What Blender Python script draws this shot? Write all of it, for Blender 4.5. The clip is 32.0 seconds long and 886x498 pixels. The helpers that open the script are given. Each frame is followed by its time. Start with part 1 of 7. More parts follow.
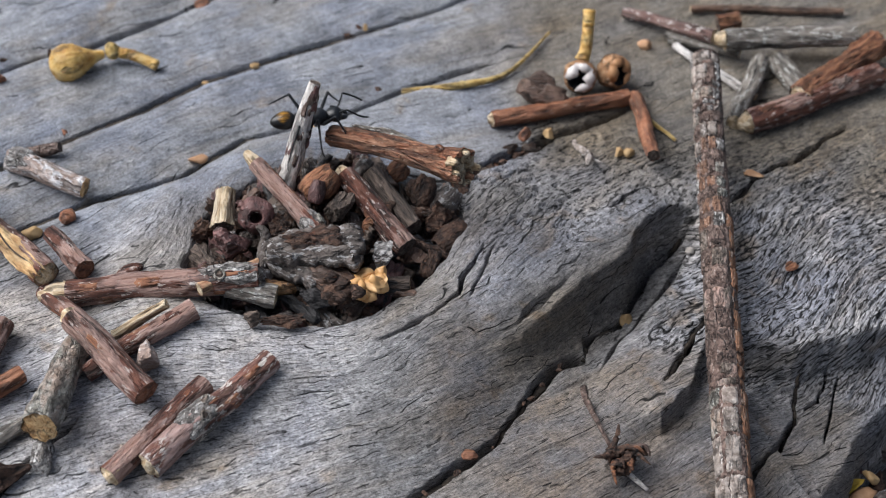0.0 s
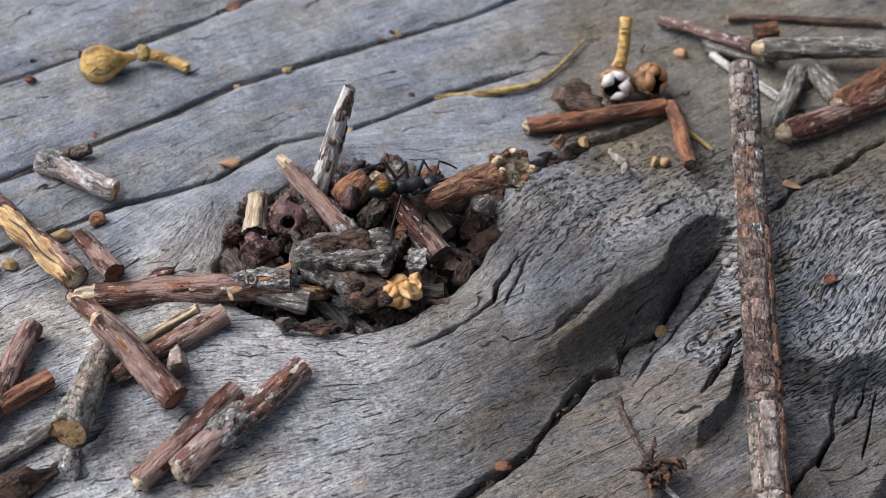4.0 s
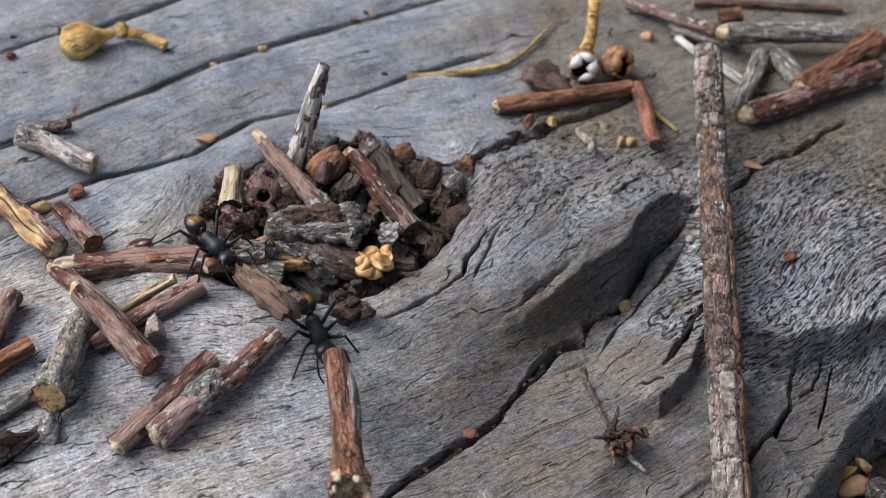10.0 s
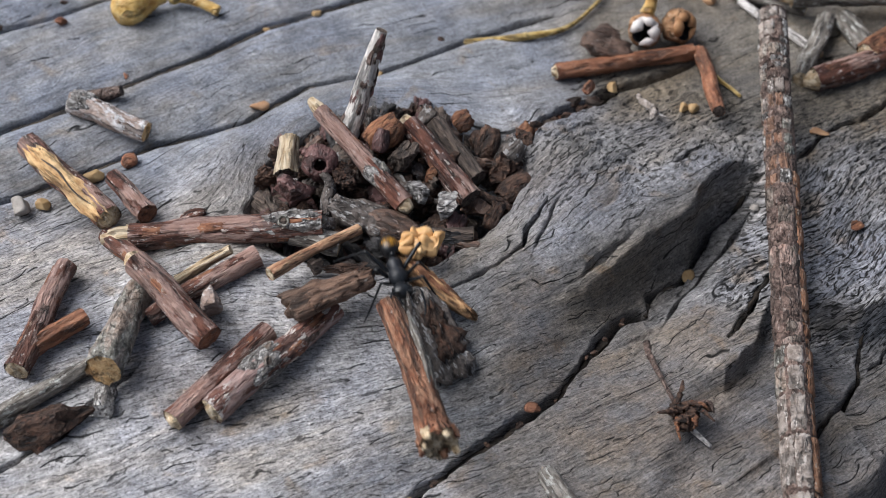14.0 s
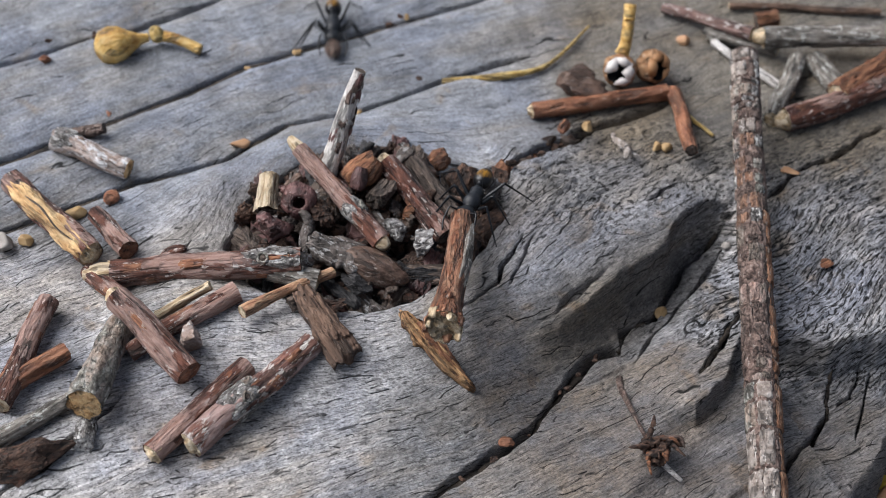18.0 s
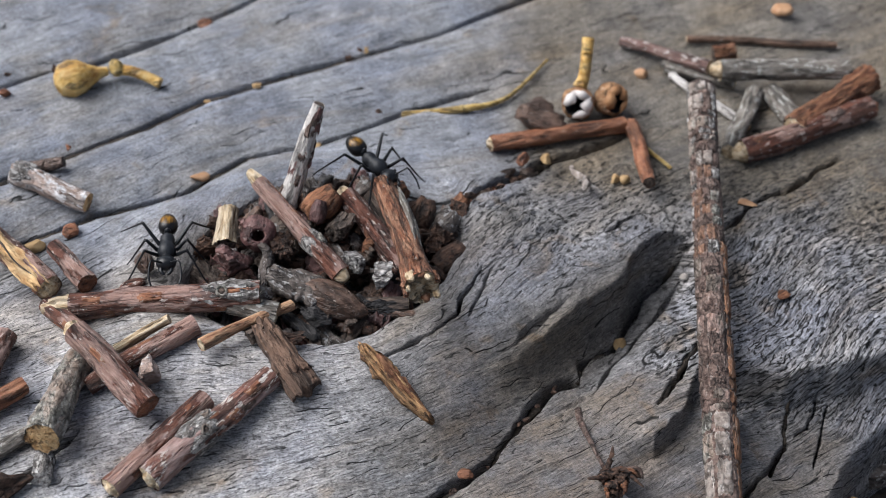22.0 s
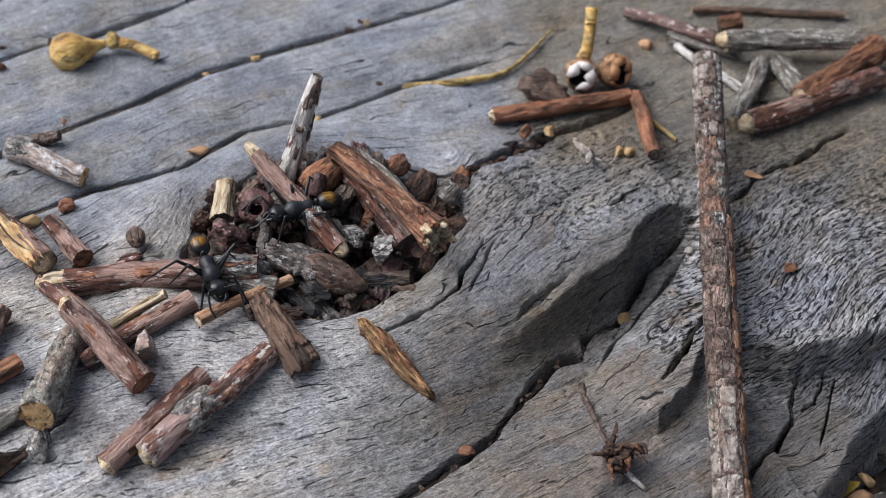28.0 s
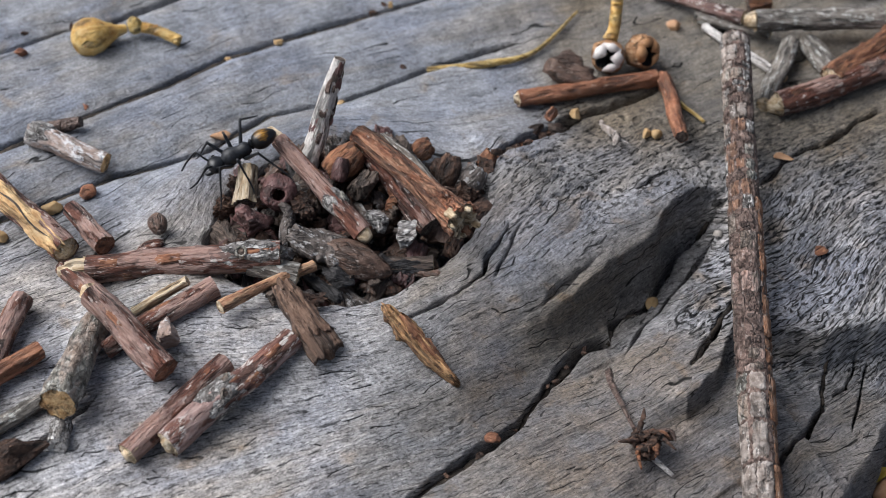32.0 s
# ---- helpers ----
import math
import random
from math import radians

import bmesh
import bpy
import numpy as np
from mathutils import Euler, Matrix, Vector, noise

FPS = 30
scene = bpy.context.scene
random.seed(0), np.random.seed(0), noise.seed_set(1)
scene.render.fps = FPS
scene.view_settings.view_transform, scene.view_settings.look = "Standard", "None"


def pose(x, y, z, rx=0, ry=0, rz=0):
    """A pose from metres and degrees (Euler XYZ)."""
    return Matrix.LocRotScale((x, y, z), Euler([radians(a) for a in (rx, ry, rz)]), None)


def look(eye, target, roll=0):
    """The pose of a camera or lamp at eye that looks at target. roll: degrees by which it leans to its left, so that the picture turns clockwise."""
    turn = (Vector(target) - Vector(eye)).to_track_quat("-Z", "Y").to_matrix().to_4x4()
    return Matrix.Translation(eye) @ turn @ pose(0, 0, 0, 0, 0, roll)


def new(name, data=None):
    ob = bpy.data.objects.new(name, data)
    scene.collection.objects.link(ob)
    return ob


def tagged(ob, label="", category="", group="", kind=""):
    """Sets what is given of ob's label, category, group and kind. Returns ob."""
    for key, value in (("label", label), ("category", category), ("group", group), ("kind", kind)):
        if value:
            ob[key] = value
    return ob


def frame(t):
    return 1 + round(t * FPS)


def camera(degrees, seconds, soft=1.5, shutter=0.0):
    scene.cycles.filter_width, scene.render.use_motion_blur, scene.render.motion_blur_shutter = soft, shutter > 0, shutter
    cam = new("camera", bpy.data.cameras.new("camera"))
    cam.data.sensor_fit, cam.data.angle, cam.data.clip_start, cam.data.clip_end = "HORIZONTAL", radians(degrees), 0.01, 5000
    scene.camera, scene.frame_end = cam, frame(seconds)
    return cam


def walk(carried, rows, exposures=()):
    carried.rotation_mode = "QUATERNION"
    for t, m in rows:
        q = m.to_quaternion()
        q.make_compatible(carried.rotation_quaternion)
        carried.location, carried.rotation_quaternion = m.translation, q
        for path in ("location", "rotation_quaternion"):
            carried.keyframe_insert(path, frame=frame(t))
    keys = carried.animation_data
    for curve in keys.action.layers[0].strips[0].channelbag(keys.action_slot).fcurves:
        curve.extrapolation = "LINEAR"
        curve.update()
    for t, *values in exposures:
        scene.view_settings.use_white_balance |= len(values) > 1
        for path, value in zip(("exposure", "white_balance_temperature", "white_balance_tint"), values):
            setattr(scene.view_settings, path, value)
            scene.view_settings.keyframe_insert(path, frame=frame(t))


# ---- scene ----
# The path, in centimetres: seconds, eye, target, roll.
cam = camera(28.0, 32.0, 0.9, 0.5)
cam.data.dof.use_dof, cam.data.dof.focus_distance, cam.data.dof.aperture_fstop = True, 0.203, 36.0
PATH = [
    (0, (0.460, -15.629, 15.408), (-0.231, -1.613, 1.158), 2.51),
    (0.5, (0.476, -15.676, 15.416), (-0.322, -1.594, 1.237), 2.25),
    (1, (0.391, -15.522, 15.255), (-0.436, -1.444, 1.074), 2.12),
    (1.5, (0.237, -15.367, 15.106), (-0.538, -1.326, 0.885), 2.26),
    (2, (0.462, -15.355, 14.978), (-0.521, -1.293, 0.791), 1.93),
    (2.5, (0.373, -15.481, 15.051), (-0.540, -1.397, 0.880), 2.29),
    (3, (0.324, -15.459, 15.025), (-0.581, -1.364, 0.865), 2.49),
    (3.5, (0.232, -15.469, 15.105), (-0.640, -1.375, 0.943), 2.66),
    (5.5, (0.194, -15.625, 15.219), (-0.652, -1.491, 1.094), 3.04),
    (6, (0.103, -15.684, 15.307), (-0.640, -1.568, 1.158), 3.32),
    (6.5, (0.082, -15.835, 15.524), (-0.609, -1.738, 1.354), 3.59),
    (7, (0.082, -15.963, 15.580), (-0.541, -1.814, 1.458), 3.81),
    (7.5, (0.057, -15.960, 15.589), (-0.458, -1.810, 1.464), 4.16),
    (8, (0.197, -15.995, 15.594), (-0.311, -1.843, 1.471), 4.21),
    (8.5, (0.128, -15.958, 15.572), (-0.208, -1.827, 1.423), 4.70),
    (9, (0.148, -15.916, 15.538), (-0.218, -1.802, 1.373), 4.62),
    (9.5, (0.216, -15.986, 15.478), (-0.236, -1.867, 1.319), 4.31),
    (10, (0.219, -16.021, 15.458), (-0.267, -1.982, 1.222), 4.34),
    (10.5, (0.099, -15.863, 15.253), (-0.280, -1.926, 0.914), 4.65),
    (11, (0.340, -15.723, 15.085), (-0.236, -1.895, 0.646), 3.91),
    (11.5, (0.304, -15.712, 15.031), (-0.300, -1.976, 0.507), 3.93),
    (12, (0.185, -15.718, 15.063), (-0.432, -2.083, 0.444), 3.96),
    (12.5, (0.163, -15.646, 14.967), (-0.486, -2.068, 0.297), 3.85),
    (13, (0.399, -15.553, 14.933), (-0.485, -2.013, 0.240), 2.88),
    (13.5, (0.222, -15.616, 15.148), (-0.667, -2.052, 0.478), 2.80),
    (14, (-0.025, -15.662, 15.223), (-0.921, -1.988, 0.655), 3.03),
    (14.5, (0.051, -15.653, 15.260), (-0.970, -1.941, 0.736), 2.73),
    (16.5, (-0.008, -15.837, 15.393), (-0.864, -1.966, 1.010), 3.39),
    (17, (0.114, -15.792, 15.383), (-0.760, -1.900, 1.022), 3.29),
    (17.5, (0.040, -15.727, 15.393), (-0.727, -1.830, 1.031), 3.62),
    (18, (0.093, -15.835, 15.555), (-0.679, -1.911, 1.218), 3.62),
    (18.5, (0.020, -15.956, 15.665), (-0.596, -1.969, 1.383), 4.11),
    (19, (0.133, -15.960, 15.697), (-0.423, -1.924, 1.460), 4.33),
    (19.5, (0.081, -15.928, 15.650), (-0.194, -1.821, 1.476), 5.11),
    (20, (0.144, -15.791, 15.481), (-0.017, -1.628, 1.362), 5.30),
    (21, (0.339, -15.675, 15.434), (0.010, -1.505, 1.324), 4.77),
    (21.5, (0.202, -15.692, 15.485), (-0.145, -1.519, 1.378), 4.70),
    (22, (0.183, -15.870, 15.612), (-0.250, -1.658, 1.546), 4.46),
    (22.5, (0.226, -15.900, 15.652), (-0.245, -1.688, 1.588), 4.46),
    (23, (0.141, -15.789, 15.510), (-0.232, -1.569, 1.452), 4.69),
    (23.5, (0.344, -15.729, 15.481), (-0.233, -1.540, 1.397), 3.97),
    (24, (0.179, -15.707, 15.423), (-0.356, -1.521, 1.335), 4.05),
    (24.5, (0.181, -15.769, 15.523), (-0.476, -1.621, 1.403), 3.75),
    (25, (0.206, -15.863, 15.637), (-0.500, -1.723, 1.511), 3.68),
    (25.5, (0.090, -15.860, 15.594), (-0.477, -1.698, 1.484), 4.07),
    (27.5, (0.276, -15.838, 15.490), (-0.210, -1.755, 1.298), 4.20),
    (28, (0.296, -15.683, 15.317), (-0.233, -1.632, 1.094), 3.97),
    (28.5, (0.403, -15.697, 15.363), (-0.270, -1.696, 1.097), 3.54),
    (29, (0.345, -15.630, 15.285), (-0.332, -1.655, 0.994), 3.46),
    (29.5, (0.324, -15.506, 15.165), (-0.396, -1.574, 0.834), 3.25),
    (30, (0.395, -15.551, 15.146), (-0.426, -1.639, 0.801), 2.91),
    (30.5, (0.327, -15.568, 15.189), (-0.456, -1.697, 0.802), 3.00),
    (31, (0.412, -15.577, 15.263), (-0.464, -1.733, 0.855), 2.63),
    (31.5, (0.386, -15.511, 15.219), (-0.473, -1.657, 0.820), 2.71),
    (32, (0.379, -15.490, 15.151), (-0.498, -1.602, 0.786), 2.62),
]
CM = 0.01
walk(cam, [(t, look(Vector(eye) * CM, Vector(target) * CM, roll)) for t, eye, target, roll in PATH],
     [(0.0, 0.43, 6150, 11), (9.0, 0.43, 6150, 11), (12.5, 0.35, 6150, 11), (15.5, 0.39, 6150, 11), (18.0, 0.43, 6150, 11), (32.0, 0.41, 6150, 11)])

# ---- light: open shade under a bright sky ----
world = bpy.data.worlds.new("world")
scene.world = world
world.use_nodes = True
wn = world.node_tree.nodes
sky = wn.new("ShaderNodeTexSky")
sky.sky_type, sky.sun_disc = "NISHITA", False
sky.sun_elevation, sky.sun_rotation = radians(40), radians(-75)
sky.air_density, sky.dust_density = 1.0, 4.0
wn["Background"].inputs["Strength"].default_value = 0.082
soften = wn.new("ShaderNodeHueSaturation")
soften.inputs["Saturation"].default_value = 0.55
world.node_tree.links.new(sky.outputs[0], soften.inputs["Color"])
world.node_tree.links.new(soften.outputs[0], wn["Background"].inputs["Color"])
sun = new("sun", bpy.data.lights.new("sun", "SUN"))
sun.data.energy, sun.data.angle, sun.data.color = 3.5, radians(50), (1.0, 0.97, 0.93)
sun.matrix_world = look((-0.22, 0.02, 0.255), (0, 0, 0))


# ---- materials ----
def material(name):
    m = bpy.data.materials.new(name)
    m.use_nodes = True
    return m, m.node_tree, m.node_tree.nodes["Principled BSDF"]


def node(tree, kind, **values):
    n = tree.nodes.new(kind)
    for key, v in values.items():
        if key == "operation":
            n.operation = v
        elif key == "blend_type":
            n.blend_type = v
        elif key == "feature":
            n.feature = v
        else:
            n.inputs[key.replace("_", " ")].default_value = v
    return n


def ramp(tree, source, stops):
    r = tree.nodes.new("ShaderNodeValToRGB")
    e = r.color_ramp.elements
    e[0].position, e[0].color = stops[0][0], (*stops[0][1], 1)
    e[1].position, e[1].color = stops[-1][0], (*stops[-1][1], 1)
    for p, c in stops[1:-1]:
        k = e.new(p)
        k.color = (*c, 1)
    tree.links.new(source, r.inputs["Fac"])
    return r.outputs["Color"]


def grey(v):
    return (v, v, v)


def noise_tex(tree, vector, scale, detail=4.0, rough=0.55, distortion=0.0):
    n = node(tree, "ShaderNodeTexNoise", Scale=scale, Detail=detail, Roughness=rough, Distortion=distortion)
    tree.links.new(vector, n.inputs["Vector"])
    return n.outputs["Fac"]


def mapped(tree, vector, scale, shift=(0, 0, 0)):
    m = tree.nodes.new("ShaderNodeMapping")
    m.inputs["Scale"].default_value = scale
    m.inputs["Location"].default_value = shift
    tree.links.new(vector, m.inputs["Vector"])
    return m.outputs["Vector"]


def mix(tree, fac, a, b, blend="MIX"):
    m = tree.nodes.new("ShaderNodeMix")
    m.data_type, m.blend_type = "RGBA", blend
    for socket, v in ((m.inputs[0], fac), (m.inputs[6], a), (m.inputs[7], b)):
        if isinstance(v, (int, float)):
            socket.default_value = v
        elif isinstance(v, tuple):
            socket.default_value = (*v, 1)
        else:
            tree.links.new(v, socket)
    return m.outputs[2]


def math_node(tree, operation, a, b=0.0):
    m = node(tree, "ShaderNodeMath", operation=operation)
    for socket, v in ((m.inputs[0], a), (m.inputs[1], b)):
        if isinstance(v, (int, float)):
            socket.default_value = v
        else:
            tree.links.new(v, socket)
    return m.outputs[0]


def bumped(tree, bsdf, height, strength, distance):
    b = node(tree, "ShaderNodeBump", Strength=strength, Distance=distance)
    tree.links.new(height, b.inputs["Height"])
    tree.links.new(b.outputs["Normal"], bsdf.inputs["Normal"])


def weathered_wood():
    """Silver-grey weathered timber; the uv map runs along and across the grain, in centimetres."""
    m, t, b = material("weathered_wood")

    def layer(name):
        n = t.nodes.new("ShaderNodeUVMap")
        n.uv_map = name
        return n.outputs["UV"]

    def pair(name):
        n = t.nodes.new("ShaderNodeSeparateXYZ")
        t.links.new(layer(name), n.inputs[0])
        return n.outputs["X"], n.outputs["Y"]

    uv = layer("UVMap")
    worn, tan = pair("weathering")
    back, ridged = pair("wear")
    front = math_node(t, "SUBTRACT", 1.0, back)
    obj = t.nodes.new("ShaderNodeTexCoord").outputs["Object"]
    fibre = noise_tex(t, mapped(t, uv, (8.0, 36, 1)), 1.0, 7, 0.7, 0.3)
    hair = noise_tex(t, mapped(t, uv, (9.0, 110, 1)), 1.0, 3, 0.6)
    band = noise_tex(t, mapped(t, uv, (0.7, 5.0, 1), (4, 1, 0)), 1.0, 5, 0.62, 0.4)
    broad = noise_tex(t, mapped(t, uv, (0.35, 1.5, 1)), 1.0, 5, 0.62, 0.6)
    cloud = noise_tex(t, obj, 75.0, 6, 0.62)
    patch = noise_tex(t, obj, 230.0, 5, 0.66)
    spot = noise_tex(t, obj, 1200.0, 5, 0.72)
    grit = noise_tex(t, obj, 3000.0, 4, 0.7)

    across_grain = t.nodes.new("ShaderNodeSeparateXYZ")
    t.links.new(uv, across_grain.inputs[0])

    def checks(along, across, shift, width, reach):
        """Thin dark splits that run with the grain, wander and break off; width: share of their spacing."""
        wander = noise_tex(t, mapped(t, uv, (along, across * 0.22, 1), shift), 1.0, 3, 0.6)
        phase = math_node(t, "ADD", math_node(t, "MULTIPLY", across_grain.outputs["Y"], across), math_node(t, "MULTIPLY", wander, 4.5))
        thin = math_node(t, "ABSOLUTE", math_node(t, "SUBTRACT", math_node(t, "FRACT", phase), 0.5))
        gate = noise_tex(t, mapped(t, uv, (along * 2.2, across * 0.45, 1), (shift[1], shift[0], 0)), 1.0, 2, 0.5)
        thin = math_node(t, "ADD", thin, math_node(t, "MULTIPLY", ramp(t, gate, [(reach, grey(1)), (reach + 0.06, grey(0))]), 0.5))
        return ramp(t, thin, [(width * 0.4, grey(0)), (width, grey(1))])

    def dashes(along, across, shift, edge):
        """Short dark slots."""
        n = noise_tex(t, mapped(t, uv, (along, across, 1), shift), 1.0, 2, 0.5)
        return ramp(t, n, [(edge, grey(1)), (edge + 0.022, grey(0))])

    lines = checks(0.5, 4.5, (3, 7, 0), 0.045, 0.52)
    small = checks(1.1, 10.0, (9, 2, 0), 0.085, 0.50)
    tiny = checks(2.6, 24.0, (5, 8, 0), 0.14, 0.48)
    slots = dashes(5.0, 40, (1, 5, 0), 0.36)
    pits = dashes(11.0, 32, (2, 3, 0), 0.41)
    seams = checks(2.2, 12.0, (4, 9, 0), 0.15, 0.44)
    slits = dashes(4.2, 25, (6, 3, 0), 0.42)

    colour = ramp(t, fibre, [(0.28, (0.122, 0.119, 0.115)), (0.44, (0.242, 0.239, 0.233)), (0.57, (0.328, 0.323, 0.316)), (0.72, (0.49, 0.482, 0.467))])
    colour = mix(t, back, colour, mix(t, 0.35, colour, (0.312, 0.312, 0.311)))
    colour = mix(t, 0.6, colour, ramp(t, band, [(0.3, grey(0.72)), (0.5, grey(0.97)), (0.68, grey(1.18))]), "MULTIPLY")
    fleck = noise_tex(t, mapped(t, uv, (3.2, 15, 1), (8, 2, 0)), 1.0, 4, 0.62, 0.5)
    colour = mix(t, math_node(t, "SUBTRACT", 0.85, math_node(t, "MULTIPLY", back, 0.35)), colour, ramp(t, fleck, [(0.30, grey(0.78)), (0.42, grey(0.94)), (0.55, grey(1.02)), (0.70, grey(1.12))]), "MULTIPLY")
    colour = mix(t, 0.75, colour, ramp(t, patch, [(0.34, grey(0.6)), (0.52, grey(1.0)), (0.68, grey(1.32))]), "MULTIPLY")
    warm = ramp(t, broad, [(0.46, grey(0)), (0.66, grey(1))])
    colour = mix(t, math_node(t, "MULTIPLY", warm, 0.8), colour, (1.0, 0.89, 0.74), "MULTIPLY")
    cool = ramp(t, cloud, [(0.44, grey(0)), (0.60, grey(1))])
    colour = mix(t, math_node(t, "MULTIPLY", cool, 0.85), colour, (0.81, 0.85, 0.95), "MULTIPLY")
    ochre = ramp(t, noise_tex(t, obj, 160.0, 4, 0.6, 0.5), [(0.60, grey(0)), (0.70, grey(1))])
    colour = mix(t, math_node(t, "MULTIPLY", ochre, 0.55), colour, (1.0, 0.76, 0.50), "MULTIPLY")
    colour = mix(t, tan, mix(t, 1.0, colour, (1.0, 1.0, 1.035), "MULTIPLY"), mix(t, 1.0, colour, (0.72, 0.655, 0.565), "MULTIPLY"))
    pale_front, stain_shade = pair("bleach")
    # Front of the log multiplied paler.
    colour = mix(t, pale_front, colour, mix(t, 1.0, colour, (1.62, 1.61, 1.60), "MULTIPLY"))
    # Browner and darker: stain, plus shade painted on the log's turned-away side.
    brown = math_node(t, "MULTIPLY", stain_shade, ramp(t, patch, [(0.35, grey(0.3)), (0.6, grey(1.0))]))
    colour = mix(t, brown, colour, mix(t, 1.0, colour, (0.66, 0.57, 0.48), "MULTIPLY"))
    pepper = ramp(t, noise_tex(t, mapped(t, uv, (22, 44, 1), (7, 7, 0)), 1.0, 2, 0.55), [(0.37, grey(1)), (0.40, grey(0))])
    colour = mix(t, math_node(t, "MULTIPLY", pepper, math_node(t, "SUBTRACT", 0.62, math_node(t, "MULTIPLY", back, 0.35))), colour, (0.06, 0.056, 0.052))
    colour = mix(t, ridged, colour, mix(t, 1.0, colour, (1.28, 1.29, 1.32), "MULTIPLY"))
    chill = math_node(t, "MULTIPLY", back, math_node(t, "SUBTRACT", 1.0, tan))
    colour = mix(t, chill, colour, mix(t, 1.0, colour, (0.93, 0.98, 1.05), "MULTIPLY"))
    dirt = ramp(t, spot, [(0.57, grey(0)), (0.66, grey(1))])
    colour = mix(t, math_node(t, "MULTIPLY", dirt, 0.5), colour, (0.10, 0.09, 0.082))
    colour = mix(t, 0.75, colour, ramp(t, grit, [(0.32, grey(0.55)), (0.5, grey(1.0)), (0.68, grey(1.45))]), "MULTIPLY")
    hairs = ramp(t, hair, [(0.34, (0.3, 0.29, 0.28)), (0.48, grey(1.0))])
    colour = mix(t, math_node(t, "MULTIPLY", front, 0.35), colour, hairs, "MULTIPLY")
    colour = mix(t, math_node(t, "MULTIPLY", math_node(t, "MULTIPLY", slots, front), 0.55), colour, (0.055, 0.05, 0.047))
    colour = mix(t, math_node(t, "MULTIPLY", math_node(t, "MULTIPLY", pits, worn), 0.9), colour, (0.03, 0.028, 0.027))
    colour = mix(t, math_node(t, "MULTIPLY", math_node(t, "MULTIPLY", slits, ridged), 0.35), colour, (0.022, 0.021, 0.021))
    colour = mix(t, math_node(t, "MULTIPLY", ridged, 0.92), colour, seams, "MULTIPLY")
    colour = mix(t, math_node(t, "MULTIPLY", front, 0.4), colour, tiny, "MULTIPLY")
    colour = mix(t, 0.9, colour, lines, "MULTIPLY")
    colour = mix(t, math_node(t, "ADD", math_node(t, "MULTIPLY", front, 0.4), 0.35), colour, small, "MULTIPLY")
    streak = noise_tex(t, mapped(t, uv, (1.5, 16, 1), (3, 5, 0)), 1.0, 4, 0.6, 0.3)
    colour = mix(t, math_node(t, "ADD", math_node(t, "MULTIPLY", back, 0.35), 0.35), colour, ramp(t, streak, [(0.30, grey(0.5)), (0.46, grey(0.98)), (0.60, grey(1.04)), (0.74, grey(1.35))]), "MULTIPLY")
    t.links.new(colour, b.inputs["Base Color"])
    b.inputs["Roughness"].default_value = 0.82
    b.inputs["Specular IOR Level"].default_value = 0.25
    h = math_node(t, "ADD", math_node(t, "MULTIPLY", fibre, 0.9), math_node(t, "MULTIPLY", hair, 0.4))
    h = math_node(t, "ADD", h, math_node(t, "MULTIPLY", grit, 0.5))
    h = math_node(t, "ADD", h, math_node(t, "MULTIPLY", lines, 0.8))
    h = math_node(t, "ADD", h, math_node(t, "MULTIPLY", small, 0.4))
    h = math_node(t, "SUBTRACT", h, math_node(t, "MULTIPLY", math_node(t, "MULTIPLY", slots, front), 0.6))
    h = math_node(t, "SUBTRACT", h, math_node(t, "MULTIPLY", math_node(t, "MULTIPLY", pits, worn), 0.8))
    h = math_node(t, "ADD", h, math_node(t, "MULTIPLY", math_node(t, "MULTIPLY", seams, ridged), 0.9))
    bumped(t, b, h, 0.9, 0.00038)
    return m


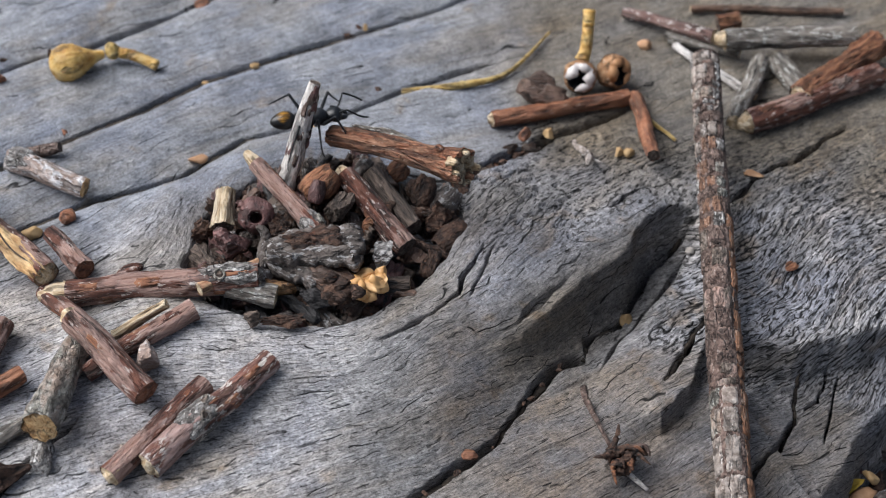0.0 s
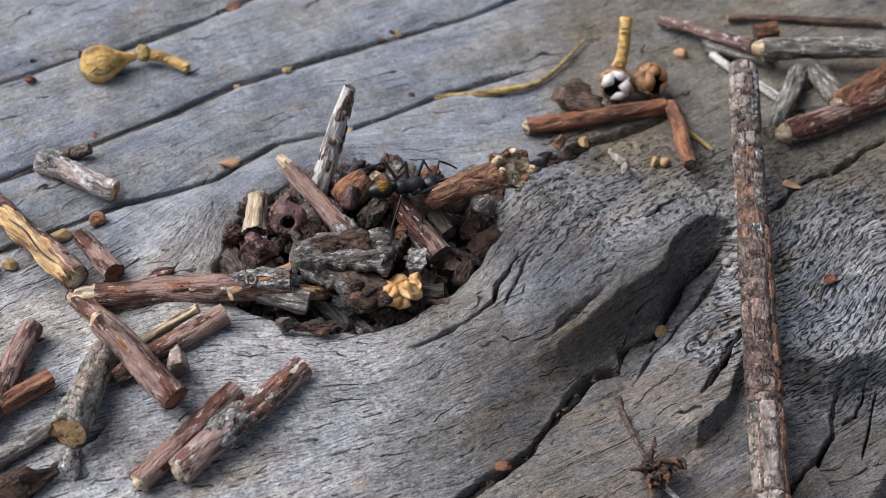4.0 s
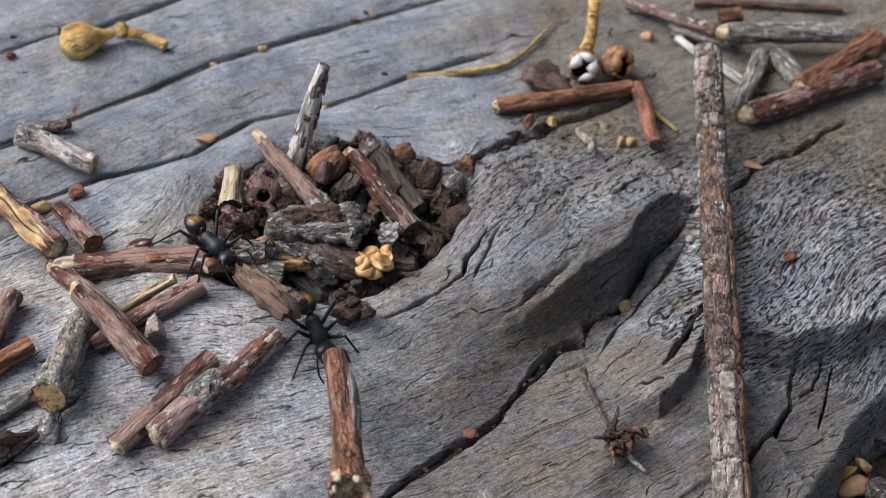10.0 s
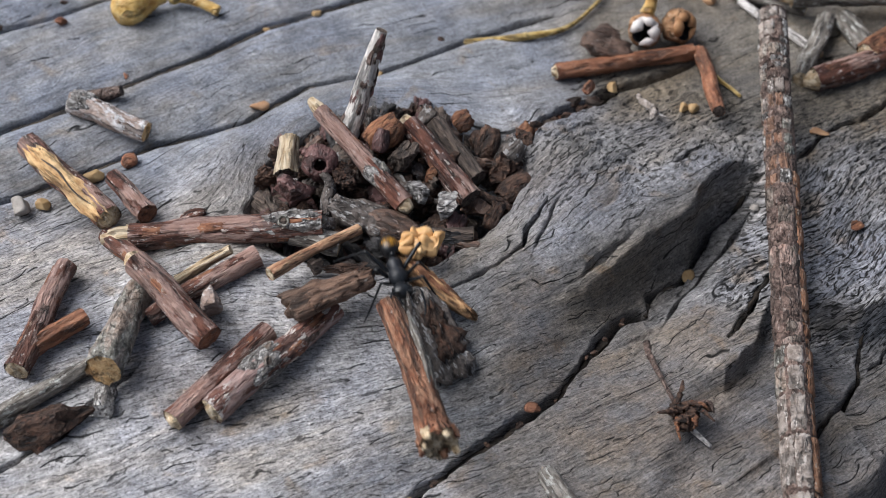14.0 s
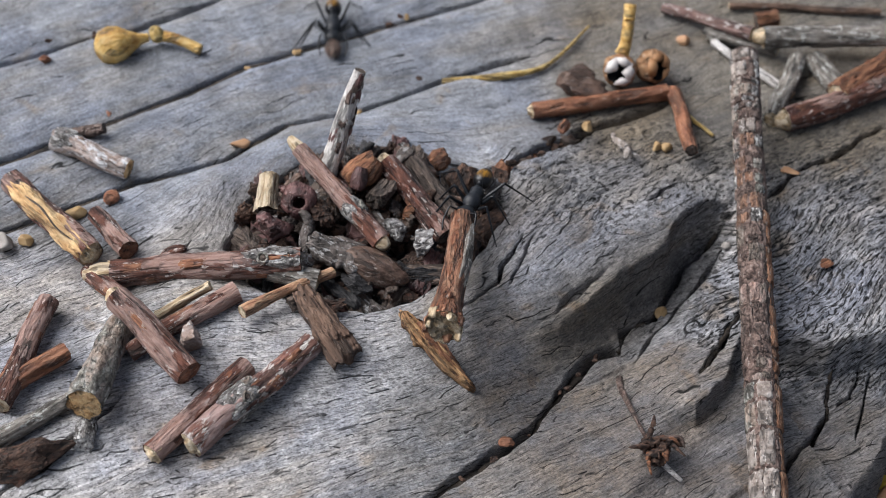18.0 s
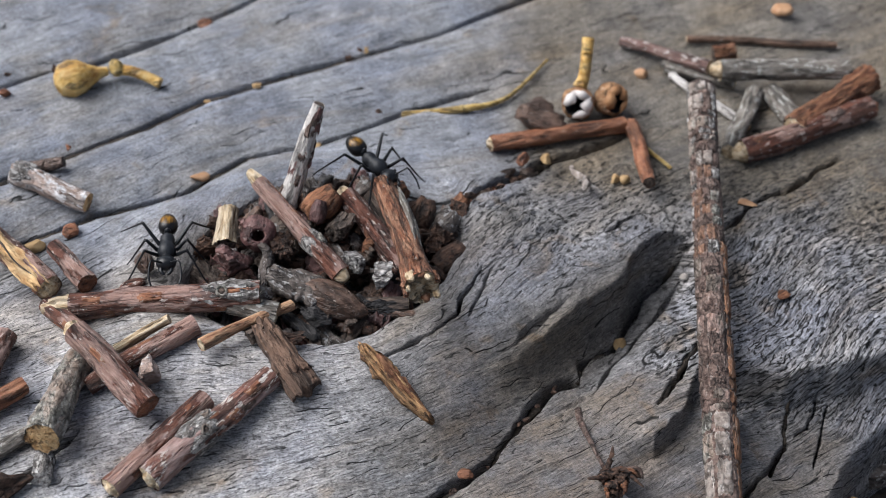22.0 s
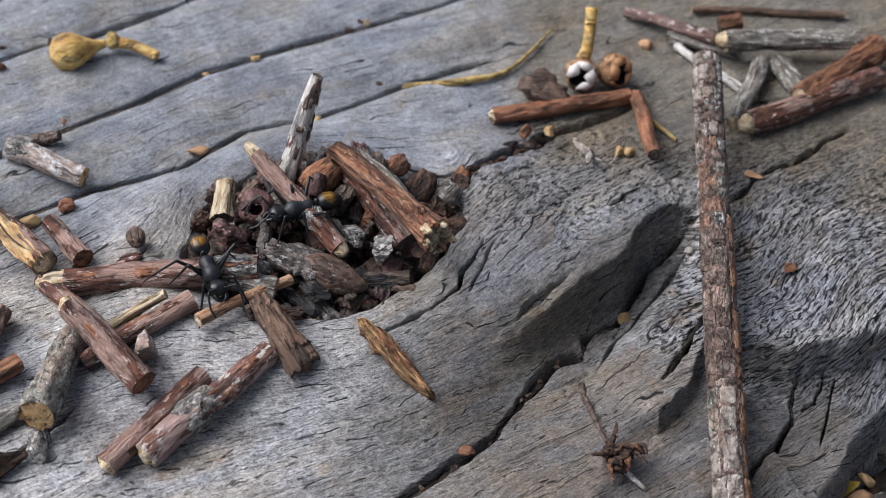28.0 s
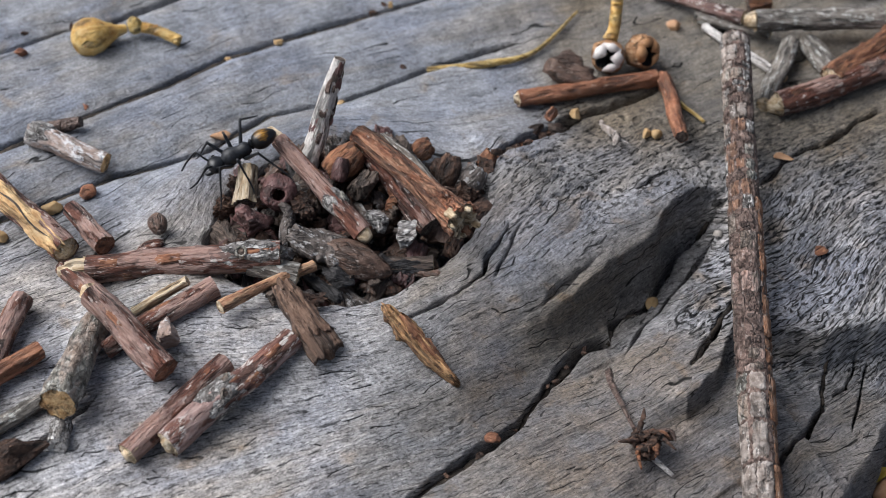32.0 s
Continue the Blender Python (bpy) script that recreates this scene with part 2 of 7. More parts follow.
def bark(name, dark, mid, light, patch=(0.5, 0.5, 0.48), amount=0.25, along=420, across=2200, gloss=0.75, depth=0.0007, plates=None, rust=None):
    """Bark or wood whose grain runs along its thing's own x axis; patch: flakes and lichen."""
    m, t, b = material(name)
    obj = t.nodes.new("ShaderNodeTexCoord").outputs["Object"]
    rnd = t.nodes.new("ShaderNodeObjectInfo").outputs["Random"]
    shift = t.nodes.new("ShaderNodeVectorMath")
    shift.operation = "ADD"
    t.links.new(obj, shift.inputs[0])
    t.links.new(rnd, shift.inputs[1])
    v = shift.outputs[0]
    grain = noise_tex(t, mapped(t, v, (along, across, across)), 1.0, 6, 0.65)
    cloud = noise_tex(t, mapped(t, v, (700, 1500, 1500)), 1.0, 6, 0.72)
    flake = noise_tex(t, mapped(t, v, (300, 1300, 1300), (3, 1, 2)), 1.0, 4, 0.6)
    tone = noise_tex(t, v, 220.0, 3, 0.5)
    speck = noise_tex(t, v, 1900.0, 3, 0.6)
    colour = ramp(t, grain, [(0.34, dark), (0.48, mid), (0.64, light)])
    colour = mix(t, 0.7, colour, ramp(t, tone, [(0.3, grey(0.4)), (0.7, grey(1.45))]), "MULTIPLY")
    furrow = ramp(t, noise_tex(t, mapped(t, v, (along * 0.5, across * 0.75, across * 0.75), (2, 6, 3)), 1.0, 3, 0.6), [(0.40, grey(0.12)), (0.47, grey(1))])
    colour = mix(t, 0.75, colour, furrow, "MULTIPLY")
    colour = mix(t, math_node(t, "MULTIPLY", ramp(t, speck, [(0.5, grey(0)), (0.62, grey(1))]), 0.3), colour, dark)
    peel = ramp(t, flake, [(0.50, grey(0)), (0.54, grey(1))])
    colour = mix(t, math_node(t, "MULTIPLY", peel, 0.22), colour, light)
    lo = 0.66 - 0.3 * amount
    colour = mix(t, math_node(t, "MULTIPLY", ramp(t, cloud, [(lo, grey(0)), (lo + 0.035, grey(1))]), min(1.0, 0.6 + amount)), colour, patch)
    if rust:
        area = noise_tex(t, mapped(t, v, (130, 330, 330), (7, 4, 1)), 1.0, 5, 0.6)
        colour = mix(t, math_node(t, "MULTIPLY", ramp(t, area, [(0.50, grey(0)), (0.58, grey(1))]), 0.75), colour, mix(t, 0.5, ramp(t, grain, [(0.3, grey(0.35)), (0.6, grey(1.25))]), rust, "MULTIPLY"))
        colour = mix(t, math_node(t, "MULTIPLY", ramp(t, area, [(0.50, grey(0)), (0.58, grey(1))]), 0.6), colour, rust)
    h = math_node(t, "ADD", grain, math_node(t, "MULTIPLY", speck, 0.4))
    h = math_node(t, "ADD", h, math_node(t, "MULTIPLY", furrow, 0.5))
    h = math_node(t, "ADD", h, math_node(t, "MULTIPLY", peel, 0.25))
    if plates:
        warp = noise_tex(t, v, 700.0, 3, 0.6)
        moved = t.nodes.new("ShaderNodeVectorMath")
        moved.operation = "MULTIPLY_ADD"
        t.links.new(warp, moved.inputs[0])
        moved.inputs[1].default_value = (0.003, 0.003, 0.003)
        t.links.new(v, moved.inputs[2])
        cell = node(t, "ShaderNodeTexVoronoi", Scale=1.0)
        cell.feature = "DISTANCE_TO_EDGE"
        t.links.new(mapped(t, moved.outputs[0], plates), cell.inputs["Vector"])
        gap = ramp(t, cell.outputs["Distance"], [(0.0, grey(0.2)), (0.09, grey(1))])
        colour = mix(t, 0.35, colour, gap, "MULTIPLY")
        h = math_node(t, "ADD", h, math_node(t, "MULTIPLY", gap, 0.8))
    t.links.new(colour, b.inputs["Base Color"])
    b.inputs["Roughness"].default_value = gloss * 0.85
    b.inputs["Specular IOR Level"].default_value = 0.45
    bumped(t, b, h, 0.9, depth)
    return m


def glossy(name, colour, second, scale=600.0, gloss=0.35, bump=0.00004):
    m, t, b = material(name)
    obj = t.nodes.new("ShaderNodeTexCoord").outputs["Object"]
    n = noise_tex(t, obj, scale, 4, 0.6)
    t.links.new(ramp(t, n, [(0.35, colour), (0.7, second)]), b.inputs["Base Color"])
    b.inputs["Roughness"].default_value = gloss
    b.inputs["Specular IOR Level"].default_value = 0.35
    bumped(t, b, n, 0.5, bump)
    return m


WOOD = weathered_wood()
RED = bark("red_brown_bark", (0.022, 0.009, 0.007), (0.095, 0.029, 0.017), (0.195, 0.076, 0.046), (0.58, 0.52, 0.48), 0.24, 260, 1700, 0.7, 0.001, rust=(0.25, 0.085, 0.035))
PINK = bark("pink_brown_bark", (0.05, 0.02, 0.016), (0.155, 0.058, 0.042), (0.29, 0.15, 0.11), (0.52, 0.48, 0.45), 0.4, rust=(0.24, 0.10, 0.07))
TAN = bark("orange_brown_bark", (0.045, 0.016, 0.01), (0.25, 0.09, 0.04), (0.42, 0.24, 0.15), (0.48, 0.39, 0.33), 0.12, 260, 1700, 0.75, 0.0009, (60, 700, 700))
CHESTNUT = bark("chestnut_bark", (0.10, 0.038, 0.02), (0.22, 0.085, 0.042), (0.33, 0.155, 0.085), (0.42, 0.32, 0.25), 0.12, 420, 1500, 0.6, 0.0004)
GREY = bark("grey_lichen_bark", (0.06, 0.05, 0.04), (0.19, 0.165, 0.14), (0.34, 0.32, 0.29), (0.50, 0.50, 0.47), 0.35)
CRACKED = bark("cracked_grey_bark", (0.035, 0.025, 0.018), (0.155, 0.118, 0.094), (0.33, 0.28, 0.24), (0.42, 0.39, 0.36), 0.14, 700, 1300, 0.8, 0.0008, (380, 900, 900), rust=(0.24, 0.10, 0.05))
RUSTBARK = bark("orange_red_bark", (0.05, 0.018, 0.01), (0.20, 0.072, 0.034), (0.36, 0.165, 0.085), (0.50, 0.40, 0.33), 0.2, 260, 1700, 0.7, 0.0008)
DUSKY = bark("dusky_red_bark", (0.05, 0.028, 0.025), (0.145, 0.078, 0.066), (0.29, 0.195, 0.17), (0.56, 0.51, 0.48), 0.35, 260, 1700, 0.75, 0.0008)
RUSTY = bark("rust_streaked_bark", (0.06, 0.026, 0.014), (0.22, 0.10, 0.05), (0.36, 0.20, 0.12), (0.34, 0.27, 0.22), 0.3, 500, 1100, 0.8, 0.0008)
STRIPPED = bark("stripped_rusty_bark", (0.05, 0.022, 0.015), (0.17, 0.085, 0.05), (0.33, 0.20, 0.135), (0.42, 0.32, 0.25), 0.22, 700, 1300, 0.8, 0.0008)
UMBER = bark("umber_cracked_bark", (0.035, 0.02, 0.016), (0.13, 0.082, 0.066), (0.26, 0.19, 0.16), (0.36, 0.30, 0.27), 0.2, 900, 900, 0.8, 0.0008, (420, 700, 700))
ASH = bark("ash_grey_bark", (0.10, 0.075, 0.06), (0.27, 0.225, 0.195), (0.42, 0.375, 0.34), (0.50, 0.46, 0.43), 0.25, 1100, 700, 0.8, 0.0006)
MOTTLED = bark("mottled_white_bark", (0.16, 0.10, 0.075), (0.33, 0.25, 0.21), (0.52, 0.48, 0.46), (0.66, 0.65, 0.66), 0.5, 500, 900, 0.75, 0.0008, rust=(0.24, 0.13, 0.08))
LICHEN = bark("lichen_grey_bark", (0.05, 0.045, 0.035), (0.20, 0.185, 0.155), (0.36, 0.35, 0.31), (0.46, 0.46, 0.43), 0.35, 800, 900, 0.85, 0.0008, (700, 1100, 1100), rust=(0.22, 0.13, 0.07))
CUT = bark("orange_cut_wood", (0.34, 0.165, 0.055), (0.62, 0.38, 0.165), (0.78, 0.56, 0.30), (0.30, 0.16, 0.07), 0.05, 300, 1100)
RUST = bark("rusty_bark", (0.07, 0.024, 0.012), (0.20, 0.078, 0.036), (0.33, 0.16, 0.08), (0.12, 0.05, 0.03), 0.2)
KNOBBY = bark("knobbly_white_bark", (0.045, 0.038, 0.034), (0.22, 0.20, 0.185), (0.42, 0.40, 0.385), (0.58, 0.565, 0.55), 0.45, 900, 900, 0.85, 0.0012, (1000, 1000, 1000))
CHALKY = bark("chalky_white_bark", (0.05, 0.042, 0.04), (0.34, 0.32, 0.31), (0.58, 0.56, 0.55), (0.66, 0.65, 0.64), 0.4, 500, 1500, 0.85, 0.0012, (500, 1300, 1300))
HUSK = bark("dry_grey_husk", (0.04, 0.032, 0.028), (0.115, 0.092, 0.08), (0.21, 0.185, 0.168), (0.37, 0.36, 0.355), 0.36, 800, 1000, 0.85, 0.0009)
PLUM = bark("plum_brown_shell", (0.035, 0.016, 0.015), (0.105, 0.048, 0.044), (0.19, 0.10, 0.092), (0.28, 0.22, 0.21), 0.16, 500, 900, 0.55, 0.0004)
SILVER = bark("silver_bark", (0.24, 0.20, 0.18), (0.60, 0.57, 0.54), (0.80, 0.77, 0.74), (0.12, 0.07, 0.06), 0.18)
PALE = bark("pale_wood", (0.30, 0.19, 0.09), (0.56, 0.43, 0.27), (0.76, 0.66, 0.50), (0.22, 0.12, 0.06), 0.0, 160, 1500)
DARKWOOD = bark("dark_wood", (0.028, 0.02, 0.016), (0.085, 0.06, 0.048), (0.19, 0.145, 0.115), (0.27, 0.23, 0.19), 0.12)
CLOD = bark("crumbly_dark_bark", (0.014, 0.008, 0.006), (0.055, 0.030, 0.021), (0.15, 0.082, 0.052), (0.13, 0.05, 0.028), 0.2, 700, 1100, 0.9, 0.0012)
BLACKISH = bark("blackish_chip", (0.012, 0.011, 0.012), (0.036, 0.034, 0.036), (0.085, 0.08, 0.08), (0.05, 0.06, 0.08), 0.2)
SPLINTER = bark("rusty_splinter", (0.08, 0.035, 0.015), (0.33, 0.165, 0.07), (0.58, 0.37, 0.18), (0.07, 0.035, 0.02), 0.35)
STRAW = bark("straw", (0.30, 0.18, 0.04), (0.50, 0.34, 0.10), (0.62, 0.48, 0.22), (0.40, 0.28, 0.12), 0.1)
FRUIT = bark("yellow_fruit_skin", (0.36, 0.17, 0.03), (0.64, 0.39, 0.10), (0.76, 0.56, 0.24), (0.40, 0.18, 0.05), 0.2, 220, 700, 0.55, 0.0005)
RESIN = glossy("resin", (0.44, 0.225, 0.075), (0.68, 0.45, 0.22), 400, 0.45, 0.0002)
SEED = glossy("tan_seed", (0.27, 0.17, 0.075), (0.47, 0.33, 0.17), 500, 0.6)
ORANGE = glossy("orange_chip_skin", (0.32, 0.17, 0.085), (0.50, 0.31, 0.18), 600, 0.6)
CAPWHITE = glossy("white_capsule_lining", (0.50, 0.46, 0.44), (0.70, 0.66, 0.63), 700, 0.6)
PEBBLE = glossy("grey_pebble", (0.22, 0.20, 0.18), (0.36, 0.33, 0.30), 900, 0.7)
FUZZY = bark("fuzzy_brown_skin", (0.16, 0.07, 0.028), (0.34, 0.17, 0.075), (0.50, 0.30, 0.16), (0.56, 0.46, 0.36), 0.2, 1200, 1200, 0.9, 0.0008)
CAPBROWN = glossy("brown_capsule_skin", (0.22, 0.10, 0.04), (0.42, 0.23, 0.11), 500, 0.55)
NUT = bark("brown_nut_shell", (0.03, 0.017, 0.012), (0.092, 0.052, 0.036), (0.18, 0.115, 0.085), (0.26, 0.215, 0.19), 0.2, 600, 1500, 0.5, 0.0004)
SHIM = bark("brown_split_wood", (0.04, 0.022, 0.014), (0.135, 0.075, 0.048), (0.26, 0.165, 0.115), (0.34, 0.30, 0.27), 0.15, 200, 1800)
SOIL = bark("dark_soil", (0.010, 0.008, 0.006), (0.032, 0.024, 0.018), (0.075, 0.058, 0.042), (0.10, 0.06, 0.03), 0.1, 500, 500, 0.95)
BLACK = glossy("ant_shell", (0.006, 0.007, 0.009), (0.014, 0.016, 0.019), 1500, 0.33)
VELVET = glossy("ant_dull_shell", (0.006, 0.007, 0.009), (0.017, 0.020, 0.026), 2600, 0.5, 0.00006)
LEAF = glossy("yellow_leaf", (0.38, 0.25, 0.03), (0.55, 0.40, 0.06), 300, 0.5)


def golden_gaster():
    """Black shell, with golden hair over the upper middle of the gaster."""
    m, t, b = material("golden_gaster")
    co = t.nodes.new("ShaderNodeTexCoord").outputs["Object"]
    xyz = t.nodes.new("ShaderNodeSeparateXYZ")
    t.links.new(co, xyz.inputs[0])
    hair = noise_tex(t, mapped(t, co, (700, 5200, 5200)), 1.0, 3)
    along = math_node(t, "MULTIPLY", math_node(t, "ABSOLUTE", math_node(t, "ADD", xyz.outputs["X"], 0.0034)), -330.0)
    up = math_node(t, "ADD", math_node(t, "MULTIPLY", xyz.outputs["Z"], 520.0), math_node(t, "MULTIPLY", hair, 0.55))
    up = ramp(t, math_node(t, "ADD", up, along), [(0.53, grey(0)), (0.95, grey(1))])
    gold = ramp(t, hair, [(0.3, (0.07, 0.03, 0.004)), (0.7, (0.36, 0.18, 0.015))])
    t.links.new(mix(t, up, (0.007, 0.007, 0.008), gold), b.inputs["Base Color"])
    b.inputs["Roughness"].default_value = 0.34
    b.inputs["Specular IOR Level"].default_value = 0.35
    return m


GASTER = golden_gaster()


# -- ground shape: all in centimetres --
AXIS = math.radians(35)
KNOT = (-1.85, -0.42)


def smooth(a, b, x):
    s = np.clip((x - a) / (b - a), 0, 1)
    return s * s * (3 - 2 * s)


def value_noise(x, y, seed=0):
    """Smooth noise from -1 to 1 on a unit lattice."""
    xi, yi = np.floor(x).astype(np.int64), np.floor(y).astype(np.int64)
    fx, fy = x - xi, y - yi
    fx, fy = fx * fx * (3 - 2 * fx), fy * fy * (3 - 2 * fy)

    def corner(a, b):
        h = (a * 374761393 + b * 668265263 + seed * 974634777) & 0xFFFFFFFF
        h = ((h ^ (h >> 13)) * 1274126177) & 0xFFFFFFFF
        return ((h ^ (h >> 16)) & 0xFFFF) / 32767.5 - 1

    top = corner(xi, yi) * (1 - fx) + corner(xi + 1, yi) * fx
    low = corner(xi, yi + 1) * (1 - fx) + corner(xi + 1, yi + 1) * fx
    return top * (1 - fy) + low * fy


def line(points, x, y):
    """Distance to a polyline, positive on the right-hand side of its run, and how far along it (0 to 1) the nearest place is."""
    best, side, where = np.full(np.shape(x), 1e9), np.ones(np.shape(x)), np.zeros(np.shape(x))
    n = len(points) - 1
    for k in range(n):
        (ax, ay), (bx, by) = points[k], points[k + 1]
        dx, dy = bx - ax, by - ay
        s = np.clip(((x - ax) * dx + (y - ay) * dy) / (dx * dx + dy * dy), 0, 1)
        d = np.hypot(x - ax - s * dx, y - ay - s * dy)
        near = d < best
        best = np.where(near, d, best)
        side = np.where(near, np.where((x - ax) * dy - (y - ay) * dx > 0, 1.0, -1.0), side)
        where = np.where(near, (k + s) / n, where)
    return best * side, where


def grain(x, y):
    """Along and across the grain: straight, but led round the knot hole and rippled on the lower lobes."""
    c, s = math.cos(AXIS), math.sin(AXIS)
    px, py = x - KNOT[0], y - KNOT[1]
    u, v = px * c + py * s, -px * s + py * c
    r2 = np.maximum(u * u + v * v * 1.1, 1.0)
    k = 1.9 / r2
    lobes = smooth(1.3, 2.6, x + 0.35 * y + 0.5) * smooth(0.6, -0.9, y)
    rip = 0.07 * value_noise(x * 0.8, y * 0.8, 5) + lobes * (0.13 * value_noise(x * 1.3, y * 1.3, 8) + 0.035 * value_noise(x * 3.4, y * 3.4, 9))
    rip = rip + 0.025 * value_noise(u * 1.1, v * 1.6, 3) + 0.009 * value_noise(u * 2.6, v * 4, 4)
    # The fold over the right-hand lobe, where the grain drops steeply.
    fold = 0.42 * smooth(5.8, 4.5, u) * smooth(-1.0, -3.0, v)
    return u * (1 + k), v * (1 - k) + rip + fold


CREST = [(-0.09, -2.73), (0.32, -2.25), (0.69, -1.87), (0.90, -1.66), (1.16, -1.41), (1.45, -1.03), (1.64, -0.79), (1.81, -0.60), (1.96, -0.31), (2.11, -0.02), (2.32, 0.28), (2.57, 0.48), (2.89, 0.70)]
MAIN_CRACK = [(-2.05, -5.97), (-1.61, -5.5), (-1.22, -5.08), (-1.0, -4.87), (-0.6, -4.28), (-0.31, -3.96), (0.27, -3.45), (0.51, -3.13), (0.79, -2.61), (1.1, -1.97), (1.22, -1.8), (1.42, -1.63), (1.52, -1.56)]
RIGHT_CREST = [(6.61, 0.10), (5.73, -0.56), (5.21, -0.93), (4.73, -1.14), (4.31, -1.28), (3.96, -1.51), (3.55, -1.49), (3.28, -1.38), (2.94, -1.43), (2.65, -2.24), (2.38, -2.70), (2.00, -2.59)]
EDGE = [(2.9, -5.2), (4.18, -3.36), (4.33, -2.96), (4.45, -2.69), (4.68, -2.24), (4.87, -1.97), (5.09, -1.69), (5.57, -1.26), (6.5, -0.4)]
BACK_CRACK = [(-7.13, -1.78), (-6.22, -1.13), (-5.34, -0.45), (-4.73, 0.02), (-3.67, 0.56), (-3.02, 1.39), (-2.17, 1.72), (-1.13, 2.50), (0.12, 3.26)]
BACK_CRACK_2 = [(-7.23, -0.55), (-6.54, 0.04), (-5.98, 0.42), (-5.30, 0.94), (-4.42, 1.68), (-3.72, 2.39), (-3.09, 2.79), (-2.53, 3.18), (-1.65, 3.68), (-0.75, 4.23), (0.32, 5.16), (1.94, 6.58)]
BACK_CRACK_3 = [(-7.79, 1.29), (-7.05, 1.86), (-6.53, 2.19), (-6.01, 2.62), (-5.37, 2.90), (-4.85, 3.37), (-4.18, 4.04), (-3.27, 4.95)]
KNOT_CRACK = [(-0.38, 0.28), (-0.12, 0.36), (0.11, 0.77), (0.52, 1.39), (0.88, 1.71), (1.31, 1.99), (2.20, 2.64)]
RIM_CRACK = [(-0.95, -2.35), (-0.60, -2.10), (-0.33, -1.86), (-0.16, -1.61), (-0.04, -1.41), (0.07, -1.12), (0.15, -0.87), (0.24, -0.62)]
LOW_CRACK = [(-5.40, -5.25), (-5.12, -4.98), (-4.82, -4.71), (-4.41, -4.14), (-4.06, -3.47)]
TOE_CRACK_2 = [(4.15, -1.99), (4.30, -1.82), (4.39, -1.50), (4.46, -1.15)]
TOE_CRACK = [(3.35, -3.50), (3.52, -3.01), (3.61, -2.81), (3.82, -2.48), (4.01, -2.14), (4.03, -1.77), (4.08, -1.36)]
CHIP_CRACK = [(3.22, 0.74), (3.40, 1.00), (3.56, 1.23), (3.97, 1.57), (4.36, 1.92), (4.56, 2.17), (4.88, 2.45)]
TOE_CRACK_3 = [(4.36, -2.37), (4.47, -1.97), (4.52, -1.66), (4.60, -1.29)]
GULLY_CRACK = [(1.50, -1.60), (1.53, -1.30), (1.63, -1.21), (1.88, -0.94), (2.01, -0.61), (2.10, -0.34), (2.32, -0.01), (2.53, 0.24), (2.79, 0.53)]
LOBE_CRACK = [(1.62, -2.10), (1.76, -1.62), (1.86, -1.35), (2.06, -1.03), (2.26, -0.63), (2.51, -0.26), (2.76, 0.17), (3.02, 0.56)]
LOBE_SPLIT = [(3.10, -0.75), (2.94, -0.96), (2.68, -1.42), (2.48, -1.96), (2.38, -2.18)]
LIP_GROOVE = [(1.37, -0.85), (1.11, -1.16), (0.95, -1.37), (0.80, -1.57), (0.58, -1.86)]
PIT_CRACK = [(1.66, 0.32), (1.90, 0.52), (2.04, 0.63), (2.27, 0.97)]
RIM_CRACK_2 = [(0.04, -1.54), (0.21, -1.19), (0.29, -0.86), (0.41, -0.65)]
# The hole's reach by compass angle round its middle.
REACH = [(-180, 1.38), (-162, 1.46), (-150, 1.66), (-120, 1.75), (-84, 1.67), (-45, 1.60), (-18, 1.68), (3, 1.80), (20, 1.78), (31, 1.68), (46, 1.46), (69, 1.24), (97, 1.12), (125, 1.06), (149, 1.06), (169, 1.24), (180, 1.38)]


def groove(x, y, points, width, depth, fade=0.12):
    d, s = line(points, x, y)
    wob = width * (0.75 + 0.35 * value_noise(s * 11, s * 0 + len(points), 11))
    ends = smooth(0, fade, s) * smooth(1, 1 - fade, s)
    return -depth * np.exp(-(d / np.maximum(wob * (0.3 + 0.7 * ends), 0.012)) ** 4) * ends


def reach(px, py):
    """How far the knot hole reaches from its middle, towards (px, py)."""
    a = np.degrees(np.arctan2(py, px))
    return np.interp(a, [k for k, _ in REACH], [q for _, q in REACH])


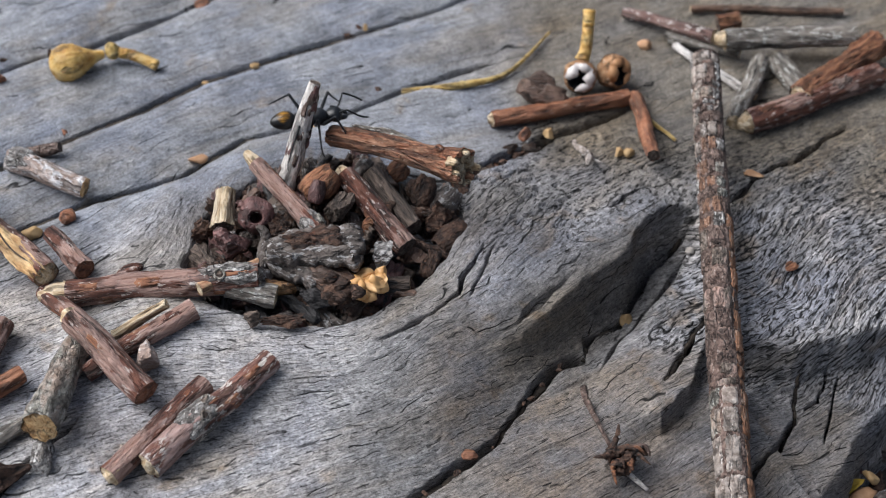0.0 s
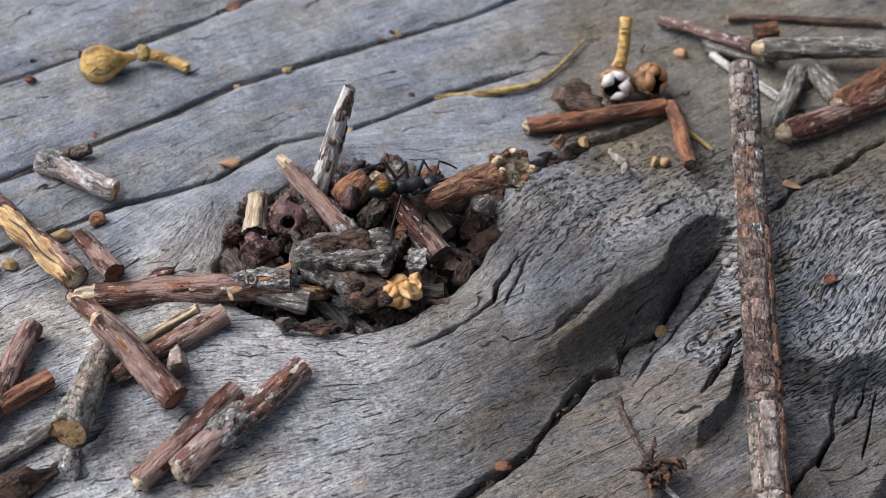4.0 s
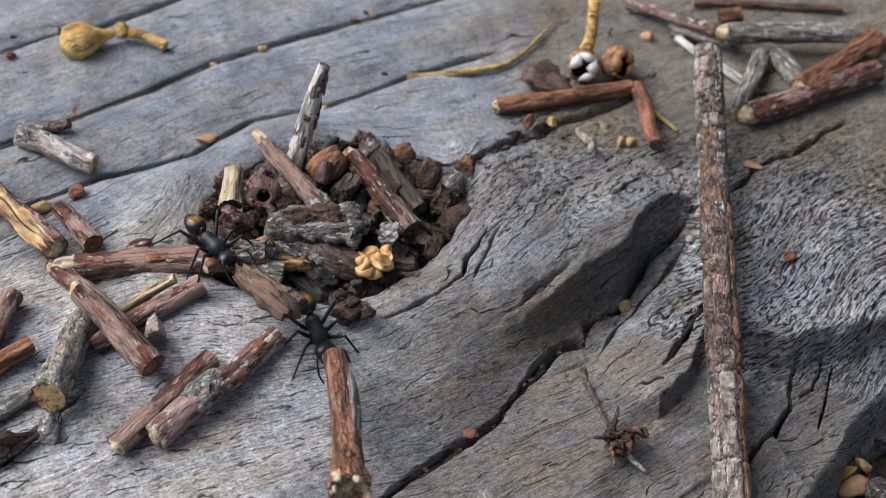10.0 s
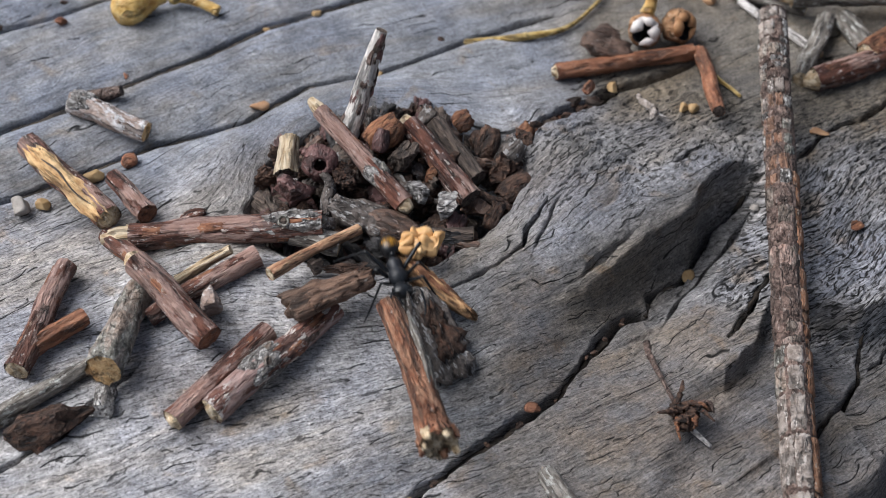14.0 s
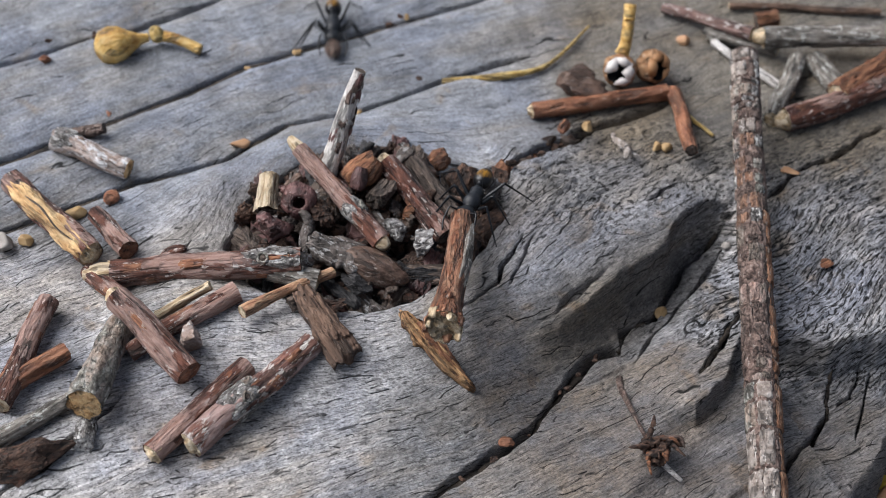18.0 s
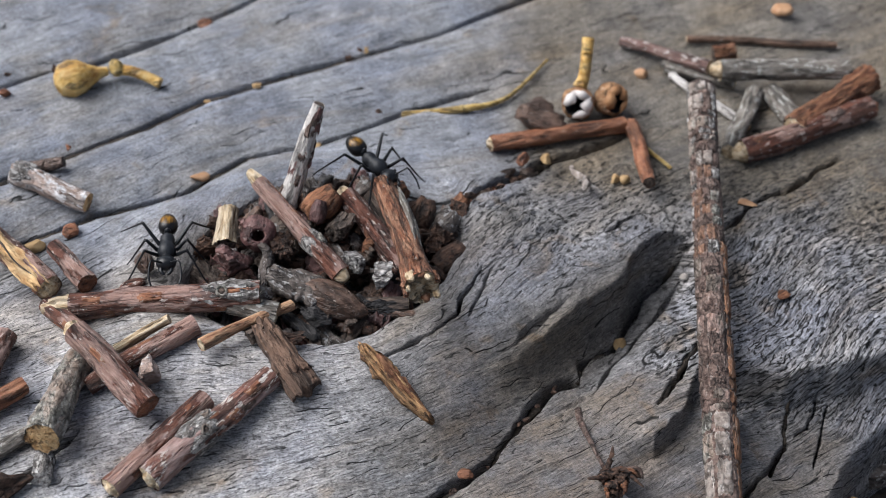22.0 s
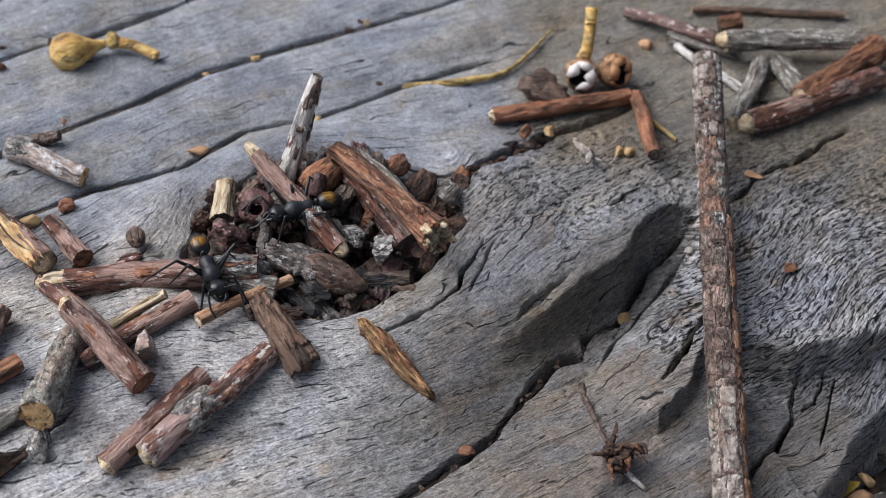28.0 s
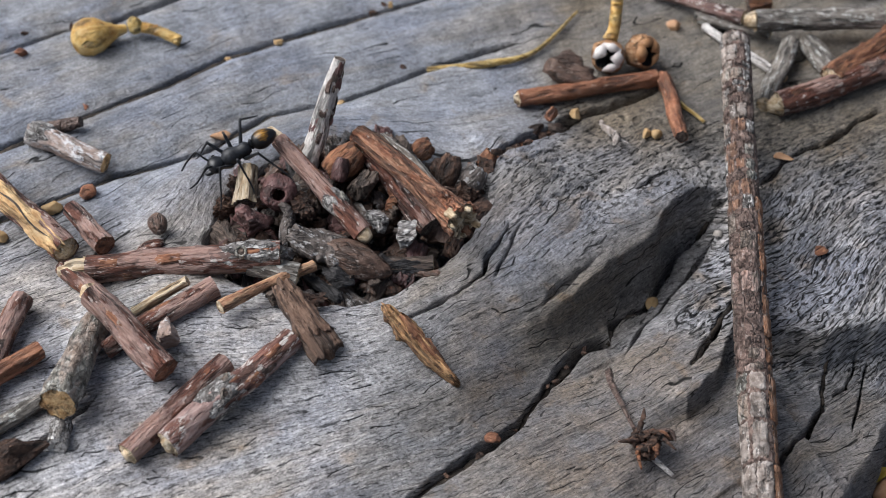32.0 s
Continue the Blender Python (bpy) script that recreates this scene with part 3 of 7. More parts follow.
def height(x, y):
    """The top of the log over the plan, without its finest grain."""
    x, y = np.asarray(x, float), np.asarray(y, float)
    px, py = x - KNOT[0], y - KNOT[1]
    r = np.hypot(px, py) / reach(px, py) * 1.56 + 0.07 * value_noise(x * 1.6, y * 1.6, 2) + 0.02 * value_noise(x * 6, y * 6, 6)
    z = 0.34 * np.exp(-((r - 1.98) / 0.7) ** 2) * (1 - 0.45 * smooth(0.2, 1.6, y)) * (1 - 0.35 * smooth(0.4, 1.5, -px) * smooth(-1.2, -0.4, py)) - 0.04 * smooth(2.0, 5.0, -y) * smooth(1.5, -1.0, x)
    z = z - 0.85 * smooth(1.62, 1.36, r)
    # The lip over the gully, and the gully's floor as far as the lobe beyond it.
    d, s = line(CREST, x, y)
    d = d + 0.05 * value_noise(x * 2.2, y * 2.2, 41) + 0.025 * value_noise(x * 7, y * 7, 42)
    beyond, _ = line(LOBE_CRACK, x, y)
    taper = smooth(0.04, 0.62, s) * smooth(1.0, 0.84, s)
    floor = smooth(-0.02, 0.14, d) * smooth(1.8, 0.5, d) * (1 - 0.75 * smooth(-0.12, 0.22, beyond))
    z = z + taper * (0.24 * np.exp(-(np.minimum(d, 0) / 0.75) ** 2) * smooth(0.08, -0.03, d) - floor * (0.5 + 0.05 * value_noise(x * 4.5, y * 3.2, 46) + 0.025 * value_noise(x * 13, y * 10, 47)))
    z = z + 0.10 * np.exp(-(d / 0.13) ** 2) * smooth(0.1, 0.2, s) * smooth(0.5, 0.35, s)
    d, s = line(RIGHT_CREST, x, y)
    d = d + 0.04 * value_noise(x * 2.5, y * 2.5, 43) + 0.02 * value_noise(x * 8, y * 8, 44)
    taper = smooth(1.0, 0.9, s) * (1 - 0.45 * smooth(0.5, 0.7, s))
    z = z + taper * (0.17 * np.exp(-(np.maximum(d, 0) / 0.8) ** 2) * smooth(-0.08, 0.03, d) - 0.34 * smooth(-0.02, 0.10, -d) * smooth(3.4, 1.0, -d))
    z = z - 0.28 * smooth(2.0, 5.0, x) * smooth(0.3, -2.0, y)
    d, s = line(MAIN_CRACK + LOBE_CRACK[3:], x, y)
    z = z - 0.27 * smooth(-0.8, 0.0, d) * smooth(0.9, -1.3, y) * (1 - 0.35 * smooth(0.3, 2.0, d))
    for pts, w, dep in ((BACK_CRACK, 0.34, 0.14), (BACK_CRACK_2, 0.2, 0.07), (BACK_CRACK_3, 0.3, 0.11)):
        d, s = line(pts, x, y)
        z = z - dep * np.exp(-(np.minimum(d, 0) / w) ** 2) * np.exp(-(np.maximum(d, 0) / 0.14) ** 2)
        z = z + groove(x, y, pts, 0.05, 0.4, 0.04)
    jx = x + 0.05 * value_noise(x * 2.6, y * 2.6, 45) + 0.018 * value_noise(x * 9, y * 9, 53)
    jy = y + 0.05 * value_noise(x * 2.6, y * 2.6, 46) + 0.018 * value_noise(x * 9, y * 9, 54)
    for pts, w, dep, fade in ((MAIN_CRACK, 0.064, 0.62, 0.05), (GULLY_CRACK, 0.034, 0.3, 0.1), (LOBE_CRACK, 0.05, 0.2, 0.3), (LOBE_SPLIT, 0.05, 0.32, 0.3), (KNOT_CRACK, 0.075, 0.4, 0.12),
                              (RIM_CRACK, 0.024, 0.35, 0.2), (RIM_CRACK_2, 0.013, 0.10, 0.2), (LOW_CRACK, 0.06, 0.4, 0.12), (TOE_CRACK, 0.034, 0.35, 0.2), (TOE_CRACK_2, 0.02, 0.2, 0.2),
                              (TOE_CRACK_3, 0.018, 0.2, 0.2), (CHIP_CRACK, 0.035, 0.25, 0.12), (LIP_GROOVE, 0.06, 0.09, 0.3), (PIT_CRACK, 0.022, 0.16, 0.25)):
        z = z + groove(jx, jy, pts, w, dep, fade)
    z = z - 0.03 * np.exp(-(line(MAIN_CRACK, x, y)[0] / 0.22) ** 2)
    # Folds of the lobes, across their grain.
    u, v = grain(x, y)
    lobe = smooth(1.6, 2.7, x) * smooth(1.0, 0.0, y) + 0.5 * smooth(0.2, 1.2, x) * smooth(-2.2, -3.0, y)
    z = z + lobe * (0.045 * value_noise(u * 0.7, v * 2.2, 47) + 0.022 * value_noise(u * 1.1, v * 5.5, 48))
    z = z + 0.05 * value_noise(x * 0.7, y * 0.7, 21)
    # The log's rounded flanks.
    v = -px * math.sin(AXIS) + py * math.cos(AXIS)
    z = z - np.maximum(np.abs(v - 1.0) - 6.5, 0) ** 2 * 0.09
    d, s = line(EDGE, x, y)
    d = d + 0.06 * value_noise(x * 2.4, y * 2.4, 49)
    z = z - 0.10 * smooth(-0.8, 0, d) - 2.6 * smooth(0.0, 0.7, d) - np.maximum(d, 0) * 0.6
    return np.maximum(z, -6.0)


# -- end of ground shape --


def zones(x, y):
    """Where the log is pitted, where it is ridged, and where it is worn smooth at the back."""
    drift = 0.5 * value_noise(x * 0.9, y * 0.9, 51) + 0.25 * value_noise(x * 2.3, y * 2.3, 52)
    pitted = smooth(-0.2, 0.6, x + drift) * smooth(-1.0, -0.2, y - 0.25 * x + drift) * smooth(2.6, 1.6, y + drift)
    ridged = smooth(1.8, 2.6, x + drift) * smooth(1.1, 0.2, y - 0.3 * (x - 3) + drift) * smooth(-2.4, -1.4, y + 0.3 * drift)
    back = smooth(0.2, 1.6, y - 0.35 * x + drift) * (1 - 0.6 * smooth(-0.5, 1.5, x + drift))
    return pitted, ridged, back


def relief(x, y):
    """Fine ridges along the grain, open checks, slits and pits."""
    u, v = grain(x, y)
    pitted, ridged, back = zones(x, y)
    z = 0.004 * value_noise(u * 1.6, v * 10, 31) + 0.004 * value_noise(u * 3.0, v * 21, 32)
    z = z * (1 - 0.5 * back)
    n = value_noise(u * 0.5, v * 10, 33) + 0.4 * value_noise(u * 1.1, v * 14, 34)
    z = z - 0.025 * smooth(0.85, 1.1, n) * (1 - 0.5 * back)
    z = z - 0.03 * smooth(0.40, 0.55, value_noise(u * 7.5, v * 20, 35)) * pitted
    slit = value_noise(u * 3.2, v * 16, 36) + 0.3 * value_noise(u * 7.0, v * 24, 37)
    z = z - 0.03 * smooth(0.36, 0.52, slit) * ridged
    z = z - 0.012 * smooth(0.5, 0.8, value_noise(u * 3.5, v * 20, 38)) * (1 - back) * (1 - pitted)
    z = z + 0.006 * value_noise(x * 9, y * 9, 39) + 0.003 * value_noise(x * 22, y * 22, 40)
    return z


def mesh_of(name, verts, faces, mat, uv=None, smooth_faces=True):
    me = bpy.data.meshes.new(name)
    me.from_pydata([tuple(v) for v in verts], [], [tuple(f) for f in faces])
    if mat:
        me.materials.append(mat)
    if smooth_faces:
        me.polygons.foreach_set("use_smooth", [True] * len(me.polygons))
    me.update()
    return me


def build_log():
    xs = np.r_[np.arange(-42, -8.2, 0.8), np.arange(-8.2, -6.2, 0.05), np.arange(-6.2, 5.9, 0.0155), np.arange(5.9, 6.6, 0.05), np.arange(6.6, 40, 0.8)]
    ys = np.r_[np.arange(-14, -6.4, 0.4), np.arange(-6.4, -5.3, 0.04), np.arange(-5.3, 1.6, 0.0165), np.arange(1.6, 7.2, 0.034), np.arange(7.2, 22, 0.5)]
    gx, gy = np.meshgrid(xs, ys)
    z = height(gx, gy) + relief(gx, gy)
    nx, ny = len(xs), len(ys)
    co = np.stack([gx, gy, z], -1).reshape(-1, 3) * CM
    i = (np.arange(ny - 1)[:, None] * nx + np.arange(nx - 1)).ravel()
    quads = np.stack([i, i + 1, i + nx + 1, i + nx], 1).astype(np.int32)
    me = bpy.data.meshes.new("weathered_log")
    me.vertices.add(len(co))
    me.vertices.foreach_set("co", co.ravel())
    me.loops.add(quads.size)
    me.loops.foreach_set("vertex_index", quads.ravel())
    me.polygons.add(len(quads))
    me.polygons.foreach_set("loop_start", np.arange(0, quads.size, 4, dtype=np.int32))
    me.polygons.foreach_set("use_smooth", np.ones(len(quads), bool))
    me.update(calc_edges=True)
    u, v = grain(gx, gy)
    v = v + 0.7 * height(gx, gy) * smooth(-2.2, -1.4, z)
    uv = np.stack([u, v], -1).reshape(-1, 2)[quads.ravel()]
    me.uv_layers.new(name="UVMap").data.foreach_set("uv", uv.ravel().astype(np.float32))
    drift = 0.6 * value_noise(gx * 0.9, gy * 0.9, 51) + 0.25 * value_noise(gx * 2.6, gy * 2.6, 55)
    pitted, ridged, back = zones(gx, gy)
    tan = np.maximum(smooth(-0.6, 1.0, gx + drift) * smooth(0.2, 1.6, gy + drift), 0.9 * np.exp(-(line(CREST, gx, gy)[0] / 0.4) ** 2) * smooth(0.2, 0.8, gx) * smooth(0.6, -0.6, gy))
    # Paler wood tone over the front, towards low x.
    pale_front = smooth(0.2, -1.2, gx + 0.35 * gy + 1.75 + 0.6 * drift) * smooth(-0.9, -2.2, gy + 0.4 * drift)
    # Brown stain by lip and rim; broad term paints shade where log curves away.
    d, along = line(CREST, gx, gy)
    stain_shade = np.maximum(0.6 * np.exp(-((d - 0.12) / 0.36) ** 2) * smooth(0.0, 0.1, along) * smooth(0.6, 0.35, along), (0.7 + 0.3 * smooth(-2.2, -3.2, gy)) * smooth(-0.6, 0.5, gx + 0.4 * gy + 1.3 + drift) * smooth(-1.4, -2.2, gy + drift) * (1 - 0.2 * smooth(1.4, 2.4, gx + 0.5 * drift)))
    stain_shade = np.maximum(stain_shade, 0.7 * np.exp(-(np.hypot(gx - 0.15, gy + 0.25 + 0.3 * drift) / 0.6) ** 2))
    for name, first, second in (("weathering", np.maximum(pitted, ridged), tan), ("wear", back, ridged), ("bleach", pale_front, stain_shade)):
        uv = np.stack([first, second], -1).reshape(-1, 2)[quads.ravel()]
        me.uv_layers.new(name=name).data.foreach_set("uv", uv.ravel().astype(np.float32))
    me.materials.append(WOOD)
    return tagged(new("weathered_log", me), "silver-grey weathered fallen log with a knot hole and cracks", "log", kind="structure")


def ground_z(x, y):
    return float(height(np.array([x]), np.array([y]))[0])


log = build_log()
soil_z = -1.9
soil = new("ground", mesh_of("ground", [(-300, -300, soil_z * CM), (300, -300, soil_z * CM), (300, 300, soil_z * CM), (-300, 300, soil_z * CM)], [(0, 1, 2, 3)], SOIL))
tagged(soil, "dark soil with dry litter beneath the log", "ground", kind="structure")


# ---- builders of things ----
def thing(name, matrix, label, category, group=""):
    ob = new(name)
    ob.empty_display_size = 0.002
    ob.matrix_world = matrix
    return tagged(ob, label, category, group)


def part(name, data, mat, parent, label=""):
    """One mesh under a thing; data: vertices in centimetres and faces, in the thing's own space."""
    verts, faces = data
    ob = new(name, mesh_of(name, np.asarray(verts, float) * CM, faces, mat))
    ob.parent = parent
    return tagged(ob, label)


def aim(p0, p1, roll=0.0):
    """The pose of a thing at p0 whose x axis points to p1, in centimetres."""
    a, b = Vector(p0), Vector(p1)
    x = (b - a).normalized()
    up = Vector((0, 0, 1)) if abs(x.z) < 0.95 else Vector((0, 1, 0))
    y = up.cross(x).normalized()
    z = x.cross(y)
    m = Matrix((x, y, z)).transposed().to_4x4()
    return Matrix.Translation(a * CM) @ m @ pose(0, 0, 0, roll)


def dist(p0, p1):
    return (Vector(p1) - Vector(p0)).length


def tube(path, radii, sides=16, rough=0.12, seed=0, ridges=6.0, ring=0.05, closed=False):
    """A rough round stem along a path, in centimetres. Returns vertices and faces; the ends are open unless closed."""
    pts = [Vector(p) for p in path]
    lens = [0.0]
    for a, b in zip(pts, pts[1:]):
        lens.append(lens[-1] + (b - a).length)
    count = max(3, int(lens[-1] / ring))
    verts, faces = [], []
    for k in range(count + 1):
        s = lens[-1] * k / count
        j = min(max(i for i, l in enumerate(lens) if l <= s + 1e-9), len(pts) - 2)
        f = (s - lens[j]) / max(lens[j + 1] - lens[j], 1e-9)
        q0, q1, q2, q3 = pts[max(j - 1, 0)], pts[j], pts[j + 1], pts[min(j + 2, len(pts) - 1)]
        c = q1 + 0.5 * f * (q2 - q0 + f * (2 * q0 - 5 * q1 + 4 * q2 - q3 + f * (3 * (q1 - q2) + q3 - q0)))
        r = radii[j] * (1 - f) + radii[j + 1] * f
        tan = (q2 - q1).normalized().lerp((q3 - q2).normalized() if j + 2 < len(pts) else (q2 - q1).normalized(), max(0, f - 0.5)).normalized()
        side = Vector((0, 1, 0)) if abs(tan.y) < 0.9 else Vector((0, 0, 1))
        side = (side - side.dot(tan) * tan).normalized()
        other = tan.cross(side)
        for i in range(sides):
            a = 2 * math.pi * i / sides
            w = Vector((math.cos(a) * ridges / 3, math.sin(a) * ridges / 3, s * 1.8 + seed * 7.3))
            n = noise.noise(w) + 0.5 * noise.noise(w * 2.7) + 0.45 * noise.noise(Vector((math.cos(a) * 4, math.sin(a) * 4, s * 9 + seed))) + 0.3 * noise.noise(Vector((math.cos(a) * 8, math.sin(a) * 8, s * 5 + seed * 2)))
            verts.append(c + (side * math.cos(a) + other * math.sin(a)) * r * (1 + rough * n))
    for k in range(count):
        for i in range(sides):
            a, b = k * sides + i, k * sides + (i + 1) % sides
            faces.append((a, b, b + sides, a + sides))
    if closed:
        faces += [tuple(range(sides))[::-1], tuple(range(count * sides, (count + 1) * sides))]
    return verts, faces


def cap(data, sides, end, seed, jag=0.12, inset=0.06):
    """A rough cut face that closes one end of a tube."""
    verts, _ = data
    ring = [Vector(v) for v in (verts[:sides] if end == 0 else verts[-sides:])]
    back = [Vector(v) for v in (verts[sides:2 * sides] if end == 0 else verts[-2 * sides:-sides])]
    c = sum(ring, Vector()) / sides
    out = (c - sum(back, Vector()) / sides).normalized()
    r = sum((v - c).length for v in ring) / sides
    vs, fs = [], []
    levels = (0.97, 0.74, 0.5, 0.25)
    for l, q in enumerate(levels):
        for i, v in enumerate(ring):
            n = noise.noise(Vector((q * 3 * math.cos(i * 6.28 / sides), q * 3 * math.sin(i * 6.28 / sides), seed * 3.1)))
            vs.append(c + (v - c) * q + out * r * (jag * n + (0.0 if l else -inset)))
    vs.append(c + out * r * jag * noise.noise(Vector((0, 0, seed * 3.1))))
    for l in range(3):
        for i in range(sides):
            a, b = l * sides + i, l * sides + (i + 1) % sides
            fs.append((a, b, b + sides, a + sides) if end else (a, a + sides, b + sides, b))
    for i in range(sides):
        a, b = 3 * sides + i, 3 * sides + (i + 1) % sides
        fs.append((a, b, 4 * sides) if end else (b, a, 4 * sides))
    return vs, fs


def lathe(profile, sides=20, rough=0.0, seed=0, wave=(0, 0.0)):
    """A turned body round its x axis; profile: (x, radius) in centimetres. wave: number and depth of lobes."""
    verts, faces = [], []
    for k, (x, r) in enumerate(profile):
        for i in range(sides):
            a = 2 * math.pi * i / sides
            n = 1 + rough * noise.noise(Vector((math.cos(a) * 1.6, math.sin(a) * 1.6, x * 6 + seed * 3.7))) + wave[1] * math.cos(wave[0] * a)
            verts.append(Vector((x, math.cos(a) * r * n, math.sin(a) * r * n)))
    for k in range(len(profile) - 1):
        for i in range(sides):
            a, b = k * sides + i, k * sides + (i + 1) % sides
            faces.append((a, b, b + sides, a + sides)[::-1])
    return verts, faces


def egg(rx, ry, rz, centre=(0, 0, 0), sides=20, rings=12, rough=0.0, seed=0, lean=0.0):
    """An egg along x; lean moves its widest place."""
    prof = []
    for k in range(rings + 1):
        a = math.pi * k / rings
        prof.append((-math.cos(a) * rx, max(math.sin(a), 0.002) * (1 + lean * math.cos(a))))
    verts, faces = lathe(prof, sides, rough, seed)
    return [Vector((v.x + centre[0], v.y * ry + centre[1], v.z * rz + centre[2])) for v in verts], faces


def twig(p0, p1, r0, r1, mat, label, name="twig", bend=0.0, sag=0.0, seed=1, rough=0.21, ends=(PALE, PALE), roll=0.0, jag=0.15, knots=(), group="twigs", mid=None, tips=(0, 0), collars=(), eyes=(), flakes=None):
    """A broken twig from p0 to p1: bark, and a cut face at either end; knots: (how far along, angle, size)."""
    n = dist(p0, p1)
    bend = bend or 0.022 * n * math.sin(seed * 2.3)
    ob = thing(name, aim(p0, p1, roll), label, "twig", group)
    path = [(0, 0, 0), (n * 0.33, bend * 0.8, sag * 0.8), (n * 0.66, bend * (1 if n > 3 else -0.3), sag), (n, 0, 0)]
    rad = [r0, r0 * 0.67 + r1 * 0.33 if mid is None else mid, r0 * 0.33 + r1 * 0.67 if mid is None else mid, r1]
    sides = 28 if max(r0, r1) > 0.1 else 16
    if flakes is None:
        flakes = int(9 * n) if mat in (RED, PINK) and max(r0, r1) > 0.09 else 0
    if flakes:
        rough *= 0.6
    data = tube(path, rad, sides, rough, seed, ring=0.035)
    part("bark", data, mat, ob)
    rng = random.Random(seed * 17 + 3)
    for k in range(flakes):
        long = rng.uniform(0.12, 0.42)
        x0, a0, lift = rng.uniform(0.02, max(0.03, n - long - 0.02)), rng.uniform(0.0, 6.28), rng.uniform(1.0, 1.05)
        plate(ob, x0, min(n - 0.01, x0 + long), a0, a0 + rng.uniform(0.35, 1.1), lambda x: (r0 + (r1 - r0) * x / n) * lift,
              lambda x: Vector((0, float(np.interp(x, [p[0] for p in path], [p[1] for p in path])), float(np.interp(x, [p[0] for p in path], [p[2] for p in path])))),
              rng.choice([mat, mat, mat, RUSTBARK, RUSTBARK, UMBER, DUSKY]), seed + k * 1.7, "bark_flake")
    if ends[0]:
        part("cut_end", cap(data, sides, 0, seed, jag), ends[0], ob, "pale broken end")
    if ends[1]:
        part("cut_end", cap(data, sides, 1, seed + 9, jag), ends[1], ob, "pale broken end")
    for end, out in enumerate(tips):
        if out:
            r, x0, x1 = ((r0, 0.1, -out), (r1, n - 0.1, n + out))[end]
            core = tube([(x0, 0, 0), (x1 * 0.5 + x0 * 0.5, 0, 0), (x1, r * 0.15, -r * 0.1)], [r * 0.84, r * 0.8, r * 0.45], 14, 0.28, seed + 21 + end, ring=0.03, closed=True)
            part("bare_tip", core, PALE, ob, "bare pale wood tip")
    for s0, s1, own in collars:
        r = r0 * (1 - s0) + r1 * s0
        sleeve = tube([(n * s0, bend * 0.9, sag * 0.9), (n * (s0 * 0.75 + s1 * 0.25), bend * 0.9, sag * 0.9), (n * (s0 * 0.3 + s1 * 0.7), bend * 0.9, sag * 0.9), (n * s1, bend * 0.9, sag * 0.9)],
                      [r * 0.9, r * 1.1, r * 1.09, r * 0.9], 24, 0.3, seed + 6, ring=0.03)
        part("knot_collar", sleeve, own, ob, "pale grey lichened bark")
    for s, a, size in eyes:
        r = r0 * (1 - s) + r1 * s
        w = Vector((0.1, math.cos(a), math.sin(a))).normalized()
        ring = lathe([(-0.03, size * 1.35), (0.015, size * 1.2), (0.028, size), (0.012, size * 0.75), (-0.01, size * 0.6)], 16, 0.25, seed)
        m = w.to_track_quat("X", "Z").to_matrix()
        c = Vector((n * s, bend * 0.9, sag * 0.9)) + w * r * 1.04
        part("knot", ([m @ v + c for v in ring[0]], ring[1]), LICHEN, ob, "grey ringed knot scar")
        pit = egg(0.02, size * 0.72, size * 0.72, (0, 0, 0), 12, 6, 0.2, seed)
        part("scar", ([m @ v + c for v in pit[0]], pit[1]), DARKWOOD, ob)
    for s, a, size, *own in knots:
        r = (r0 * (1 - s) + r1 * s)
        c = Vector((n * s, math.cos(a) * r * 0.5 + bend * 0.9, math.sin(a) * r * 0.5 + sag * 0.9))
        w = Vector((0.35, math.cos(a), math.sin(a))).normalized()
        stub = tube([c, c + w * r * 0.6, c + w * (r * 0.75 + size)], [size * 1.3, size * 1.1, size * 0.85], 10, 0.2, seed + 4, ring=0.03, closed=True)
        part("knot", stub, own[0] if own else mat, ob)
    return ob


def blob(size, seed, rough=0.18, planes=7, level=3, scale=1.0):
    """An angular lump: a ball cut by random planes and roughened; size: half axes in centimetres."""
    bm = bmesh.new()
    bmesh.ops.create_icosphere(bm, subdivisions=level, radius=1.0)
    rng = random.Random(seed)
    cuts = [(Vector((rng.gauss(0, 1), rng.gauss(0, 1), rng.gauss(0, 1))).normalized(), rng.uniform(0.38, 0.78)) for _ in range(planes)]
    off = Vector((seed * 1.7, seed * 2.3, seed * 0.9))
    verts = []
    for v in bm.verts:
        p = v.co.copy()
        for n, d in cuts:
            k = p.dot(n)
            if k > d:
                p -= n * (k - d)
        k = noise.noise(p * 2.0 * scale + off) + 0.6 * noise.noise(p * 5.0 * scale + off) + 0.35 * noise.noise(p * 11.0 * scale + off)
        p *= 1 + rough * k
        verts.append(Vector((p.x * size[0], p.y * size[1], p.z * size[2])))
    faces = [[v.index for v in f.verts] for f in bm.faces]
    bm.free()
    return verts, faces


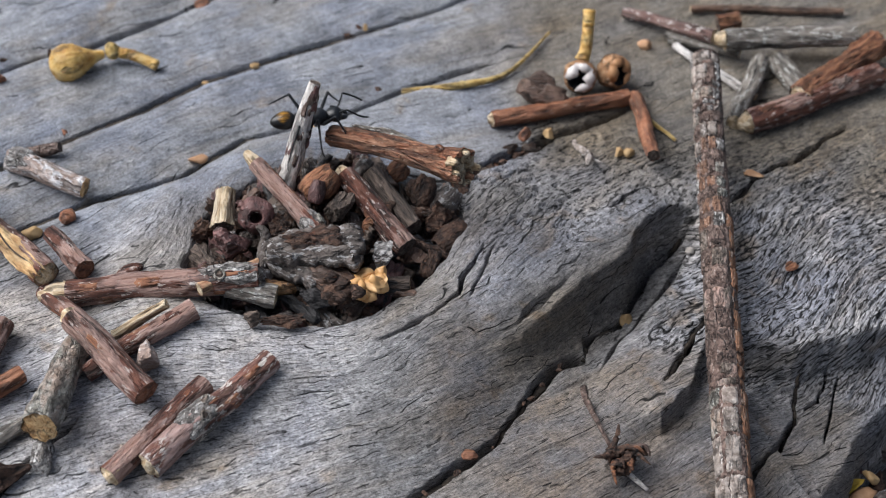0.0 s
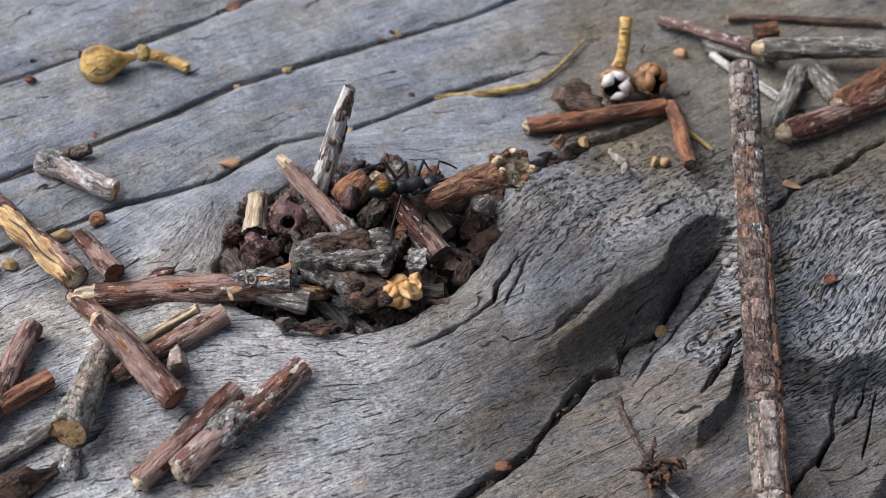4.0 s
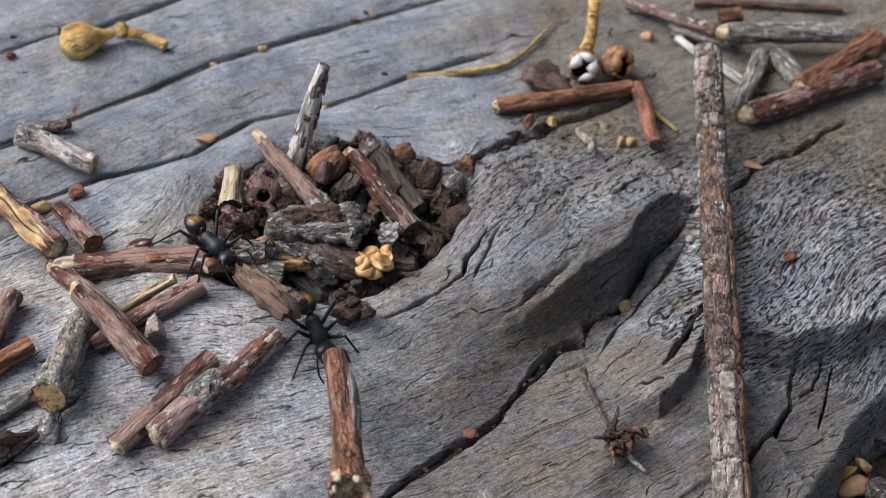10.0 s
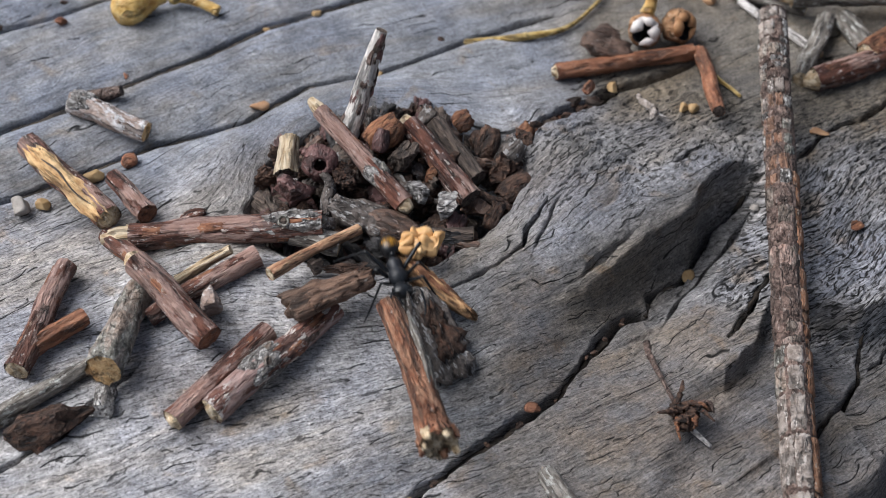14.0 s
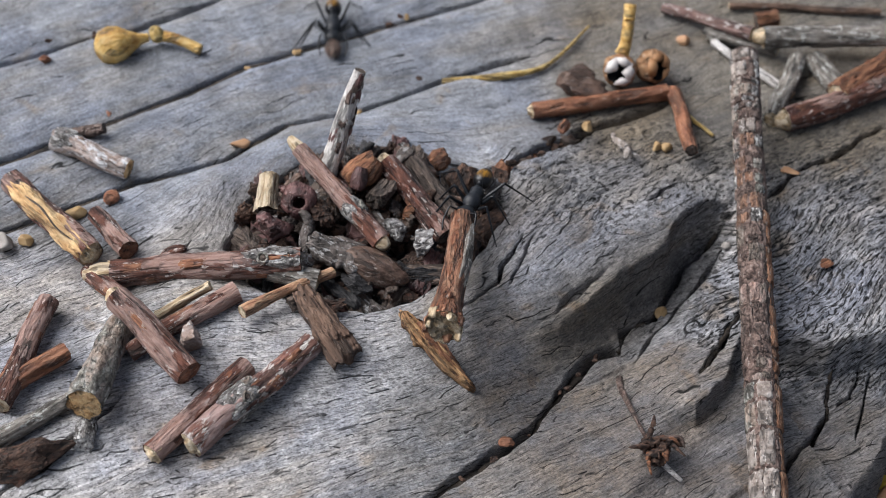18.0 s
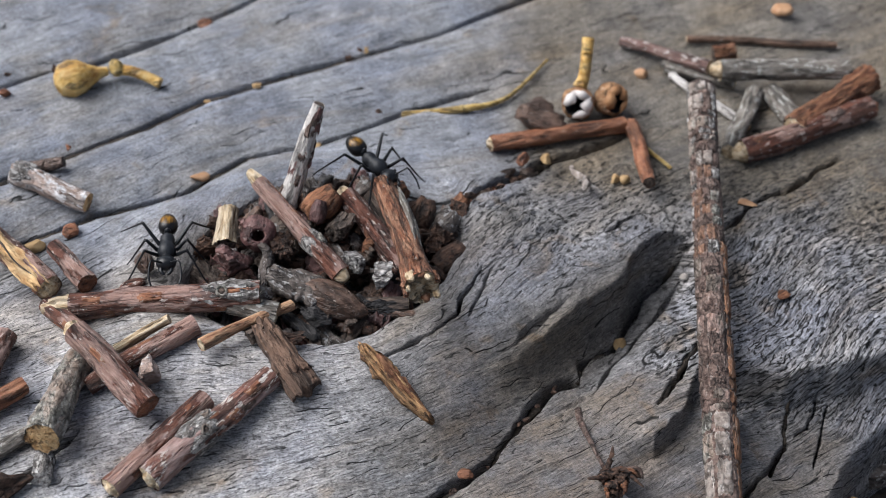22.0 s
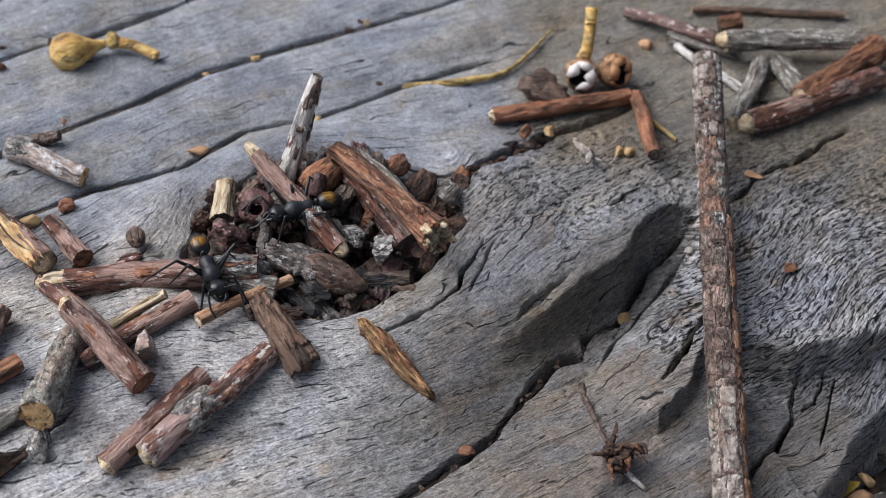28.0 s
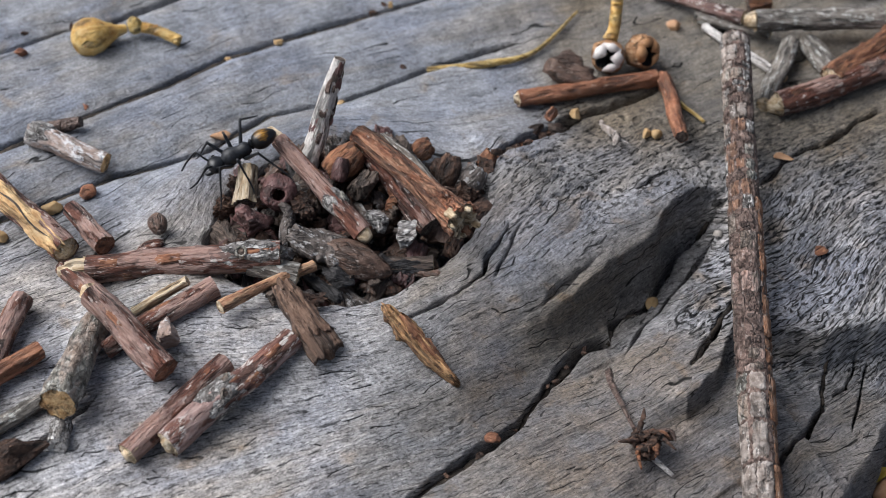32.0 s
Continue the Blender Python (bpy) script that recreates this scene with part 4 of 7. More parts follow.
def slab(length, width, depth, seed, rough=0.1, taper=(1.0, 1.0), nx=36, ny=12, outline=None, ragged=0.22):
    """A splintery flat piece that lies along x from its origin; taper: its width at either end."""
    verts, faces = [], []
    for side in (1, -1):
        for i in range(nx + 1):
            f = i / nx
            w = width / 2 * (taper[0] * (1 - f) + taper[1] * f if taper[0] + taper[1] > 1.2 else 0.12 + 0.88 * math.sin(math.pi * min(max(f, 0.02), 0.98)) ** 0.7)
            if outline:
                w = width / 2 * float(np.interp(f, [p[0] for p in outline], [p[1] for p in outline]))
            for j in range(ny + 1):
                k = j / ny * 2 - 1
                jag = 0.14 * noise.noise(Vector((k * 4, seed, side * 0.2))) * (1 if f > 0.9 or f < 0.1 else 0)
                edge = 1 + ragged * noise.noise(Vector((f * 5, seed * 1.3, k * 0.3))) + (ragged - 0.22) * noise.noise(Vector((f * 17, seed * 2.3, k * 0.6)))
                n = noise.noise(Vector((f * 2.5, k * 3 + seed, side))) + 0.7 * noise.noise(Vector((f * 5, k * 9 + seed, side * 2)))
                z = side * depth / 2 * (1 - 0.55 * abs(k) ** 3) * (0.35 if i in (0, nx) else 1) + rough * depth * n
                verts.append(Vector((length * (f + jag), w * k * edge, z)))
    row, m = ny + 1, (nx + 1) * (ny + 1)
    for i in range(nx):
        for j in range(ny):
            a = i * row + j
            faces += [(a, a + row, a + row + 1, a + 1), (m + a, m + a + 1, m + a + row + 1, m + a + row)]
    for i in range(nx):
        a, c = i * row, i * row + ny
        faces += [(a, m + a, m + a + row, a + row), (c, c + row, m + c + row, m + c)]
    for j in range(ny):
        a, c = j, nx * row + j
        faces += [(a, a + 1, m + a + 1, m + a), (c, m + c, m + c + 1, c + 1)]
    return verts, faces


def lump(name, p, size, mat, label, category, seed, turn=(0, 0, 0), rough=0.18, planes=7, level=3, group="", scale=1.0):
    verts, faces = blob(size, seed, rough, planes, level, scale)
    ob = new(name, mesh_of(name, np.array([tuple(v) for v in verts]) * CM, faces, mat, None, mat not in (CLOD, DARKWOOD, BLACKISH)))
    ob.matrix_world = Matrix.Translation(Vector(p) * CM) @ pose(0, 0, 0, *turn)
    return tagged(ob, label, category, group)


# ---- things that lie still ----
def plate(ob, x0, x1, a0, a1, radius, centre, mat, seed, name="bark_plate", label=""):
    """A curved plate of bark on a stem that runs along x; radius and centre are functions of x."""
    vs, fs, nx, na = [], [], max(4, int((x1 - x0) / 0.03)), 9
    for i in range(nx + 1):
        for j in range(na + 1):
            x = x0 + (x1 - x0) * i / nx + 0.035 * noise.noise(Vector((j * 0.8, seed, 0)))
            b = a0 + (a1 - a0) * j / na + 0.12 * noise.noise(Vector((i * 0.7, seed, 5)))
            r = radius(x) * (1 + 0.06 * noise.noise(Vector((x * 9, b * 4, 3))) + 0.03 * noise.noise(Vector((x * 30, b * 10, 7))))
            if i in (0, nx) or j in (0, na):
                r *= 0.90
            vs.append(Vector((x, r * math.cos(b), r * math.sin(b))) + centre(x))
    for i in range(nx):
        for j in range(na):
            k = i * (na + 1) + j
            fs.append((k, k + 1, k + na + 2, k + na + 1))
    part(name, (vs, fs), mat, ob, label)


def bark_plates(ob, n, r0, r1, bend):
    """Plates of cracked bark on a long twig, with rusty strips along one side."""
    rng = random.Random(64)

    def centre(x):
        return Vector((0, bend * 0.95 * math.sin(math.pi * min(1.0, x / n)), 0))

    s = 0.02
    while s < n - 0.15:
        f = s / n
        step = rng.uniform(0.10, 0.32) if f < 0.62 else rng.uniform(0.35, 0.7)
        a = rng.uniform(0.55, 0.8) if f < 0.3 else rng.uniform(0.95, 1.15)
        while a < 3.9:
            sweep = rng.uniform(0.4, 0.95) if f < 0.34 else rng.uniform(0.9, 1.6)
            rusty = 0.16 < f < 0.34 and 1.1 < a < 2.7 and rng.random() < 0.75
            mat = STRIPPED if rusty else rng.choice([ASH, KNOBBY, LICHEN, UMBER] if f < 0.34 else [UMBER, UMBER, CRACKED] if f < 0.6 else [ASH, ASH, ASH, LICHEN])
            lift = rng.uniform(0.98, 1.02) if rusty else rng.uniform(1.03, 1.09)
            if rng.random() > 0.06:
                plate(ob, s + rng.uniform(-0.02, 0.03), s + step * rng.uniform(0.88, 1.0), a + rng.uniform(0.0, 0.06), min(a + sweep, 4.1), lambda x: (r0 + (r1 - r0) * x / n) * lift, centre, mat, rng.random() * 90)
            a += sweep + rng.uniform(0.0, 0.05)
        if f > 0.3:
            lift = rng.uniform(1.0, 1.12)
            plate(ob, s, s + step * 0.97, -0.7, rng.uniform(0.85, 1.05), lambda x: (r0 + (r1 - r0) * x / n) * lift, centre, RUSTY, rng.random() * 90, "bark_strip", "rusty bare strip")
        s += step


def still_twigs():
    t = twig
    # Round the knot hole, in front and to the west.
    split = t((-6.13, -0.51, 0.20), (-4.84, -1.68, 0.28), 0.15, 0.165, RED, "split red-brown twig, pale wood bare along one side", tips=(0, 0.05), seed=2, ends=(CHESTNUT, PALE), roll=20)
    face = slab(1.52, 0.27, 0.09, 77, 0.22, nx=48, outline=((0, 0.5), (0.12, 0.9), (0.5, 1.0), (0.85, 0.95), (1, 0.7)), ragged=0.35)
    part("split_face", ([v + Vector((0.2, -0.05, 0.125)) for v in face[0]], face[1]), CUT, split, "bare orange split wood")
    part("split_crack", tube([(0.4, -0.06, 0.168), (0.8, -0.02, 0.172), (1.2, -0.07, 0.17), (1.6, -0.04, 0.165)], [0.006, 0.014, 0.012, 0.006], 6, 0.5, 4, ring=0.04, closed=True), DARKWOOD, split, "dark drying crack")
    t((-5.00, -0.88, 0.15), (-4.43, -1.53, 0.25), 0.105, 0.13, RED, "short stubby brown twig with a pale scar", seed=3, ends=(DARKWOOD, CHESTNUT))
    t((-4.55, -1.89, 0.21), (-2.33, -1.66, 0.50), 0.155, 0.165, RED, "reddish brown twig with a sharp pale end and grey knot", tips=(0.34, 0), seed=4, ends=(PALE, GREY), collars=((0.68, 1.0, KNOBBY),), eyes=((0.80, 2.0, 0.055),), sag=0.02, jag=0.5)
    t((-4.86, -1.83, 0.14), (-4.32, -2.31, 0.26), 0.10, 0.11, RED, "thin brown twig end beneath a thicker one", seed=5, ends=(CHESTNUT, PALE))
    t((-4.33, -2.52, 0.51), (-3.34, -3.34, 0.29), 0.15, 0.165, RED, "thick red-brown twig with a pale cut end", tips=(0.1, 0.0), seed=6, ends=(PALE, CHESTNUT), roll=40)
    t((-4.29, -2.57, 0.13), (-4.36, -3.98, 0.35), 0.15, 0.205, LICHEN, label="grey lichen-covered twig that widens to an orange cut face", seed=7, ends=(DARKWOOD, CUT), jag=0.06)
    t((-4.36, -3.97, -0.00), (-4.32, -4.31, 0.06), 0.12, 0.11, KNOBBY, "pale stub of lichen-covered bark", seed=8, ends=(DARKWOOD, SILVER))
    t((-4.11, -2.98, 0.10), (-3.00, -2.18, 0.45), 0.105, 0.125, RED, "dark red-brown twig lying under other twigs", seed=9, ends=(CHESTNUT, DARKWOOD), sag=0.03)
    t((-3.90, -2.44, 0.19), (-3.30, -2.22, 0.55), 0.065, 0.055, PALE, "pale splinter of bare wood", seed=10, rough=0.3)
    t((-3.55, -4.36, 0.10), (-2.74, -3.06, 0.20), 0.13, 0.125, RED, "rough red-brown twig flecked with pale spots", tips=(0.04, 0), seed=11, ends=(PALE, DARKWOOD), rough=0.2)
    t((-3.16, -4.20, 0.12), (-2.03, -2.76, 0.36), 0.165, 0.135, PINK, "pinkish brown twig with a grey knot in its middle", tips=(0.03, 0), seed=12, ends=(PALE, CHESTNUT), collars=((0.28, 0.56, KNOBBY),), eyes=((0.43, 2.2, 0.06), (0.50, 1.0, 0.05)))
    t((-5.36, -3.92, 0.11), (-5.19, -2.37, 0.16), 0.14, 0.125, RED, "forked red-brown twig lying on the log", seed=13, ends=(PALE, DARKWOOD))
    t((-5.29, -3.59, 0.12), (-4.80, -3.08, 0.13), 0.12, 0.10, CHESTNUT, "short ringed orange-brown twig", seed=14, ends=(DARKWOOD, DARKWOOD))
    t((-5.56, -4.66, 0.02), (-4.60, -3.71, 0.08), 0.11, 0.085, GREY, "thin dull grey twig on the log", seed=15)
    # At the back.
    upright = t((-2.33, -0.02, 0.25), (-1.95, 0.55, 1.62), 0.15, 0.075, SILVER, "upright whitish twig with dark bark patches", seed=16, ends=(None, DARKWOOD), rough=0.12)
    rng = random.Random(21)
    for k in range(34):
        x0, a0 = rng.uniform(0.0, 1.4), rng.uniform(0.0, 4.2)
        dark = x0 < 0.35 or 0.55 < x0 < 0.75 or (x0 > 1.0 and a0 > 1.3)
        wide = rng.uniform(1.02, 1.08)
        plate(upright, x0, x0 + rng.uniform(0.06, 0.2), a0, a0 + rng.uniform(0.4, 1.3), lambda x: (0.15 - 0.05 * x) * wide, lambda x: Vector((0, 0.036 * math.sin(36.8) * math.sin(x * 2), 0)),
              rng.choice([PLUM, PLUM, UMBER, DARKWOOD] if dark else [SILVER, SILVER, UMBER]), k * 3.1, "bark_patch")
    t((-5.83, 0.40, 0.12), (-4.80, 0.04, 0.06), 0.15, 0.125, MOTTLED, "forked mottled grey-white twig with an orange cut end", seed=17, ends=(DARKWOOD, CUT), collars=((0.0, 0.3, KNOBBY),), jag=0.06)
    t((-5.81, 0.61, -0.06), (-5.25, 0.66, 0.14), 0.10, 0.07, UMBER, "slim side shoot of a grey twig", seed=18, ends=(None, DARKWOOD))
    t((0.16, 1.83, 0.13), (1.94, 2.52, 0.10), 0.105, 0.11, CHESTNUT, "smooth chestnut-brown twig beside seed capsules", tips=(0.05, 0), seed=19, ends=(PALE, PALE))
    t((2.02, 2.53, 0.09), (2.25, 1.21, 0.27), 0.11, 0.085, CHESTNUT, "bent chestnut-brown twig by the capsules", seed=20, ends=(DARKWOOD, DARKWOOD))
    t((2.23, 2.17, 0.03), (2.57, 1.83, 0.01), 0.03, 0.025, STRAW, "thin straw-brown sliver beside a twig", seed=21)
    # The long twig across the log.
    top, low = Vector((2.86, 2.6, 0.80)), Vector((3.09, -1.53, 0.08))
    end = low + (low - top) * 0.95
    long = twig(tuple(top), tuple(end), 0.18, 0.20, UMBER, "long straight twig with grey cracked bark", seed=22, bend=-0.02, rough=0.07, ends=(CHESTNUT, PALE))
    bark_plates(long, dist(top, end), 0.185, 0.205, -0.02)
    # The heap at the back.
    t((3.21, 3.59, 0.33), (4.99, 3.84, 0.38), 0.15, 0.14, GREY, "grey twig with a torn pale end", tips=(0.14, 0), seed=23, ends=(PALE, GREY), jag=0.4)
    t((3.49, 2.14, 0.15), (5.27, 3.21, 0.24), 0.165, 0.16, RED, "thick reddish twig with a splintered pale end", tips=(0.12, 0), seed=24, ends=(PALE, CHESTNUT), jag=0.5)
    t((1.86, 4.37, 0.07), (3.08, 3.73, 0.27), 0.07, 0.10, DUSKY, "thin brownish grey twig in a heap", seed=25)
    t((2.49, 3.87, 0.07), (3.41, 3.62, 0.11), 0.07, 0.06, GREY, "thin dull grey twig in a heap", seed=26)
    t((2.57, 3.75, 0.05), (3.62, 2.73, 0.08), 0.055, 0.06, SILVER, "slender pale grey twig in a heap", seed=27)
    t((3.34, 2.15, 0.10), (3.72, 3.41, 0.17), 0.13, 0.11, GREY, "knobbly grey twig in a heap", seed=28, rough=0.25)
    t((3.90, 3.48, 0.14), (4.18, 2.92, 0.14), 0.11, 0.10, GREY, "short grey-brown twig in a heap", seed=29, ends=(DARKWOOD, RED))
    t((4.19, 2.65, 0.22), (5.30, 3.77, 0.32), 0.16, 0.18, RUST, "rusty curled bark strip in a heap", seed=30, rough=0.4)
    t((3.16, 4.18, 0.13), (3.46, 4.27, 0.19), 0.13, 0.11, RUST, "short reddish bark roll in a heap", seed=35, rough=0.35, ends=(DARKWOOD, CLOD))
    t((3.93, 3.53, 0.14), (4.28, 2.95, 0.14), 0.10, 0.12, GREY, "short grey and rusty twig in a heap", seed=36, ends=(RED, DARKWOOD), rough=0.25)
    t((2.45, 3.96, 0.07), (3.45, 3.59, 0.11), 0.06, 0.07, GREY, "brownish grey twig in a heap", seed=37, rough=0.2)
    t((2.80, 4.58, 0.06), (4.94, 4.72, 0.11), 0.05, 0.05, SHIM, "long thin weathered twig in a heap", seed=31, rough=0.2)
    # By the lower edge.
    t((0.46, -4.31, -0.18), (1.10, -5.34, -0.06), 0.11, 0.12, GREY, "grey twig with peeling bark by the crack", tips=(0.05, 0), seed=32, ends=(PALE, PALE), rough=0.2)
    t((2.65, -4.51, -0.30), (2.71, -5.13, -0.38), 0.085, 0.09, PINK, "pale pinkish twig end by the crack", seed=33)



def pile():
    """Bits of bark, wood and nutshell that fill the knot hole."""
    t, heap = twig, "heap in the knot hole"
    t((-2.60, -0.12, 0.85), (-1.45, -1.20, 0.50), 0.10, 0.125, RED, "brown twig with a pale tip and a side knot", tips=(0.2, 0.1), seed=41, ends=(PALE, CHESTNUT), eyes=((0.68, 0.5, 0.07),), collars=((0.58, 0.76, KNOBBY),), group=heap, rough=0.16)
    t((-1.55, 0.05, 0.62), (-0.70, -0.85, 0.35), 0.13, 0.15, RED, "dark reddish twig in the knot hole heap", tips=(0.1, 0), seed=42, ends=(PALE, DARKWOOD), group=heap)
    t((-1.24, 0.26, 0.50), (-0.65, -0.47, 0.32), 0.11, 0.12, DARKWOOD, "dark brown twig in the knot hole heap", seed=43, group=heap, ends=(DARKWOOD, DARKWOOD))
    t((-2.91, -0.50, 0.72), (-2.88, -0.94, 0.55), 0.12, 0.135, PALE, "pale stringy stub of bare wood", seed=44, ends=(PALE, DARKWOOD), rough=0.3, jag=0.5, group=heap)
    t((-2.70, -1.75, 0.42), (-2.12, -1.81, 0.36), 0.13, 0.14, GREY, "grey bark chip beside the twig heap", seed=47, group=heap)
    t((-1.24, -1.43, 0.22), (-0.62, -1.34, 0.24), 0.10, 0.11, DARKWOOD, "dark stub under the rim of the hole", seed=48, group=heap)
    # Single pieces that stand out.
    ob = thing("seed_pod", aim((-2.28, -1.30, 0.46), (-0.96, -1.66, 0.32)), "brown pointed seed pod with a dry husk", "seed pod", heap)
    nut = lathe([(0.45, 0.12), (0.55, 0.17), (0.66, 0.2), (0.75, 0.21), (0.85, 0.205), (0.95, 0.185), (1.03, 0.16), (1.1, 0.13), (1.17, 0.1), (1.22, 0.07), (1.26, 0.01)], 26, 0.22, 3)
    part("nut", nut, NUT, ob)
    part("husk", slab(0.82, 0.46, 0.26, 61, 0.3, outline=((0, 0.35), (0.15, 0.7), (0.5, 0.9), (0.85, 1.0), (1, 0.8)), ragged=0.4), HUSK, ob, "dry dark grey husk")
    ob = thing("gum_nut", Matrix.Translation(Vector((-2.51, -0.76, 0.62)) * CM) @ Vector((0.15, -0.75, 0.5)).to_track_quat("X", "Z").to_matrix().to_4x4(), "plum-brown open gum nut with a torn hole", "gum nut", heap)
    part("cup", lathe([(-0.2, 0.02), (-0.17, 0.12), (-0.08, 0.195), (0.04, 0.215), (0.13, 0.18), (0.18, 0.11), (0.17, 0.075), (0.05, 0.09), (-0.06, 0.02)], 22, 0.2, 4), PLUM, ob)
    part("torn_rim", tube([(0.16, 0.02, -0.1), (0.2, 0.10, -0.2), (0.16, 0.13, -0.38), (0.1, 0.08, -0.5)], [0.04, 0.06, 0.055, 0.03], 10, 0.5, 5, closed=True), HUSK, ob, "curled shred of dry bark")
    # Curled bark: rolled sheets.
    def curl(p0, p1, radius, sweep, mat, label, seed, roll=0.0):
        n = dist(p0, p1)
        vs, fs, nu, nv = [], [], 18, 16
        for side in (0, 1):
            for i in range(nu + 1):
                f = i / nu
                for j in range(nv + 1):
                    q = j / nv
                    a = (q - 0.5) * sweep * (1 + 0.25 * noise.noise(Vector((f * 3, seed, 0))))
                    r = radius * (0.65 + 0.5 * math.sin(math.pi * min(0.95, 0.15 + f * 0.8))) * (1 - 0.28 * q) + 0.05 * radius * noise.noise(Vector((f * 8, q * 8, seed))) - side * 0.035
                    vs.append(Vector((n * (f + 0.07 * noise.noise(Vector((q * 5, seed, f)))), r * math.sin(a), r * math.cos(a) - radius * 0.4)))
        w, m = nv + 1, (nu + 1) * (nv + 1)
        for i in range(nu):
            for j in range(nv):
                k = i * w + j
                fs += [(k, k + w, k + w + 1, k + 1), (m + k, m + k + 1, m + k + w + 1, m + k + w)]
            k, e = i * w, i * w + nv
            fs += [(k, m + k, m + k + w, k + w), (e, e + w, m + e + w, m + e)]
        for j in range(nv):
            k, e = j, nu * w + j
            fs += [(k, k + 1, m + k + 1, m + k), (e, m + e, m + e + 1, e + 1)]
        ob = new("curled_bark", mesh_of("curled_bark", np.array([tuple(v) for v in vs]) * CM, fs, mat))
        ob.matrix_world = aim(p0, p1, roll)
        tagged(ob, label, "bark", heap)

    curl((-2.00, -0.29, 0.55), (-1.68, -0.06, 0.80), 0.21, 3.6, RUST, "curled sheet of reddish bark", 1, 25)
    curl((-1.84, -0.47, 0.60), (-1.80, -0.28, 0.80), 0.11, 4.4, PLUM, "small dark curl of bark", 2, 40)
    curl((-0.66, -0.04, 0.30), (-0.58, 0.17, 0.60), 0.16, 3.4, CLOD, "dark red shred of curled bark", 3, -20)
    curl((-0.45, -0.06, 0.25), (-0.23, 0.12, 0.50), 0.19, 3.2, HUSK, "dark curled husk by the rim", 4, 10)
    curl((-0.23, 0.33, 0.15), (-0.10, 0.50, 0.40), 0.12, 3.6, RUST, "rusty bark shred standing by the rim", 5, 30)
    curl((-1.03, 0.35, 0.42), (-0.86, 0.44, 0.55), 0.15, 3.5, RUST, "rusty bark curl behind a twig", 6, 0)
    curl((-2.38, -1.03, 0.50), (-2.37, -1.43, 0.42), 0.09, 4.2, HUSK, "thin hanging curl of brown bark", 7, 60)
    curl((-0.37, -0.55, 0.15), (-0.08, -0.26, 0.30), 0.17, 3.2, CLOD, "dark bark curl against the rim", 8, -10)
